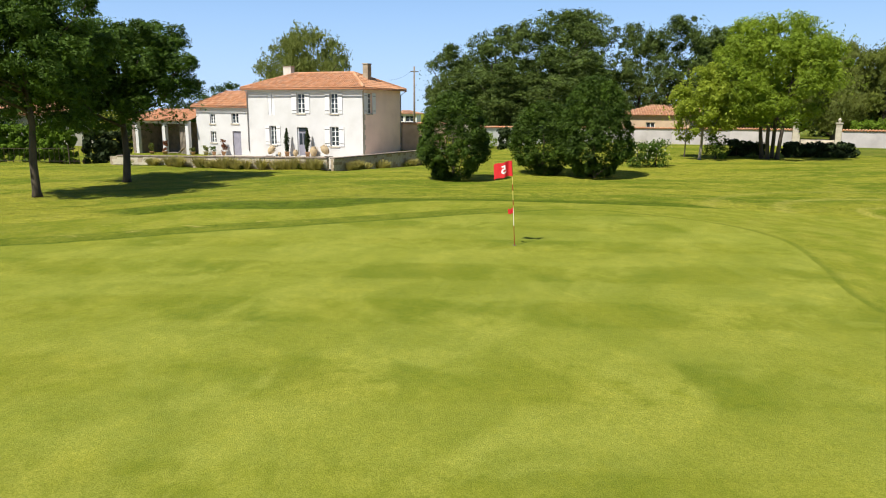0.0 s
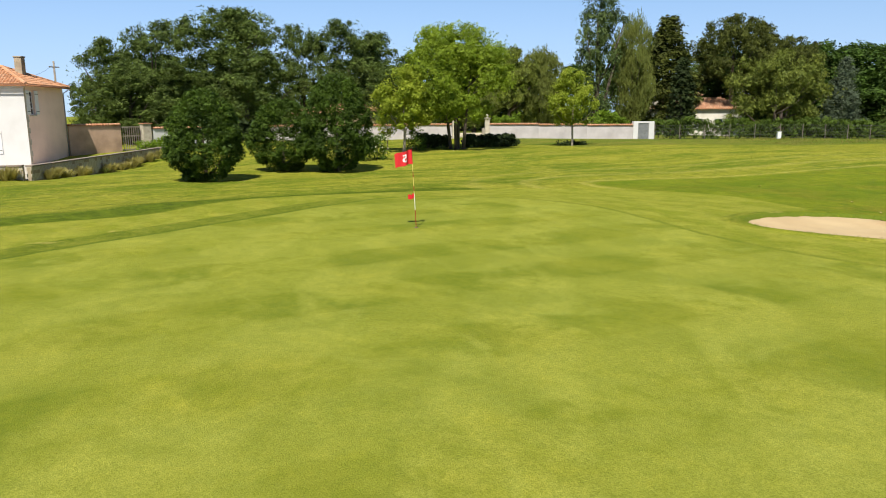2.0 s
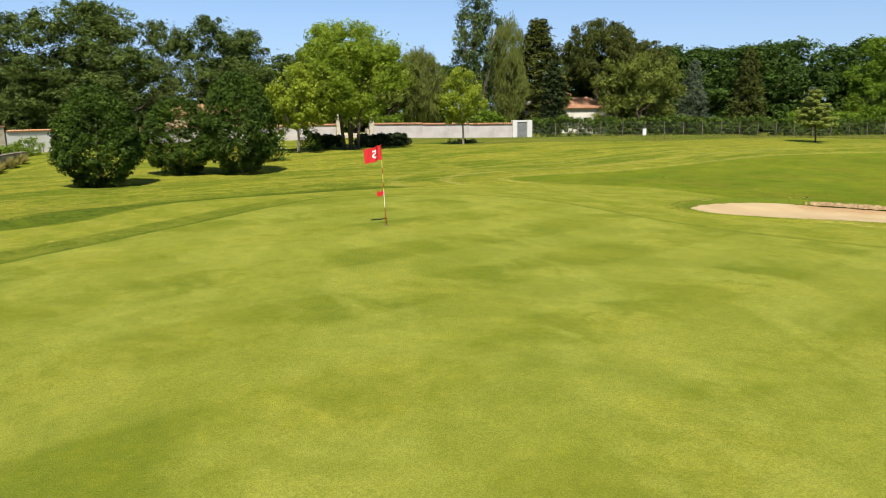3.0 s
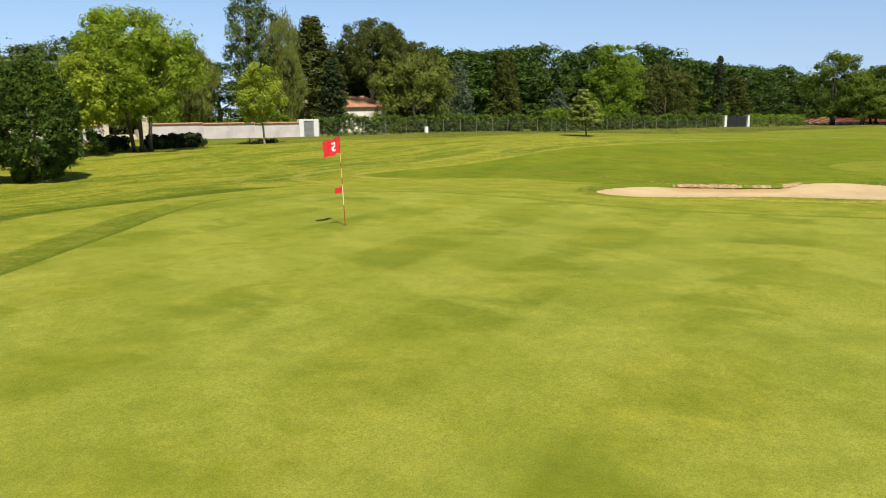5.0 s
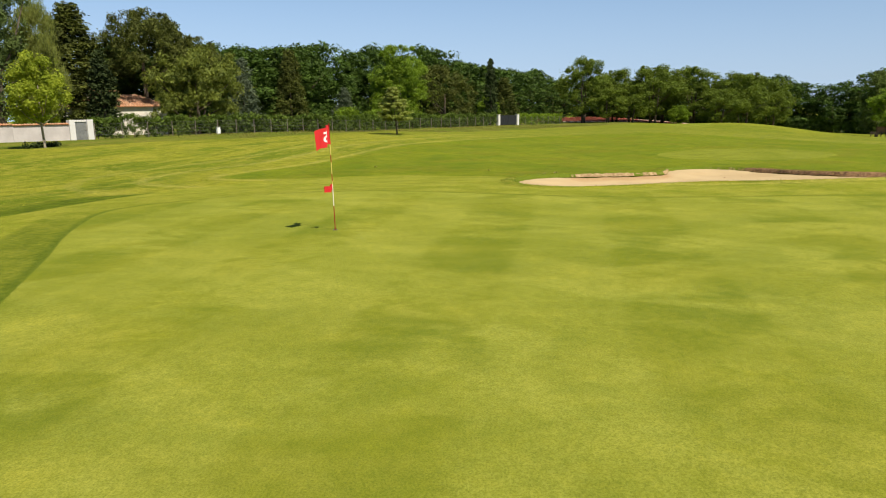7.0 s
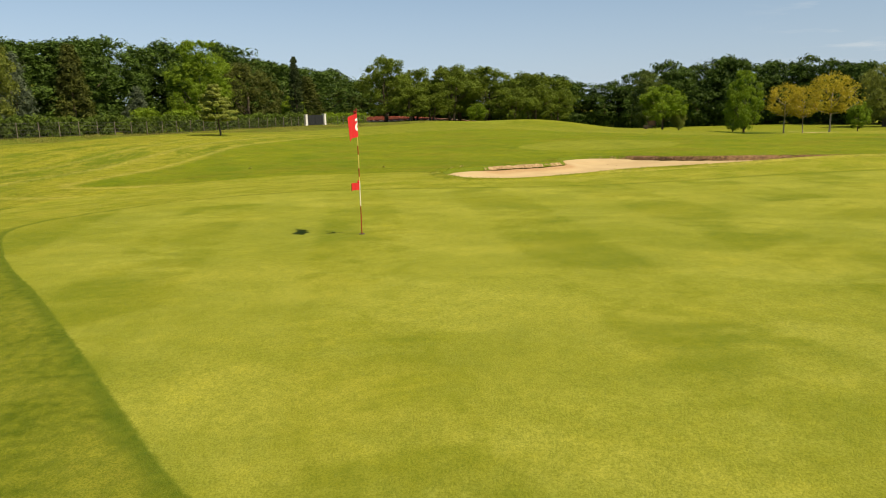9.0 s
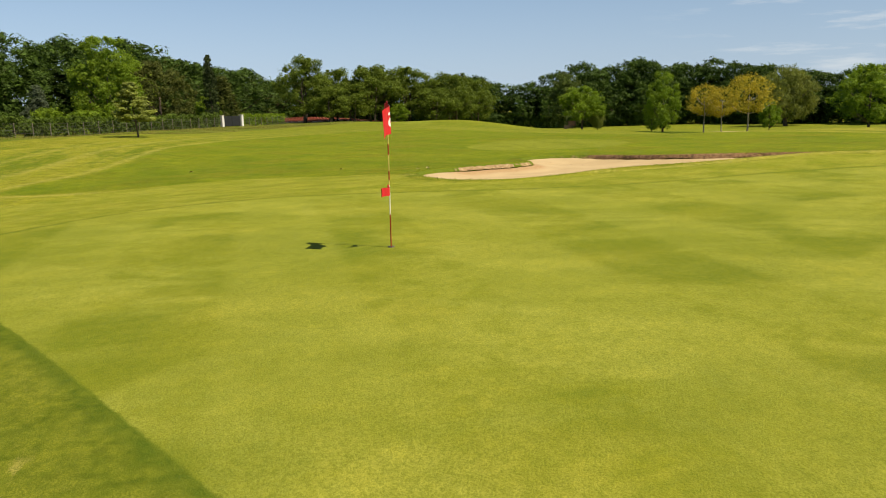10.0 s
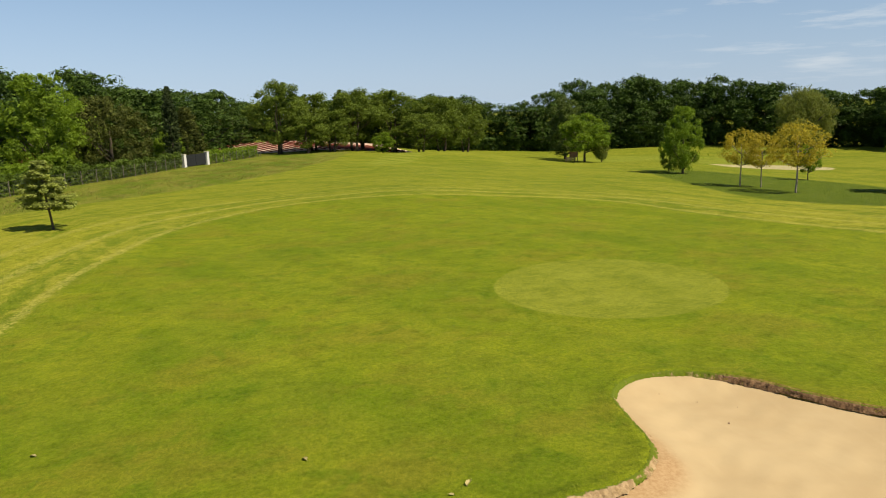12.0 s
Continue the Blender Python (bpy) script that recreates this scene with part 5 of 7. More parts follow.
def shutter(parent, x0, x1, z0, z1, m=None):
    s = part("shutter", bm_mesh("shutter", box(bmesh.new(), x0, x1, -0.06, -0.012, z0, z1, 0.008), SHUTTER), parent, "off-white wooden shutter folded back", m)
    for z in (z0 + 0.25, z1 - 0.25):
        part("strap_hinge", box_mesh("strap_hinge", x0 + 0.03, x1 - 0.03, -0.072, -0.061, z - 0.025, z + 0.025, GALV, 0), s)


def panel_door(parent, x0, x1, z0, z1, transom=0.0, mat=None, glazed=False):
    d = part("door", None, parent, "grey painted panelled door")
    mat = mat or DOOR_GREY
    bm = bmesh.new()
    for a, b, c, e in ((x0, x0 + 0.08, z0, z1), (x1 - 0.08, x1, z0, z1), (x0 + 0.08, x1 - 0.08, z1 - 0.08, z1)):
        box(bm, a, b, 0.12, 0.2, c, e)
    part("door_frame", bm_mesh("door_frame", bm, WHITE_PAINT), d)
    top = z1 - 0.08 - transom
    if transom:
        part("transom_pane", box_mesh("transom_pane", x0 + 0.08, x1 - 0.08, 0.15, 0.16, top + 0.04, z1 - 0.08, GLASS, 0), d)
    leaf = part("door_leaf", box_mesh("door_leaf", x0 + 0.08, x1 - 0.08, 0.14, 0.18, z0, top, mat, 0.004), d)
    xm = (x0 + x1) / 2
    for a, b in ((x0 + 0.16, xm - 0.05), (xm + 0.05, x1 - 0.16)):
        for c, e in ((z0 + 0.15, z0 + 0.85), (z0 + 1.0, top - 0.15)):
            part("door_pane" if glazed and c > z0 + 0.9 else "door_panel", box_mesh("door_panel", a, b, 0.128, 0.138, c, e, GLASS if glazed and c > z0 + 0.9 else mat, 0.004), leaf)
    part("door_handle", bm_mesh("door_handle", tube(bmesh.new(), [(xm + 0.03, 0.10, z0 + 1.0), (xm + 0.03, 0.08, z0 + 1.0), (xm + 0.13, 0.08, z0 + 1.0)], [0.012] * 3, 8), GALV), leaf)


def chimney(parent, x, y, z0, z1, w, d, mat):
    bm = box(bmesh.new(), x - w / 2, x + w / 2, y - d / 2, y + d / 2, z0, z1, 0.02)
    c = part("chimney", bm_mesh("chimney", bm, mat), parent, "rendered chimney stack")
    part("chimney_cap", box_mesh("chimney_cap", x - w / 2 - 0.05, x + w / 2 + 0.05, y - d / 2 - 0.05, y + d / 2 + 0.05, z1 + 0.002, z1 + 0.09, STONE, 0.015), c)


def build_house():
    L, D, H, T = 12.55, 7.6, 5.85, 0.4
    at = pose(-9.9, 46.2, -0.59, 0, 0, -22)
    h = thing("house", "white rendered two-storey country house with terracotta tiled roof", "house", at)
    up, low = (3.62, 5.42), (0.68, 2.45)
    holes = [(-6.92, -6.06, *up), (-3.34, -2.55, *up), (-10.05, -9.32, *low), (-3.38, -2.5, *low), (-6.98, -5.92, -0.25, 2.38), (-10.15, -9.4, 3.42, 5.42)]
    part("wall", wall_with_openings("wall", -L, 0, -0.8, H, T, holes, RENDER_WHITE), h)
    for xa, xb in ((-10.15, -9.79), (-9.74, -9.4)):
        part("closed_shutter", box_mesh("closed_shutter", xa, xb, 0.03, 0.08, 3.42, 5.42, SHUTTER, 0.006), h)
    for x0, x1, (z0, z1) in ((-6.92, -6.06, up), (-3.34, -2.55, up), (-10.05, -9.32, low), (-3.38, -2.5, low)):
        casement(h, x0, x1, z0, z1)
        w = (x1 - x0) * 0.62
        shutter(h, x0 - w - 0.03, x0 - 0.03, z0, z1)
        shutter(h, x1 + 0.03, x1 + w + 0.03, z0, z1)
    panel_door(h, -6.98, -5.92, -0.25, 2.38, 0.36, glazed=True)
    # gable side towards the east, with one window
    side = Matrix.Translation((0, 0, 0)) @ pose(0, 0, 0, 0, 0, 90)
    me = wall_with_openings("wall", 0.002, D, -0.8, H, T, [(0.85, 1.75, 3.62, 5.45)], RENDER_PINK)
    part("wall", me, h, "pinkish beige rendered side wall", side)
    casement(h, 0.85, 1.75, 3.62, 5.45, m=side)
    shutter(h, 0.25, 0.82, 3.62, 5.45, side)
    shutter(h, 1.78, 2.38, 3.62, 5.45, side)
    part("wall", box_mesh("wall", -L, -T - 0.002, D - T, D, -0.8, H, RENDER_WHITE, 0), h)
    part("wall", box_mesh("wall", -L, -L + T, T + 0.002, D - T - 0.002, -0.8, H, RENDER_WHITE, 0), h)
    for k in range(13):   # quoins at the corner
        deep = 0.5 if k % 2 else 0.32
        part("quoin", box_mesh("quoin", 0.001, 0.012, 0.004, deep, k * 0.44, k * 0.44 + 0.42, STONE_PALE, 0.003), h)
    # hipped roof with tiles, fascia, gutter
    e, r = H + 0.02, 7.35
    y0, y1, x0, x1, ym = -0.42, D + 0.42, -L - 0.42, 0.42, D / 2
    ra, rb = (-L + 3.0, ym, r), (-3.0, ym, r)
    bm = bmesh.new()
    v = [bm.verts.new(p) for p in ((x0, y0, e), (x1, y0, e), (x1, y1, e), (x0, y1, e), ra, rb)]
    for f in ((0, 1, 5, 4), (1, 2, 5), (2, 3, 4, 5), (3, 0, 4), (3, 2, 1, 0)):
        bm.faces.new([v[i] for i in f])
    roof = part("roof", bm_mesh("roof", bm, TILE), h, "hipped roof of weathered terracotta canal tiles")
    P = ((x0, y0, e), (x1, y0, e), (x1, y1, e), (x0, y1, e))
    for k, quad in enumerate(((P[0], P[1], rb, ra), (P[1], P[2], rb, rb), (P[2], P[3], ra, rb), (P[3], P[0], ra, ra))):
        tagged(part("roof_tiles", tiled_slope(quad, seed=k), roof), kind="stuff")
    for k, (a, b) in enumerate(((ra, rb), (P[1], rb), (P[2], rb), (P[0], ra), (P[3], ra))):
        a, b = Vector(a), Vector(b)
        n = max(2, round((b - a).length / 0.4))
        bm = bmesh.new()
        for i in range(n):
            tube(bm, [a.lerp(b, i / n) + Vector((0, 0, 0.06)), a.lerp(b, (i + 1) / n) + Vector((0, 0, 0.09))], [0.13, 0.11], 8)
        tagged(part("ridge_tiles", bm_mesh("ridge_tiles", bm, TILES), roof), kind="stuff")
    for a, b in (((x0, y0 - 0.05, e - 0.05), (x1, y0 - 0.05, e - 0.08)), ((x1 + 0.05, y0, e - 0.05), (x1 + 0.05, y1, e - 0.08))):
        part("gutter", bm_mesh("gutter", tube(bmesh.new(), [a, b], [0.06, 0.06], 10), TILE, True), roof)
    part("downpipe", bm_mesh("downpipe", tube(bmesh.new(), [(-L + 0.1, y0 - 0.05, e - 0.12), (-L + 0.05, -0.08, e - 0.45), (-L + 0.05, -0.08, 0)], [0.045] * 3, 10), ZINC, True), h)
    part("downpipe", bm_mesh("downpipe", tube(bmesh.new(), [(x1 + 0.05, y1 - 0.1, e - 0.1), (0.08, D - 0.1, e - 0.5), (0.08, D - 0.1, 0)], [0.045] * 3, 10), ZINC, True), h)
    part("cornice", box_mesh("cornice", -L, 0.06, -0.07, -0.002, H - 0.22, H - 0.02, RENDER_WHITE, 0.02), h)
    dentil = box_mesh("dentil", -0.07, 0.07, -0.045, -0.002, -0.09, 0.0, RENDER_WHITE, 0)
    for k in range(44):
        part("dentil", dentil, h, at=pose(-L + 0.25 + k * 0.28, 0, H - 0.225))
    chimney(h, -10.4, ym + 0.1, 6.3, 8.05, 0.9, 0.6, RENDER_CREAM)
    chimney(h, -1.75, ym + 0.3, 6.2, 8.15, 0.55, 0.7, STONE)
    # lower wing
    w = thing("house_wing", "lower white rendered wing with terracotta roof beside the house", "house", at)
    L2, H2 = 6.6, 4.2
    a = -L - 0.005
    zoff = -0.25
    holes = [(-14.8, -13.95, 2.6, 3.6), (-17.45, -16.8, 2.55, 3.5), (-17.45, -16.75, 0.7, 1.8), (-14.75, -13.75, -0.6, 1.85)]
    wat = pose(0, 0.35, zoff + 0.25)
    part("wall", wall_with_openings("wall", a - L2, a, -1.0, H2, T, holes, RENDER_WHITE), w, at=wat)
    casement(w, *holes[0], rows=3, m=wat)
    casement(w, *holes[1], rows=3, m=wat)
    casement(w, *holes[2], rows=3, m=wat)
    dd = part("door", box_mesh("door", -14.71, -13.79, 0.14, 0.19, -0.6, 1.82, DOOR_GREY, 0.005), w, "flat grey lilac plank door", wat)
    part("door_handle", bm_mesh("door_handle", tube(bmesh.new(), [(-13.9, 0.13, 0.8), (-13.9, 0.09, 0.8), (-14.0, 0.09, 0.8)], [0.012] * 3, 8), GALV), dd)
    part("wall", box_mesh("wall", a - L2, a - L2 + T, 0.752, 6.2, -1.0, H2, RENDER_WHITE, 0), w)
    part("wall", box_mesh("wall", a - L2 + T, a, 5.8, 6.2, -1.0, H2, RENDER_WHITE, 0), w)
    x0, x1, y0, y1, e, r, ym = a - L2 - 0.3, a, 0.0, 6.5, H2 + 0.02, 5.75, 3.2
    bm = bmesh.new()
    v = [bm.verts.new(p) for p in ((x0, y0, e), (x1, y0, e), (x1, y1, e), (x0, y1, e), (x0 + 2.2, ym, r), (x1, ym, r))]
    for f in ((0, 1, 5, 4), (1, 2, 5), (2, 3, 4, 5), (3, 0, 4), (3, 2, 1, 0)):
        bm.faces.new([v[i] for i in f])
    roof = part("roof", bm_mesh("roof", bm, TILE), w, "roof of weathered terracotta canal tiles")
    for k, quad in enumerate((((x0, y0, e), (x1, y0, e), (x1, ym, r), (x0 + 2.2, ym, r)), ((x0, y1, e), (x0, y0, e), (x0 + 2.2, ym, r), (x0 + 2.2, ym, r)))):
        tagged(part("roof_tiles", tiled_slope(quad, seed=9 + k), roof), kind="stuff")
    part("gutter", bm_mesh("gutter", tube(bmesh.new(), [(x0, y0 - 0.05, e - 0.05), (x1, y0 - 0.05, e - 0.08)], [0.05, 0.05], 10), TILE, True), roof)
    # open porch further along
    p = thing("porch", "open white porch with dark interior and grey curtain", "porch", at)
    for x in (-26.2, -22.6, -19.6):
        part("post", box_mesh("post", x - 0.2, x + 0.2, -0.6, -0.2, -0.9, 2.5, RENDER_WHITE, 0.02), p)
    # inner walls in dark coping stone, standing in for the porch's deep shade
    part("back_wall", box_mesh("back_wall", -26.4, -19.25, 3.2, 3.5, -0.9, 2.6, STONE_CAP, 0), p)
    part("end_wall", box_mesh("end_wall", -26.8, -26.45, -0.6, 3.5, -0.9, 2.6, STONE_CAP, 0), p)
    part("beam", box_mesh("beam", -26.8, -19.3, -0.6, -0.25, 2.503, 2.75, RENDER_WHITE, 0.02), p)
    q = ((-27.1, -0.9, 2.75), (-19.25, -0.9, 2.75), (-19.25, 3.6, 3.9), (-27.1, 3.6, 3.9))
    bm = bmesh.new()
    bm.faces.new([bm.verts.new(c) for c in q])
    bmesh.ops.solidify(bm, geom=bm.faces, thickness=0.08)
    roof = part("roof", bm_mesh("roof", bm, TILE), p)
    tagged(part("roof_tiles", tiled_slope(q, seed=31), roof), kind="stuff")
    bm = bmesh.new()
    for k in range(14):
        x = -20.9 + k * 0.09
        box(bm, x, x + 0.09, -0.18 + 0.05 * (k % 2), -0.12 + 0.05 * (k % 2), -0.8, 2.45, 0.01)
    part("curtain", bm_mesh("curtain", bm, WOOD_GREY), p, "grey brown gathered curtain")


build_house()


def terrace_z(x, y):
    return -0.58 + 0.0175 * (x + 10) - 0.012 * (y - 30)


def build_terrace():
    """Low stone walls round the house, block by block, with coping slabs."""
    block = [box_mesh("block", -0.2 + 0.004, 0.2 - 0.004, -0.14, 0.14, -0.095, 0.095, STONE, 0.012), box_mesh("block", -0.2 + 0.003, 0.2 - 0.003, -0.144, 0.144, -0.097, 0.097, STONE_PALE, 0.008)]
    slab = box_mesh("coping", -0.392, 0.392, -0.2, 0.2, -0.04, 0.04, STONE_CAP, 0.012)
    rng = random.Random(3)
    for name, (xa, ya), (xb, yb), base in (("low_wall", (-10.1, 29.5), (-27.5, 35.2), -0.41), ("low_wall", (-9.85, 29.60), (0.4, 49.1), -0.46)):
        a, b = Vector((xa, ya, 0)), Vector((xb, yb, 0))
        d = b - a
        turn = math.degrees(math.atan2(d.y, d.x))
        w = thing(name, "low weathered stone garden wall with flat coping", "wall", pose(xa, ya, base, 0, 0.95 if xb < -20 else 0, turn), kind="structure")
        part("core", box_mesh("core", 0, d.length, -0.1, 0.1, -0.7, 0.58, STONE, 0), w)
        n = int(d.length / 0.4)
        for k in range(n):
            for c in range(3) if xb < -20 else range(-2, 3):
                part("block", block[rng.random() < 0.75], w, at=Matrix.LocRotScale((k * 0.4 + 0.2 + (0.1 if c % 2 else 0), rng.uniform(-0.012, 0.012), 0.10 + 0.2 * c), None, (1, 1, 1.03)))
        for k in range(int(d.length / 0.8)):
            part("coping", slab, w, at=Matrix.LocRotScale((k * 0.8 + 0.4, 0, 0.645 + rng.uniform(0, 0.012)), Euler((0, rng.uniform(-0.01, 0.01), rng.uniform(-0.02, 0.02))), (1, 1, 1)))
    bm = bmesh.new()
    v = [bm.verts.new(p) for p in [(x, y, terrace_z(x, y)) for x, y in ((-9.75, 29.9), (0.2, 49.0), (1.0, 55.0), (-6, 60), (-26, 62), (-31, 46), (-27, 35.6))]]
    bm.faces.new(v)
    got = bmesh.ops.extrude_face_region(bm, geom=bm.faces[:])
    bmesh.ops.translate(bm, verts=[g for g in got["geom"] if isinstance(g, bmesh.types.BMVert)], vec=(0, 0, -0.3))
    tagged(new("terrace", bm_mesh("terrace", bm, speckled("pale gravel", (0.50, 0.45, 0.37), (0.36, 0.32, 0.26), 1.0, 60, 0.95, 0.6))), "pale gravel terrace round the house", "terrace", kind="structure")


build_terrace()


def tiled_wall(name, label, points, height, thick, mat, base=None, piers=0.0, coping=True, kind="structure"):
    """A rendered garden wall along points, with tile coping and slightly proud piers."""
    top = thing(name, label, "wall", kind=kind)
    for (xa, ya), (xb, yb) in zip(points, points[1:]):
        n = max(1, round(math.hypot(xb - xa, yb - ya) / 6))
        for k in range(n):
            f0, f1 = k / n, (k + 1) / n
            pa, pb = Vector((xa + (xb - xa) * f0, ya + (yb - ya) * f0, 0)), Vector((xa + (xb - xa) * f1, ya + (yb - ya) * f1, 0))
            L = (pb - pa).length
            z = min(ground_z(pa.x, pa.y), ground_z(pb.x, pb.y)) if base is None else base
            m = pose(pa.x, pa.y, z, 0, 0, math.degrees(math.atan2((pb - pa).y, (pb - pa).x)))
            part("panel", box_mesh("panel", 0, L, -thick / 2, thick / 2, -0.4, height, mat, 0), top, at=m)
            if piers:
                q = max(1, round(L / piers))
                for j in range(q):
                    part("pier", box_mesh("pier", j * L / q, j * L / q + 0.16, -thick / 2 - 0.03, thick / 2 + 0.03, -0.4, height - 0.01, mat, 0.006), top, at=m)
            if coping:
                bm = bmesh.new()
                for side in (-1, 1):
                    v = [bm.verts.new(p) for p in ((0, side * (thick / 2 + 0.08), height + 0.002), (L, side * (thick / 2 + 0.08), height + 0.002), (L, 0, height + 0.12), (0, 0, height + 0.12))]
                    bm.faces.new(v)
                v = [bm.verts.new(p) for p in ((0, -thick / 2 - 0.08, height + 0.001), (L, -thick / 2 - 0.08, height + 0.001), (L, thick / 2 + 0.08, height + 0.001), (0, thick / 2 + 0.08, height + 0.001))]
                bm.faces.new(v)
                cop = part("coping", bm_mesh("coping", bm, TILE), top, "terracotta tile coping", m)
                for side in (-1, 1):
                    e = side * (thick / 2 + 0.12)
                    quad = ((0, e, height), (L, e, height), (L, 0, height + 0.13), (0, 0, height + 0.13)) if side < 0 else ((L, e, height), (0, e, height), (0, 0, height + 0.13), (L, 0, height + 0.13))
                    tagged(part("coping_tiles", tiled_slope(quad, 0.26, 0.3, seed=k + 40), cop), kind="stuff")
    return top


tiled_wall("courtyard_wall", "old pinkish rendered courtyard wall with terracotta tile coping", [(-6.95, 53.5), (-2.6, 55.3)], 2.5, 0.4, RENDER_COURT, -0.5)
tiled_wall("courtyard_wall", "low white courtyard wall with terracotta tile coping", [(0.35, 56.45), (7.5, 59.0)], 2.1, 0.3, RENDER_WHITE, -0.5)
p = thing("gate_pier", "square weathered stone pier at the end of the courtyard wall", "pillar", pose(-0.25, 56.25, -0.6, 0, 0, 22))
part("shaft", box_mesh("shaft", -0.42, 0.42, -0.3, 0.3, -0.2, 2.66, STONE_PALE, 0.02), p)
part("cap", box_mesh("cap", -0.5, 0.5, -0.38, 0.38, 2.662, 2.76, TILE, 0.02), p)
p = thing("courtyard_gate", "pale wooden barred gate between the courtyard wall and pier", "gate", pose(-2.5, 55.32, -0.6, 0, 0, 22))
for z in (0.35, 1.6, 2.42):
    part("rail", box_mesh("rail", 0.05, 1.9, -0.03, 0.03, z - 0.05, z + 0.05, WOOD_GREY, 0.006), p)
for k in range(9):
    part("bar", box_mesh("bar", 0.12 + 0.21 * k, 0.19 + 0.21 * k, -0.05, -0.032, 0.1, 2.36, WOOD_GREY, 0.005), p)
# the long garden wall, with an open gateway between two pillars
def on_wall(f):
    return (14 + 35.9 * f, 58.2 - 16.2 * f)


tiled_wall("garden_wall", "long off-white rendered garden wall with terracotta coping", [on_wall(-0.1), on_wall(0.455)], 1.5, 0.25, RENDER_GREY, None, 3.2)
tiled_wall("garden_wall", "long off-white rendered garden wall with terracotta coping", [on_wall(0.56), on_wall(0.975)], 1.5, 0.25, RENDER_GREY, None, 3.2)
for f in (0.462, 0.553):
    x, y = on_wall(f)
    p = thing("gate_pillar", "square cream stone gate pillar with a cap and finial", "pillar", pose(x, y, ground_z(x, y), 0, 0, -24), "gateway pillars")
    part("shaft", box_mesh("shaft", -0.25, 0.25, -0.25, 0.25, -0.3, 2.1, STONE_PALE, 0.015), p)
    part("cap", box_mesh("cap", -0.32, 0.32, -0.32, 0.32, 2.102, 2.22, STONE_PALE, 0.03), p)
    part("finial", bm_mesh("finial", lathe(bmesh.new(), [(0.14, 2.222), (0.07, 2.28), (0.12, 2.36), (0.15, 2.46), (0.12, 2.55), (0.03, 2.64)], 14), STONE_PALE, True), p)
x, y = on_wall(0.51)
x, y = x + 1.2, y + 2.4
p = thing("garden_steps", "cream stone balustrade and steps behind the gateway", "steps", pose(x, y, ground_z(x, y), 0, 0, -24))
for k in range(3):
    part("step", box_mesh("step", -1.5, 1.5, 0.3 * k, 0.3 * k + 0.3, -0.2, 0.16 * (k + 1), STONE_PALE, 0.01), p)
part("parapet", box_mesh("parapet", -1.8, -1.55, -0.2, 1.2, -0.2, 0.95, STONE_PALE, 0.02), p)
part("parapet", box_mesh("parapet", 1.55, 1.8, -0.2, 1.2, -0.2, 0.95, STONE_PALE, 0.02), p)
# white meter housing at the end of the wall
x, y = on_wall(0.988)
p = thing("wall_end_housing", "white rendered wall end with a grey metal door", "wall", pose(x, y, ground_z(x, y), 0, 0, -24))
for a, b in ((-0.75, -0.2), (1.05, 1.65)):
    part("pier", box_mesh("pier", a, b, -0.3, 0.3, -0.3, 1.95, RENDER_WHITE, 0.015), p)
part("lintel", box_mesh("lintel", -0.2, 1.05, -0.2, 0.3, 1.75, 1.93, RENDER_WHITE, 0.01), p)
dd = part("metal_door", box_mesh("metal_door", -0.2, 1.05, -0.12, -0.06, -0.2, 1.75, ZINC, 0.006), p, "grey metal door")
part("door_handle", bm_mesh("door_handle", tube(bmesh.new(), [(0.95, -0.12, 0.9), (0.95, -0.17, 0.9), (0.85, -0.17, 0.9)], [0.012] * 3, 8), GALV), dd)

# ---- flagstick, hole ----
def flag_point(u, v, length, drop):
    """A place on the waving cloth: u along it, v up the pole."""
    wave = 0.045 * math.sin(u * 7.5 + 0.8) * min(1, 3 * u) + 0.02 * math.sin(u * 13 + v * 3)
    sag = -drop * u * u
    return Vector((-u * length * 0.93, wave + 0.10 * u, v + sag + 0.012 * math.sin(u * 9)))


def flag_mesh(name, length, z0, z1, drop, mat, nx=22, nz=14):
    verts, faces = [], []
    for side in (0, 1):
        for i in range(nx + 1):
            for j in range(nz + 1):
                p = flag_point(i / nx, z0 + (z1 - z0) * j / nz, length, drop)
                verts.append(p + Vector((0, 0.0016 * (1 - 2 * side), 0)))
    n = (nx + 1) * (nz + 1)
    for i in range(nx):
        for j in range(nz):
            a = i * (nz + 1) + j
            faces.append((a, a + 1, a + nz + 2, a + nz + 1))
            faces.append((n + a, n + a + nz + 1, n + a + nz + 2, n + a + 1))
    return mesh_of(name, verts, faces, mat, True)


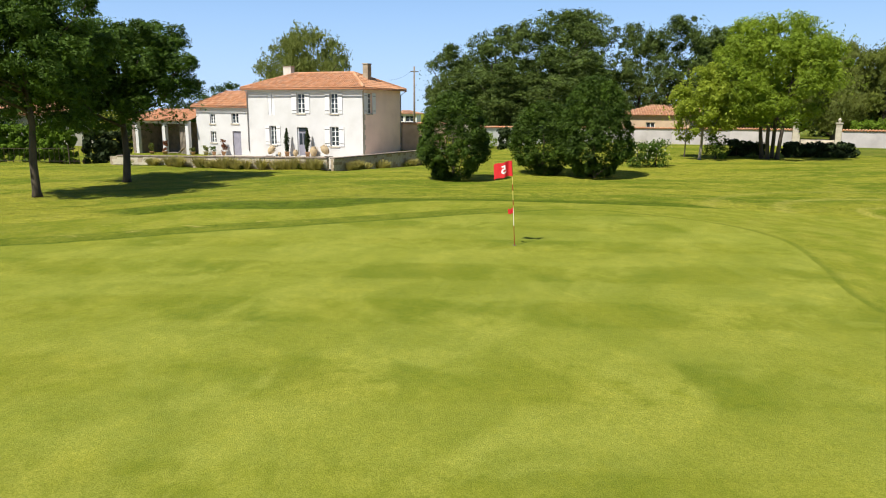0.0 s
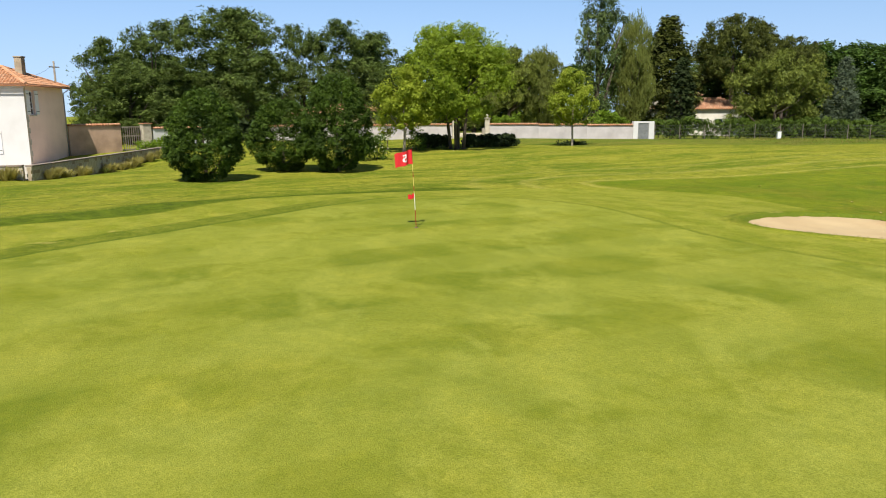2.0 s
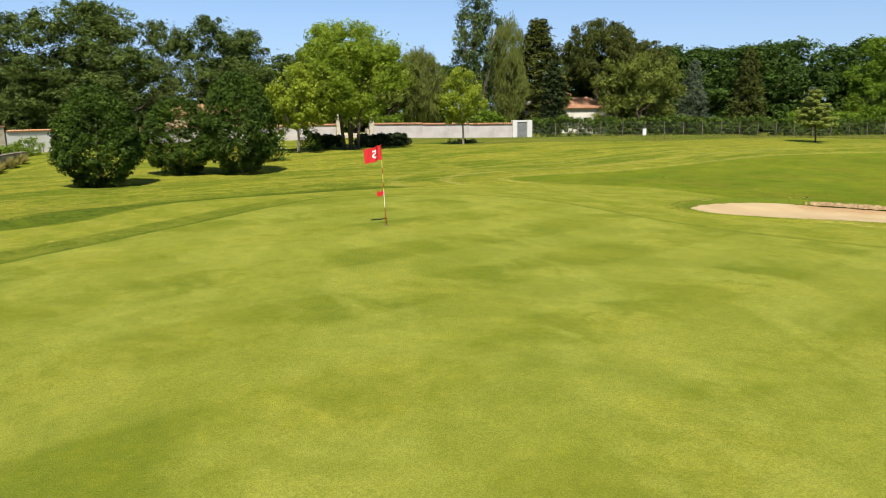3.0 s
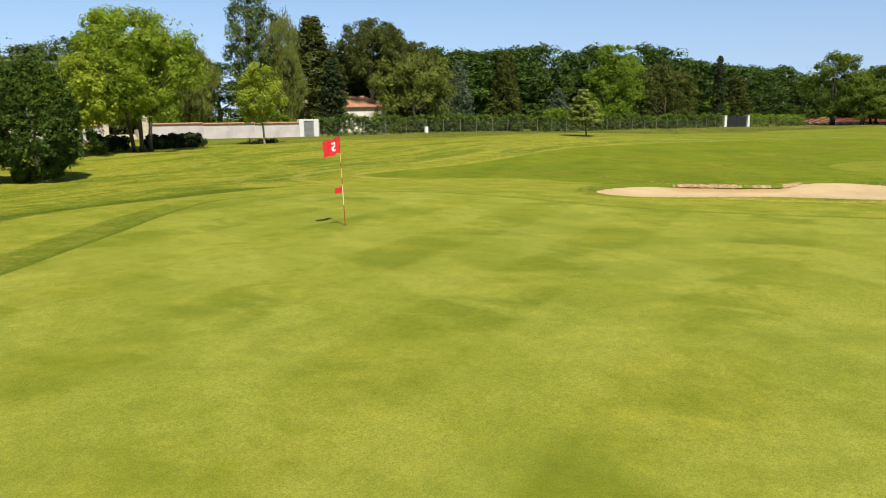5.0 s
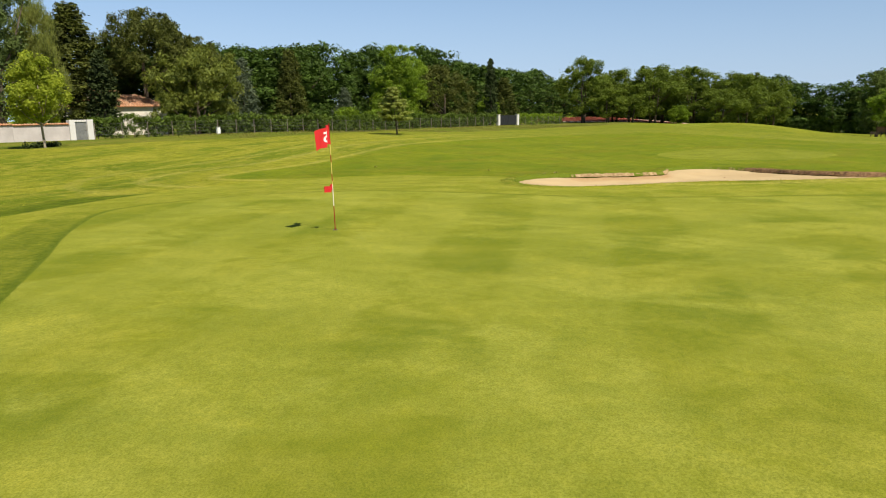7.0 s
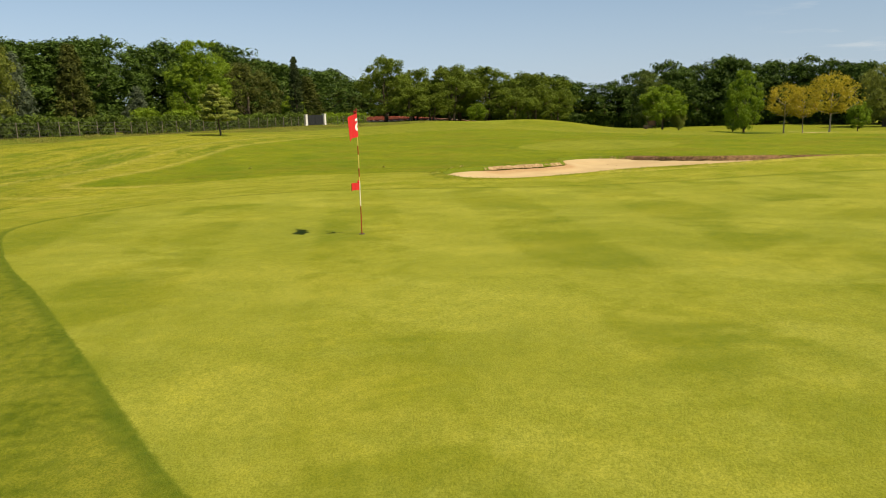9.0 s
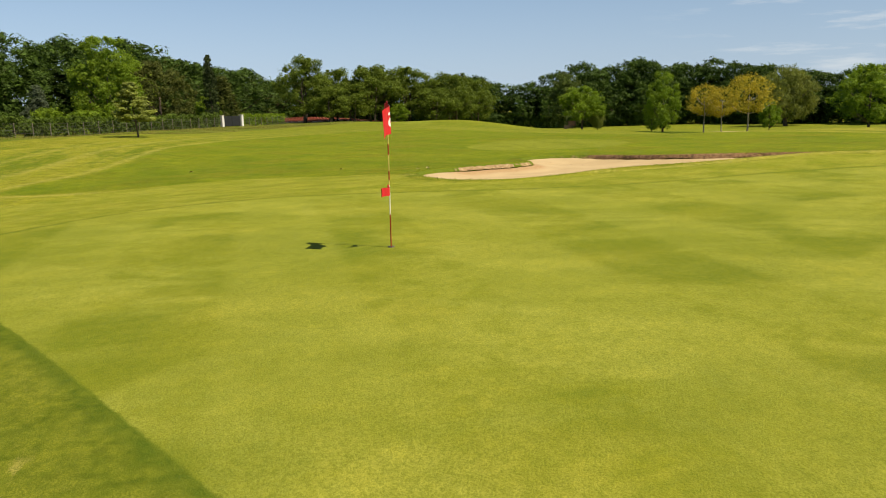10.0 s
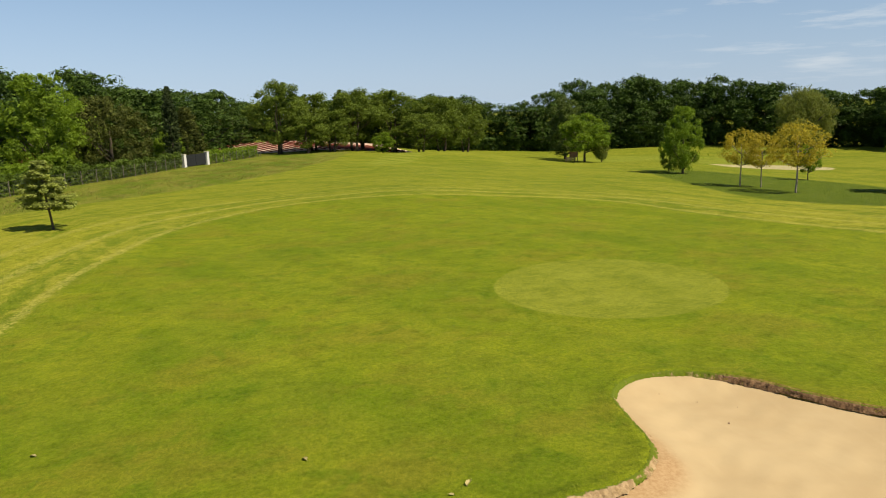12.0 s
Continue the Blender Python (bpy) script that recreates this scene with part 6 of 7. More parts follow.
def build_flagstick():
    f = thing("flagstick", "red and white banded golf flagstick with red number five flag", "flagstick", pose(0, 0, -0.02, 0, -3.05, 0))
    bands = ((0, 0.52, POLE_RED, "red_band"), (0.52, 0.98, POLE_WHITE, "white_band"), (0.98, 1.05, POLE_YELLOW, "yellow_band"), (1.05, 1.2, POLE_RED, "red_band"), (1.2, 1.44, POLE_YELLOW, "yellow_band"),
             (1.44, 1.6, POLE_RED, "red_band"), (1.6, 1.81, POLE_YELLOW, "yellow_band"), (1.81, 2.21, POLE_RED, "red_band"))
    for z0, z1, mat, name in bands:
        part(name, bm_mesh(name, tube(bmesh.new(), [(0, 0, z0), (0, 0, z1)], [0.0095, 0.0095], 12), mat, False), f)
    part("pole_cap", bm_mesh("pole_cap", lathe(bmesh.new(), [(0.012, 2.211), (0.014, 2.225), (0.006, 2.24)], 12), POLE_RED, True), f)
    cloth = part("flag", flag_mesh("flag", 0.50, 1.81, 2.20, 0.09, RED_CLOTH), f, "red nylon flag with a white five")
    part("pennant", flag_mesh("pennant", 0.14, 0.85, 0.98, 0.05, RED_CLOTH, 8, 6), f, "small red pennant")
    # the printed numeral, laid on both faces of the cloth
    text = bpy.data.curves.new("numeral", "FONT")
    text.body, text.size, text.align_x, text.align_y, text.offset = "5", 0.30, "CENTER", "CENTER", 0.008
    holder = new("numeral_source", text)
    bpy.context.view_layer.update()
    flat = bpy.data.meshes.new_from_object(holder.evaluated_get(bpy.context.evaluated_depsgraph_get()))
    bpy.data.objects.remove(holder)
    for face in (1, -1):
        bm = bmesh.new()
        bm.from_mesh(flat)
        bmesh.ops.subdivide_edges(bm, edges=bm.edges, cuts=2, use_grid_fill=True)
        for v in bm.verts:
            u = 0.47 + v.co.x / 0.50
            p = flag_point(u, 2.005 + v.co.y * 0.95, 0.50, 0.09)
            v.co = p + Vector((0, 0.004 * face, 0))
        part("numeral", bm_mesh("numeral", bm, WHITE_CLOTH), cloth, "white numeral five")
    hole = thing("golf_hole", "golf hole with a grey liner sunk in the green", "hole", pose(0.0, 0, -0.016))
    # a flat black disc over the turf stands in for the cup's shaded depth
    bm = bmesh.new()
    bmesh.ops.create_circle(bm, cap_ends=True, radius=0.050, segments=24, matrix=Matrix.Translation((0, 0, 0.005)))
    part("opening", bm_mesh("opening", bm, BLACK), hole)
    bm = bmesh.new()
    rings = [[bm.verts.new((r * math.cos(k * math.tau / 24), r * math.sin(k * math.tau / 24), z)) for k in range(24)] for r, z in ((0.049, 0.002), (0.049, 0.009), (0.056, 0.009), (0.056, 0.002))]
    for a, b in zip(rings, rings[1:]):
        for k in range(24):
            bm.faces.new((a[k], a[(k + 1) % 24], b[(k + 1) % 24], b[k]))
    part("liner", bm_mesh("liner", bm, WOOD_GREY), hole)


build_flagstick()

# ---- hedges, fence, gate ----
LEAF_IVY = leafy("ivy leaves", (0.125, 0.190, 0.024), (0.030, 0.055, 0.009), spray=0.10)

def hedge(name, label, points, height, width, mat, leaf=0.16, density=26, seed=1, bumpy=0.12, category="hedge", z=None):
    """A clipped or loose hedge along points: leaves over a leafy core."""
    rng = np.random.default_rng(seed)
    centres = []
    for (xa, ya), (xb, yb) in zip(points, points[1:]):
        L = math.hypot(xb - xa, yb - ya)
        n = int(L / 0.32)
        ux, uy = (xb - xa) / L, (yb - ya) / L
        for k in range(n):
            for _ in range(max(2, int(height * width * 3.2))):
                f = (k + rng.random()) / n * L
                s = (rng.random() - 0.5) * (width - 0.3)
                x, y = xa + ux * f - uy * s, ya + uy * f + ux * s
                h = height * (1 + bumpy * math.sin(f * 0.9 + seed) * math.sin(f * 0.37)) - 0.15
                g = ground_z(x, y) if z is None else z
                centres.append((x, y, g + 0.08 + (h - 0.1) * rng.random() ** 0.75))
    radii = np.full(len(centres), 0.30)
    top = thing(name, label, category)
    part("foliage", quad_mesh("foliage", leaves(rng, centres, radii, density, leaf), mat), top)
    for k, ((xa, ya), (xb, yb)) in enumerate(zip(points, points[1:])):
        bm = bmesh.new()
        n = max(1, int(math.hypot(xb - xa, yb - ya) / 1.2))
        for j in range(n):
            f = (j + 0.5) / n
            x, y = xa + (xb - xa) * f, ya + (yb - ya) * f
            g = ground_z(x, y) if z is None else z
            tube(bm, [(x, y, g - 0.1), (x + 0.05, y, g + height * 0.45), (x, y + 0.06, g + height * 0.8)], [0.04, 0.03, 0.01], 5)
        tagged(part("stems", bm_mesh("stems", bm, BARK), top), kind="stuff")
    return top


FENCE = [(50.9, 41.2), (62.6, 34.0), (80, 24.2), (99.5, 14.4), (117.4, 7.0)]
hedge("fence_hedge", "long ivy-green hedge behind a wire fence", [(x + 0.25, y + 0.55) for x, y in FENCE], 2.25, 0.9, LEAF_IVY, 0.20, 26, 4)
hedge("fence_hedge", "clipped green hedge beside the gate", [(124.0, 4.0), (140.5, -4.2)], 2.2, 1.0, LEAF_BRIGHT, 0.2, 16, 6, 0.03)


def wire_fence(points, height=1.5, gap=2.6):
    f = thing("wire_fence", "galvanised wire mesh fence on slim concrete posts", "fence")
    post = box_mesh("post", -0.028, 0.028, -0.028, 0.028, -0.3, height + 0.1, WOOD_GREY, 0.006)
    places = []
    for (xa, ya), (xb, yb) in zip(points, points[1:]):
        n = max(1, round(math.hypot(xb - xa, yb - ya) / gap))
        places += [(xa + (xb - xa) * k / n, ya + (yb - ya) * k / n) for k in range(n)]
    places.append(points[-1])
    for x, y in places:
        part("post", post, f, at=pose(x, y, ground_z(x, y), 0, 0, -27))
    for h in (0.1, 0.45, 0.8, 1.15, 1.5):
        bm = tube(bmesh.new(), [(x, y - 0.06, ground_z(x, y) + h * height / 1.5) for x, y in places], [0.010] * len(places), 4)
        part("wire", bm_mesh("wire", bm, GALV), f)
    bm = bmesh.new()   # mesh of crossing wires
    for (xa, ya), (xb, yb) in zip(places, places[1:]):
        za, zb = ground_z(xa, ya), ground_z(xb, yb)
        for k in range(9):
            f0 = k / 9
            for g0, g1 in ((0.08, height), (height, 0.08)):
                p = Vector((xa + (xb - xa) * f0, ya + (yb - ya) * f0 - 0.06, za + (zb - za) * f0 + g0))
                f1 = min(1.0, f0 + 0.3)
                q = Vector((xa + (xb - xa) * f1, ya + (yb - ya) * f1 - 0.06, za + (zb - za) * f1 + g1))
                tube(bm, [p, q], [0.004, 0.004], 3, False)
    tagged(part("wire_mesh", bm_mesh("wire_mesh", bm, GALV), f), kind="stuff")


wire_fence(FENCE)
wire_fence([(123.2, 3.6), (141, -5.0)])


def driveway_gate():
    a, b = Vector((118.0, 6.9, 0)), Vector((122.6, 4.0, 0))
    d = b - a
    z = ground_z(120.3, 5.4)
    g = thing("driveway_gate", "closed anthracite panel gate between two white pillars", "gate", pose(a.x, a.y, z, 0, 0, math.degrees(math.atan2(d.y, d.x))))
    L = d.length
    for x in (-0.2, L + 0.2):
        p = part("pillar", box_mesh("pillar", x - 0.28, x + 0.28, -0.28, 0.28, -0.4, 1.95, RENDER_WHITE, 0.02), g, "white rendered pillar")
        part("pillar_cap", box_mesh("pillar_cap", x - 0.33, x + 0.33, -0.33, 0.33, 1.952, 2.02, STONE_PALE, 0.015), p)
    for x0, x1 in ((0.1, L / 2 - 0.02), (L / 2 + 0.02, L - 0.1)):
        leaf = part("gate_leaf", box_mesh("gate_leaf", x0, x1, -0.02, 0.02, 0.08, 1.82, ANTHRACITE, 0.006), g)
        for k in range(8):
            part("slat", box_mesh("slat", x0 + 0.05, x1 - 0.05, -0.034, -0.022, 0.14 + k * 0.205, 0.325 + k * 0.205, ANTHRACITE, 0.004), leaf)


driveway_gate()

# dark clipped hedges under the lime trees, shrubs on the lawn
hedge("box_hedge", "low dark clipped box hedge beneath the lime tree", [(22.8, 35.4), (27.6, 34.8)], 1.15, 1.4, LEAF_CYPRESS, 0.12, 80, 8, 0.05)
hedge("box_hedge", "low dark clipped box hedge beneath the lime tree", [(18.9, 36.2), (21.3, 35.8)], 1.2, 1.4, LEAF_CYPRESS, 0.12, 80, 9, 0.05)
hedge("round_shrub", "dark round shrub at the foot of the tree", [(16.3, 33.4), (17.6, 33.2)], 1.9, 1.5, LEAF_DARK, 0.10, 40, 10, 0.1, "shrub")
laurel = hedge("flowering_shrub", "dark green shrub dotted with cream flowers", [(9.6, 28.6), (12.0, 28.4)], 1.75, 2.2, LEAF_DARK, 0.11, 34, 11, 0.2, "shrub")
rng = np.random.default_rng(12)
spots = np.stack([rng.uniform(9.2, 12.4, 90), rng.uniform(27.2, 29.6, 90), rng.uniform(0.5, 1.75, 90) + ground_z(10.8, 28.5)], 1)
tagged(part("flowers", quad_mesh("flowers", leaves(rng, spots, np.full(90, 0.06), 4, 0.045), LEAF_FLOWER), laurel), kind="stuff")
hedge("yard_hedge", "dark green clipped yew hedge by the yard", [(-31.3, 38.6), (-28.6, 40.6)], 2.9, 1.4, LEAF_CYPRESS, 0.16, 34, 14, 0.02)
hedge("yard_hedge", "bright green clipped hedge behind a rail fence", [(-38.0, 36.6), (-31.7, 38.0)], 3.0, 1.4, LEAF_HEDGE, 0.11, 85, 15, 0.03)
hedge("garden_shrub", "loose light green shrubs by the courtyard wall", [(-1.6, 51.2), (2.2, 53.2)], 1.5, 1.6, LEAF_BRIGHT, 0.13, 26, 23, 0.3, "shrub", -0.6)
hedge("dark_hedge", "dark hedge behind the hornbeams", [(2.5, 49.5), (9.5, 50.5)], 2.0, 1.4, LEAF_CYPRESS, 0.18, 22, 16, 0.1)
hedge("garden_shrub", "loose green shrub behind the garden wall", [(36.5, 51.8), (39.0, 50.7)], 2.6, 2.0, LEAF_BRIGHT, 0.18, 22, 17, 0.2, "shrub")
hedge("garden_shrub", "rust coloured shrub behind the fence hedge", [(97.0, 23.0), (99.5, 22.0)], 3.2, 2.2, LEAF_RUST, 0.22, 12, 18, 0.2, "shrub")
hedge("garden_shrub", "loose green shrubs behind the fence hedge", [(84, 26.5), (97, 19.5)], 3.0, 2.0, LEAF_BRIGHT, 0.25, 9, 19, 0.3, "shrub")
hedge("garden_shrub", "loose green shrub under the yellow tree", [(46.5, 46.5), (50, 45.0)], 3.0, 2.0, LEAF_BRIGHT, 0.2, 16, 20, 0.2, "shrub")
hedge("tree_border", "low dark plants at the foot of the yellow tree", [(30.2, 31.9), (32.6, 31.4)], 0.4, 0.9, LEAF_CYPRESS, 0.09, 40, 21, 0.2, "plants")


def rail_fence(points, height=1.2):
    f = thing("rail_fence", "dark iron picket fence on the lawn", "fence")
    for (xa, ya), (xb, yb) in zip(points, points[1:]):
        n = max(1, round(math.hypot(xb - xa, yb - ya) / 0.35))
        for k in range(n + 1):
            x, y = xa + (xb - xa) * k / n, ya + (yb - ya) * k / n
            big = k % 7 == 0
            part("post" if big else "picket", bm_mesh("post", tube(bmesh.new(), [(x, y, ground_z(x, y) - 0.2), (x, y, ground_z(x, y) + height + (0.15 if big else 0))], [0.05 if big else 0.014] * 2, 6), DARK_WOOD), f)
        for h in (0.15, height - 0.1):
            part("rail", bm_mesh("rail", tube(bmesh.new(), [(xa, ya, ground_z(xa, ya) + h), (xb, yb, ground_z(xb, yb) + h)], [0.02, 0.02], 5), DARK_WOOD), f)


rail_fence([(-36.5, 36.0), (-30.6, 37.2)])

# dry grass tufts in front of the low wall
tuft_rng = np.random.default_rng(22)


def tuft_mesh(seed, mat, blades=110, h=0.48, spread=0.30):
    r = np.random.default_rng(seed)
    a = r.random(blades) * math.tau
    rad = spread * np.sqrt(r.random(blades)) * 0.4
    foot = np.stack([rad * np.cos(a), rad * np.sin(a), np.zeros(blades)], 1)
    tip = foot + np.stack([np.cos(a) * spread * r.uniform(0.3, 1.3, blades), np.sin(a) * spread * r.uniform(0.3, 1.3, blades), h * r.uniform(0.5, 1.1, blades)], 1)
    mid = (foot + tip) / 2 + [0, 0, h * 0.12]
    w = np.stack([-np.sin(a), np.cos(a), np.zeros(blades)], 1) * 0.018
    return quad_mesh("leafage", np.stack([foot, mid - w, tip, mid + w], 1), mat)


tuft_a, tuft_b = tuft_mesh(1, LEAF_LAVENDER, 230, 0.72, 0.38), tuft_mesh(2, LEAF_OLIVE, 130, 0.42, 0.28)
along = [(s, 0) for s in (0.5, 0.85, 1.5, 1.8, 2.25, 2.7, 3.2, 3.6, 4.9, 6.0, 6.4, 6.8, 7.3, 7.7, 8.2, 8.6, 9.1, 9.6, 10.0, 11.6, 12.0, 12.5, 13.9, 14.2, 16.0)]
along += [(s, 1) for s in (1.4, 1.8, 2.3, 2.8, 5.2, 5.6, 8.6, 9.1, 9.5, 11.4, 11.8, 13.0, 13.5, 14.0, 14.4, 16.6, 17.2, 19.0, 19.4)]
for k, (s, side) in enumerate(along):
    off = tuft_rng.uniform(0.4, 0.75)
    if side:
        x, y = -9.85 + 0.465 * s + 0.885 * off, 29.6 + 0.885 * s - 0.465 * off
    else:
        x, y = -10.1 - 0.950 * s - 0.3 * off, 29.5 + 0.311 * s - off
    low = k % 7 == 3
    t = thing("grass_tuft", "low grey green herb clump by the wall" if low else "dry straw coloured ornamental grass tuft by the wall", "plant", group="tufts along the low wall")
    wide = tuft_rng.uniform(0.9, 1.5)
    t.matrix_basis = Matrix.LocRotScale((x, y, ground_z(x, y) - 0.02), Euler((0, 0, tuft_rng.uniform(0, 6))), (wide, wide, tuft_rng.uniform(0.75, 1.25)))
    part("leafage", tuft_b if low else tuft_a, t)

# ---- pots and topiary by the front door ----
HOUSE = pose(-9.9, 46.2, -0.59, 0, 0, -22)


def by_house(x, y, lift=0.0):
    """A place on the gravel, in the house's own directions."""
    p = HOUSE @ Vector((x, y, 0))
    return HOUSE @ pose(x, y, terrace_z(p.x, p.y) + 0.59 + lift)


def topiary(x, y):
    m = by_house(x, y)
    t = thing("potted_cypress", "slim clipped cypress in a clay pot by the door", "potted plant", m, "cypresses by the front door")
    part("pot", bm_mesh("pot", lathe(bmesh.new(), [(0.16, 0), (0.22, 0.36), (0.25, 0.38), (0.25, 0.44), (0.21, 0.44), (0.20, 0.36)], 16), TERRACOTTA, True), t)
    r = np.random.default_rng(int(x * 10) % 97 + 3)
    z = np.linspace(0.45, 2.55, 46)
    rad = 0.24 * np.sin(np.clip((z - 0.30) / 2.1, 0, 1) * math.pi) ** 0.6
    a = r.random(46) * math.tau
    c = np.stack([rad * 0.5 * np.cos(a), rad * 0.5 * np.sin(a), z], 1)
    part("foliage", quad_mesh("foliage", leaves(r, c, np.maximum(0.08, rad * 0.75), 60, 0.05), LEAF_CYPRESS), t)
    part("stem", bm_mesh("stem", tube(bmesh.new(), [(0, 0, 0.3), (0, 0, 2.0)], [0.025, 0.01], 6), BARK), t)


topiary(-7.75, -0.6)
topiary(-5.5, -0.6)


def urn(x, y, tilt, size=1.0):
    m = by_house(x, y, 0.26 * size * (1 if tilt else 0)) @ pose(0, 0, 0, 0, tilt, 25) @ Matrix.Diagonal((size, size, size, 1))
    t = thing("clay_jar", "buff clay jar tipped over on a wire stand on the gravel" if tilt else "buff clay jar standing on the gravel by the wall", "jar", m)
    part("body", bm_mesh("body", lathe(bmesh.new(), [(0.12, 0), (0.24, 0.15), (0.32, 0.38), (0.30, 0.58), (0.19, 0.74), (0.22, 0.82), (0.18, 0.82), (0.14, 0.72)], 18), URN_CLAY, True), t)
    part("handle", bm_mesh("handle", tube(bmesh.new(), [(0.2, 0, 0.76), (0.33, 0, 0.74), (0.34, 0, 0.6), (0.29, 0, 0.54)], [0.022] * 4, 6), URN_CLAY, True), t)
    if tilt:
        back = pose(0, 0, 0, 0, -tilt, 0)
        part("stand", bm_mesh("stand", box(bmesh.new(), -0.3, 0.35, -0.2, 0.2, -0.26, -0.2, 0.02), DARK_WOOD), t, at=back)


urn(-9.7, -0.8, 38, 1.0)
urn(-3.1, -0.9, -38, 1.1)
urn(-6.9, -0.5, 0, 0.75)
urn(-4.95, -0.45, 0, 1.1)
urn(-8.4, -0.9, 0, 0.5)


def pot_plant(x, y, h, mat, pot=TERRACOTTA, s=1.0):
    m = by_house(x, y)
    t = thing("potted_plant", "leafy plant in a clay pot against the wing", "potted plant", m)
    part("pot", bm_mesh("pot", lathe(bmesh.new(), [(0.14 * s, 0), (0.2 * s, 0.3 * s), (0.23 * s, 0.32 * s), (0.23 * s, 0.37 * s), (0.19 * s, 0.37 * s)], 14), pot, True), t)
    r = np.random.default_rng(int(abs(x) * 31))
    c = np.stack([r.normal(0, 0.12, 16), r.normal(0, 0.12, 16), r.uniform(0.4 * s, h, 16)], 1)
    part("foliage", quad_mesh("foliage", leaves(r, c, np.full(16, 0.15), 34, 0.06), mat), t)


pot_plant(-15.5, -0.2, 1.5, LEAF_RUST)
pot_plant(-16.6, -0.3, 0.8, LEAF_DARK)
pot_plant(-17.6, -0.3, 0.9, LEAF_OLIVE, STONE_PALE, 1.2)
pot_plant(-18.7, -0.9, 0.7, LEAF_OLIVE)
pot_plant(-22.0, -1.2, 1.4, LEAF_RUST, s=1.2)
pot_plant(-23.9, -1.0, 1.2, LEAF_OLIVE)
chair = thing("deck_chair", "folding grey garden lounger on the terrace", "chair", by_house(-20.2, -1.6) @ pose(0, 0, 0, 0, 0, 20))
part("seat", box_mesh("seat", -0.75, 0.35, -0.3, 0.3, 0.28, 0.34, WOOD_GREY, 0.01), chair)
part("backrest", box_mesh("backrest", 0, 0.75, -0.3, 0.3, 0, 0.05, WOOD_GREY, 0.01), chair, at=pose(0.33, 0, 0.3, 0, -40, 0))
for x in (-0.65, 0.25):
    for y in (-0.26, 0.26):
        part("leg", bm_mesh("leg", tube(bmesh.new(), [(x, y, 0), (x, y, 0.28)], [0.02, 0.02], 6), WOOD_GREY), chair)

# ---- telegraph pole ----
p = thing("telegraph_pole", "wooden telegraph pole with a cross arm and cable", "pole", pose(-7.0, 76, ground_z(-7, 76), 0, 0, 30))
part("mast", bm_mesh("mast", tube(bmesh.new(), [(0, 0, -0.5), (0, 0, 8.6)], [0.15, 0.10], 10), WOOD_GREY, True), p)
part("cross_arm", box_mesh("cross_arm", -0.6, 0.6, -0.05, 0.05, 7.9, 8.02, WOOD_GREY, 0.01), p)
for x in (-0.5, 0.5):
    part("insulator", bm_mesh("insulator", lathe(bmesh.new(), [(0.03, 8.022), (0.05, 8.08), (0.03, 8.16)], 10), WHITE_PAINT, True), p)
part("cable", bm_mesh("cable", tube(bmesh.new(), [(-0.5 - 4.2 * s, -0.5 - 2.0 * s, 8.1 - 1.4 * s - 1.2 * s * (1 - s)) for s in (0, 0.25, 0.5, 0.75, 1)], [0.012] * 5, 4), BLACK), p)


# ---- far houses ----
def cottage(name, label, x, y, turn, L, D, H, R, mat, windows, z=None):
    c = thing(name, label, "house", pose(x, y, ground_z(x, y) if z is None else z, 0, 0, turn))
    part("wall", wall_with_openings("wall", -L / 2, L / 2, -0.4, H, 0.3, windows, mat), c)
    for w in windows:
        casement(c, *w, rows=2)
    part("wall", box_mesh("wall", -L / 2, -L / 2 + 0.3, 0.302, D, -0.4, H, mat, 0), c)
    part("wall", box_mesh("wall", L / 2 - 0.3, L / 2, 0.302, D, -0.4, H, mat, 0), c)
    part("wall", box_mesh("wall", -L / 2 + 0.3, L / 2 - 0.3, D - 0.3, D, -0.4, H, mat, 0), c)
    e = 0.4
    q = ((-L / 2 - e, -e, H + 0.01), (L / 2 + e, -e, H + 0.01), (L / 2 + e, D + e, H + 0.01), (-L / 2 - e, D + e, H + 0.01))
    ra, rb = (-L / 2 + D / 2, D / 2, R), (L / 2 - D / 2, D / 2, R)
    bm = bmesh.new()
    v = [bm.verts.new(k) for k in (*q, ra, rb)]
    for f in ((0, 1, 5, 4), (1, 2, 5), (2, 3, 4, 5), (3, 0, 4), (3, 2, 1, 0)):
        bm.faces.new([v[i] for i in f])
    roof = part("roof", bm_mesh("roof", bm, TILE), c, "terracotta tiled roof")
    for k, quad in enumerate(((q[0], q[1], rb, ra), (q[3], q[0], ra, ra), (q[1], q[2], rb, rb))):
        tagged(part("roof_tiles", tiled_slope(quad, 0.3, 0.5, 60 + k, TILES_OLD), roof), kind="stuff")
    return c


cottage("villa", "cream villa with terracotta roof half hidden by trees", 64.8, 47.8, -48, 11.5, 6.5, 3.3, 4.8, RENDER_CREAM, [(-3.2, -2.2, 0.9, 2.1), (-0.3, 0.7, 0.9, 2.1), (2.2, 3.2, 0.9, 2.1)])
cottage("villa", "upper cream storey of the villa with terracotta roof", 64.0, 51.5, -48, 7.0, 6.0, 5.0, 6.6, RENDER_CREAM, [(-1.2, -0.2, 3.3, 4.4)])
cottage("neighbour_house", "low house with terracotta roof behind the garden wall", 23.5, 66, -20, 12, 7, 2.8, 4.0, RENDER_WARM, [(-3, -2, 0.9, 2.0), (2, 3, 0.9, 2.0)])
cottage("neighbour_house", "low tiled outbuilding with white windows behind the courtyard wall", -10.9, 112, -8, 4.6, 4, 2.6, 3.2, WHITE_PAINT, [(-1.8, -0.2, 1.2, 2.3), (0.2, 1.8, 1.2, 2.3)])
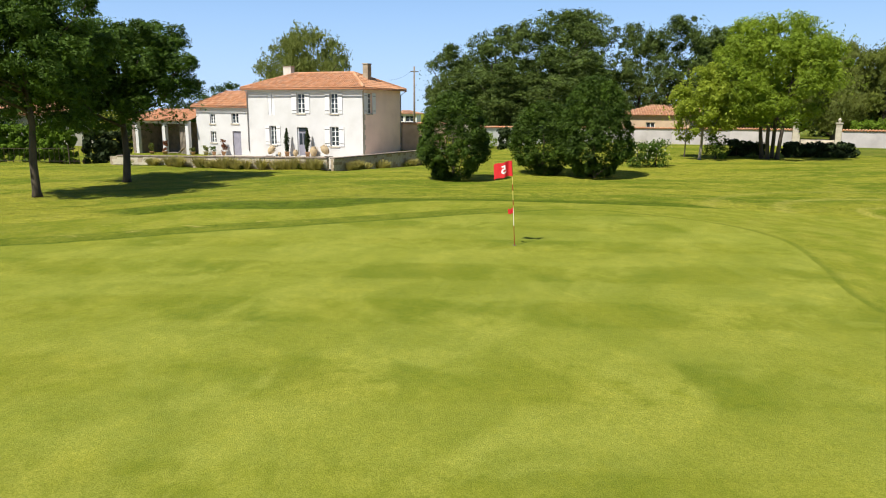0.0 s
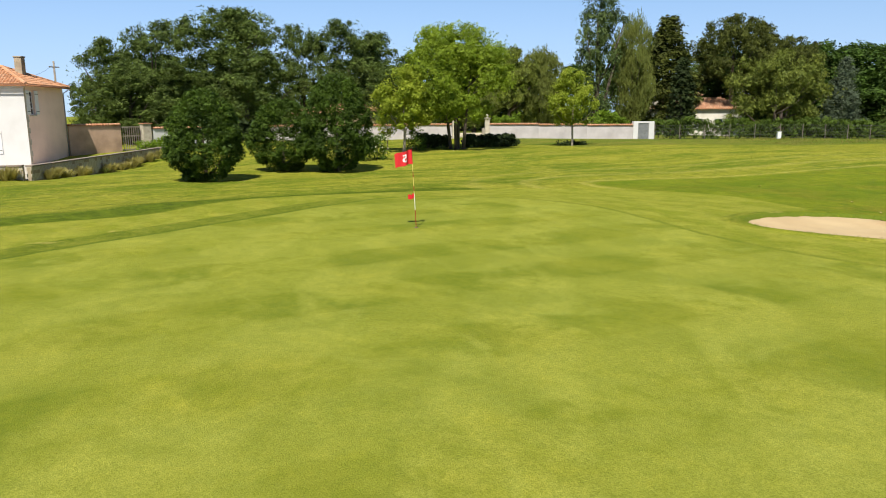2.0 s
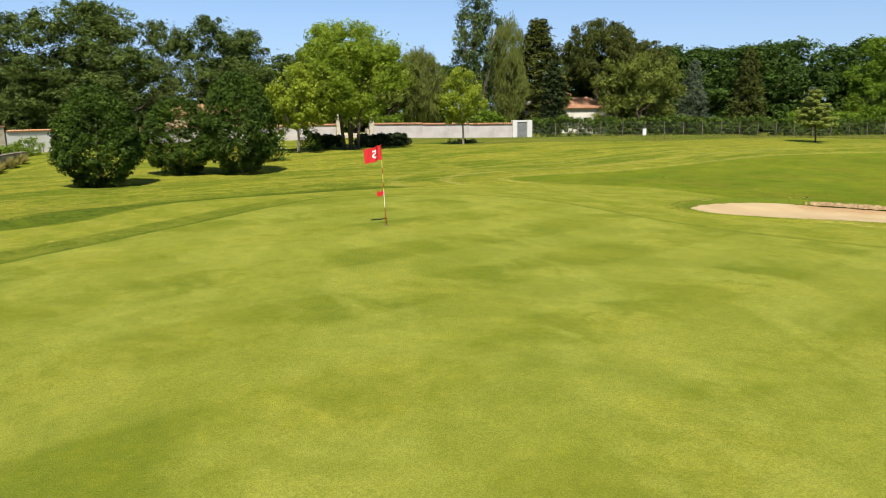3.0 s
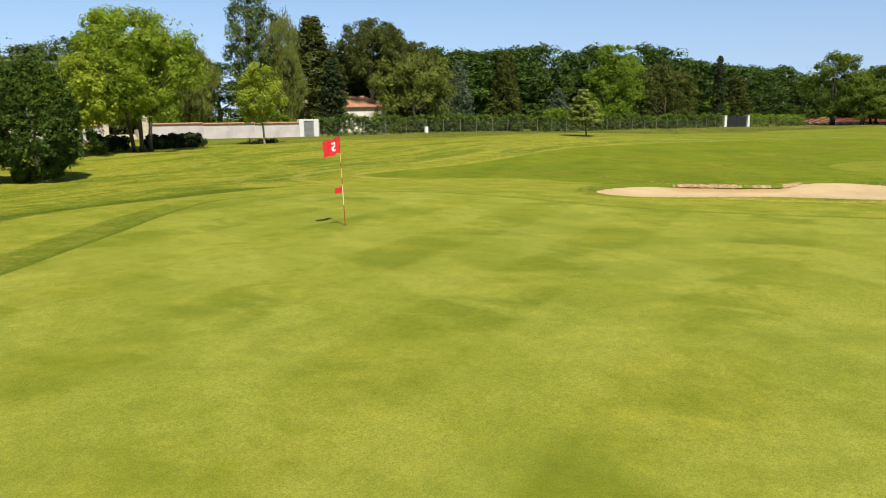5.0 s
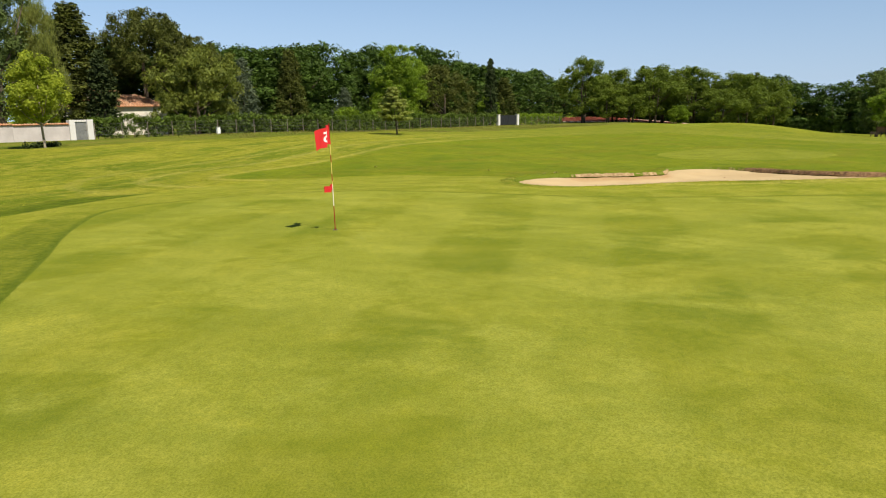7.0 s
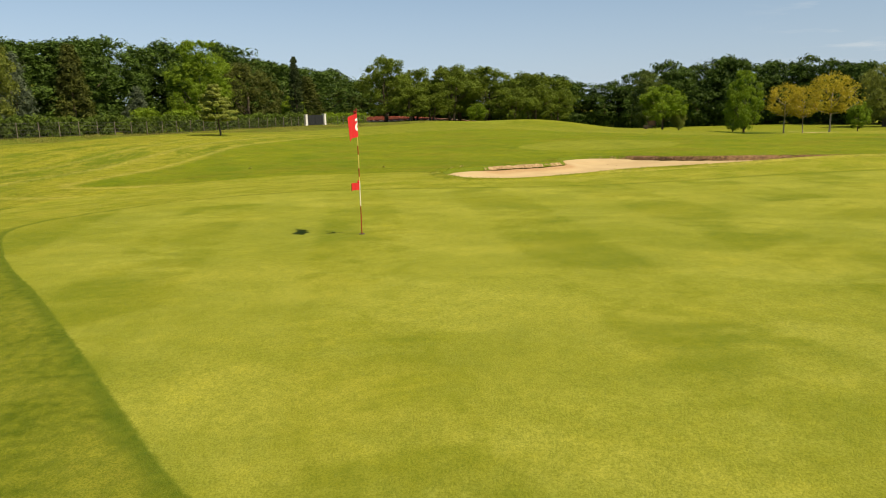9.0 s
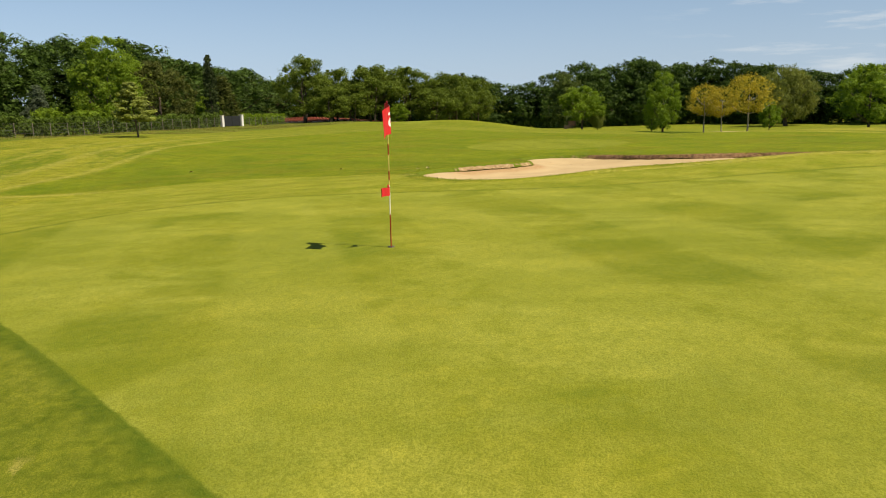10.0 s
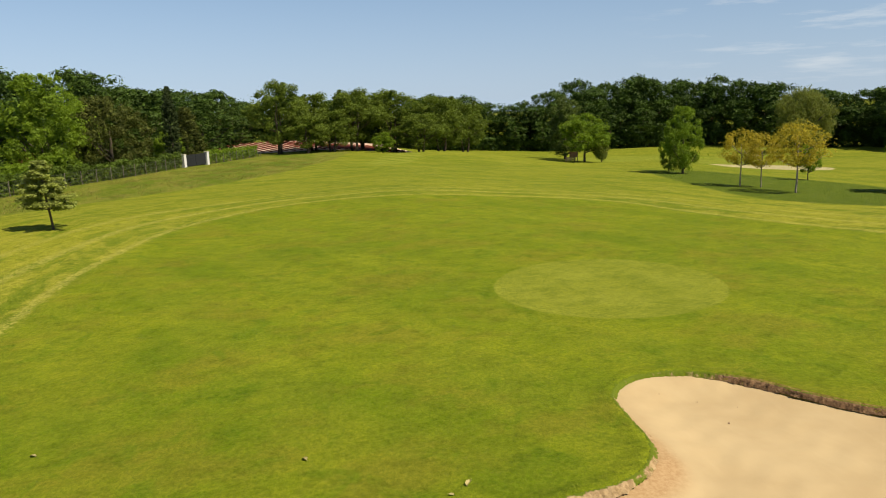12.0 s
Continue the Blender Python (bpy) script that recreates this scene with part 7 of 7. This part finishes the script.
cottage("neighbour_house", "distant house with terracotta roof behind the trees", -47, 58, 30, 12, 8, 3.2, 5.2, RENDER_CREAM, [(-3, -2, 0.9, 2.0), (2, 3, 0.9, 2.0)])
w = thing("white_post", "small white utility cabinet by the fence", "cabinet", pose(61.9, 33.6, ground_z(61.9, 33.6), 0, 0, -28))
part("body", box_mesh("body", -0.2, 0.2, -0.14, 0.14, -0.2, 0.75, WHITE_PAINT, 0.02), w)
part("lid", box_mesh("lid", -0.23, 0.23, -0.17, 0.17, 0.752, 0.80, CONCRETE, 0.01), w)
w = thing("water_tap_post", "small white post by the low wall", "post", pose(3.45, 47.5, ground_z(3.45, 47.5), 0, 0, 0))
part("body", box_mesh("body", -0.12, 0.12, -0.12, 0.12, -0.2, 0.9, WHITE_PAINT, 0.02), w)
part("lid", box_mesh("lid", -0.15, 0.15, -0.15, 0.15, 0.902, 0.95, CONCRETE, 0.01), w)

# ---- bench under the far tree ----
b = thing("park_bench", "dark wooden bench beside a sign board on the fairway", "bench", pose(119.5, -57.4, ground_z(119.5, -57.4), 0, 0, 75))
for k in range(3):
    part("seat_slat", box_mesh("seat_slat", -0.9, 0.9, -0.25 + k * 0.17, -0.10 + k * 0.17, 0.42, 0.46, DARK_WOOD, 0.006), b)
for k in range(3):
    part("back_slat", box_mesh("back_slat", -0.9, 0.9, 0.24, 0.28, 0.56 + k * 0.16, 0.68 + k * 0.16, DARK_WOOD, 0.006), b)
for x in (-0.75, 0.75):
    part("leg", box_mesh("leg", x - 0.04, x + 0.04, -0.22, -0.14, 0, 0.42, DARK_WOOD, 0.006), b)
    part("leg", box_mesh("leg", x - 0.04, x + 0.04, 0.16, 0.24, 0, 1.05, DARK_WOOD, 0.006), b)
s = thing("sign_board", "brown wooden tee sign board on two posts", "sign", pose(120.6, -58.6, ground_z(120.6, -58.6), 0, 0, 75))
part("board", box_mesh("board", -0.75, 0.75, -0.03, 0.03, 0.9, 1.9, speckled("brown varnished board", (0.20, 0.10, 0.05), (0.14, 0.07, 0.04), 3, 30, 0.6, 0.1), 0.015), s)
for x in (-0.65, 0.65):
    part("post", box_mesh("post", x - 0.05, x + 0.05, 0.035, 0.13, -0.3, 1.95, DARK_WOOD, 0.008), s)

# ---- vine rows on bare soil beyond the trees ----
fx = thing("vineyard_soil", "bare reddish soil of a field beyond the trees", "field", kind="structure")
bm = bmesh.new()
nx, ny = 14, 14
grid = [[bm.verts.new((150 + 40 * i / nx + 4 * j / ny, 4 - 42 * j / ny, ground_z(150 + 40 * i / nx + 4 * j / ny, 4 - 42 * j / ny) + 0.06 + 0.012 * (40 * i / nx))) for j in range(ny + 1)] for i in range(nx + 1)]
for i in range(nx):
    for j in range(ny):
        bm.faces.new((grid[i][j], grid[i + 1][j], grid[i + 1][j + 1], grid[i][j + 1]))
part("soil", bm_mesh("soil", bm, SOIL, True), fx)
row_bm = bmesh.new()
ridge = [[row_bm.verts.new((k * 1.2, side * 0.09, 0.012 * 1.2 * k + lift + (0.06 * math.sin(k * 2.3) if lift else 0))) for side, lift in ((-1, 0.0), (-1, 0.26), (1, 0.26), (1, 0.0))] for k in range(31)]
for a, b in zip(ridge, ridge[1:]):
    for q in range(3):
        row_bm.faces.new((a[q], a[q + 1], b[q + 1], b[q]))
row_mesh = bm_mesh("foliage", row_bm, VINE_RED)
for k in range(26):
    y = 3.2 - 1.55 * k
    v = thing("vine_row", "row of low rust red vine guards on bare soil", "vines", pose(151.5 + 0.09 * (3.2 - y), y, ground_z(152, y) + 0.05, 0, 0, 9), "vine rows")
    part("foliage", row_mesh, v)


# ---- undergrowth at the foot of the far wood ----
hedge("wood_undergrowth", "dark tangled undergrowth at the foot of the wood", [(176, -44), (160, -110), (126, -131), (60, -121), (24, -109)], 3.6, 1.0, LEAF_WOOD, 0.55, 4, 51, 0.3, "undergrowth")
hedge("wood_undergrowth", "dark tangled undergrowth at the foot of the wood", [(202, -8), (198, -58)], 3.4, 1.0, LEAF_WOOD, 0.55, 4, 52, 0.3, "undergrowth")
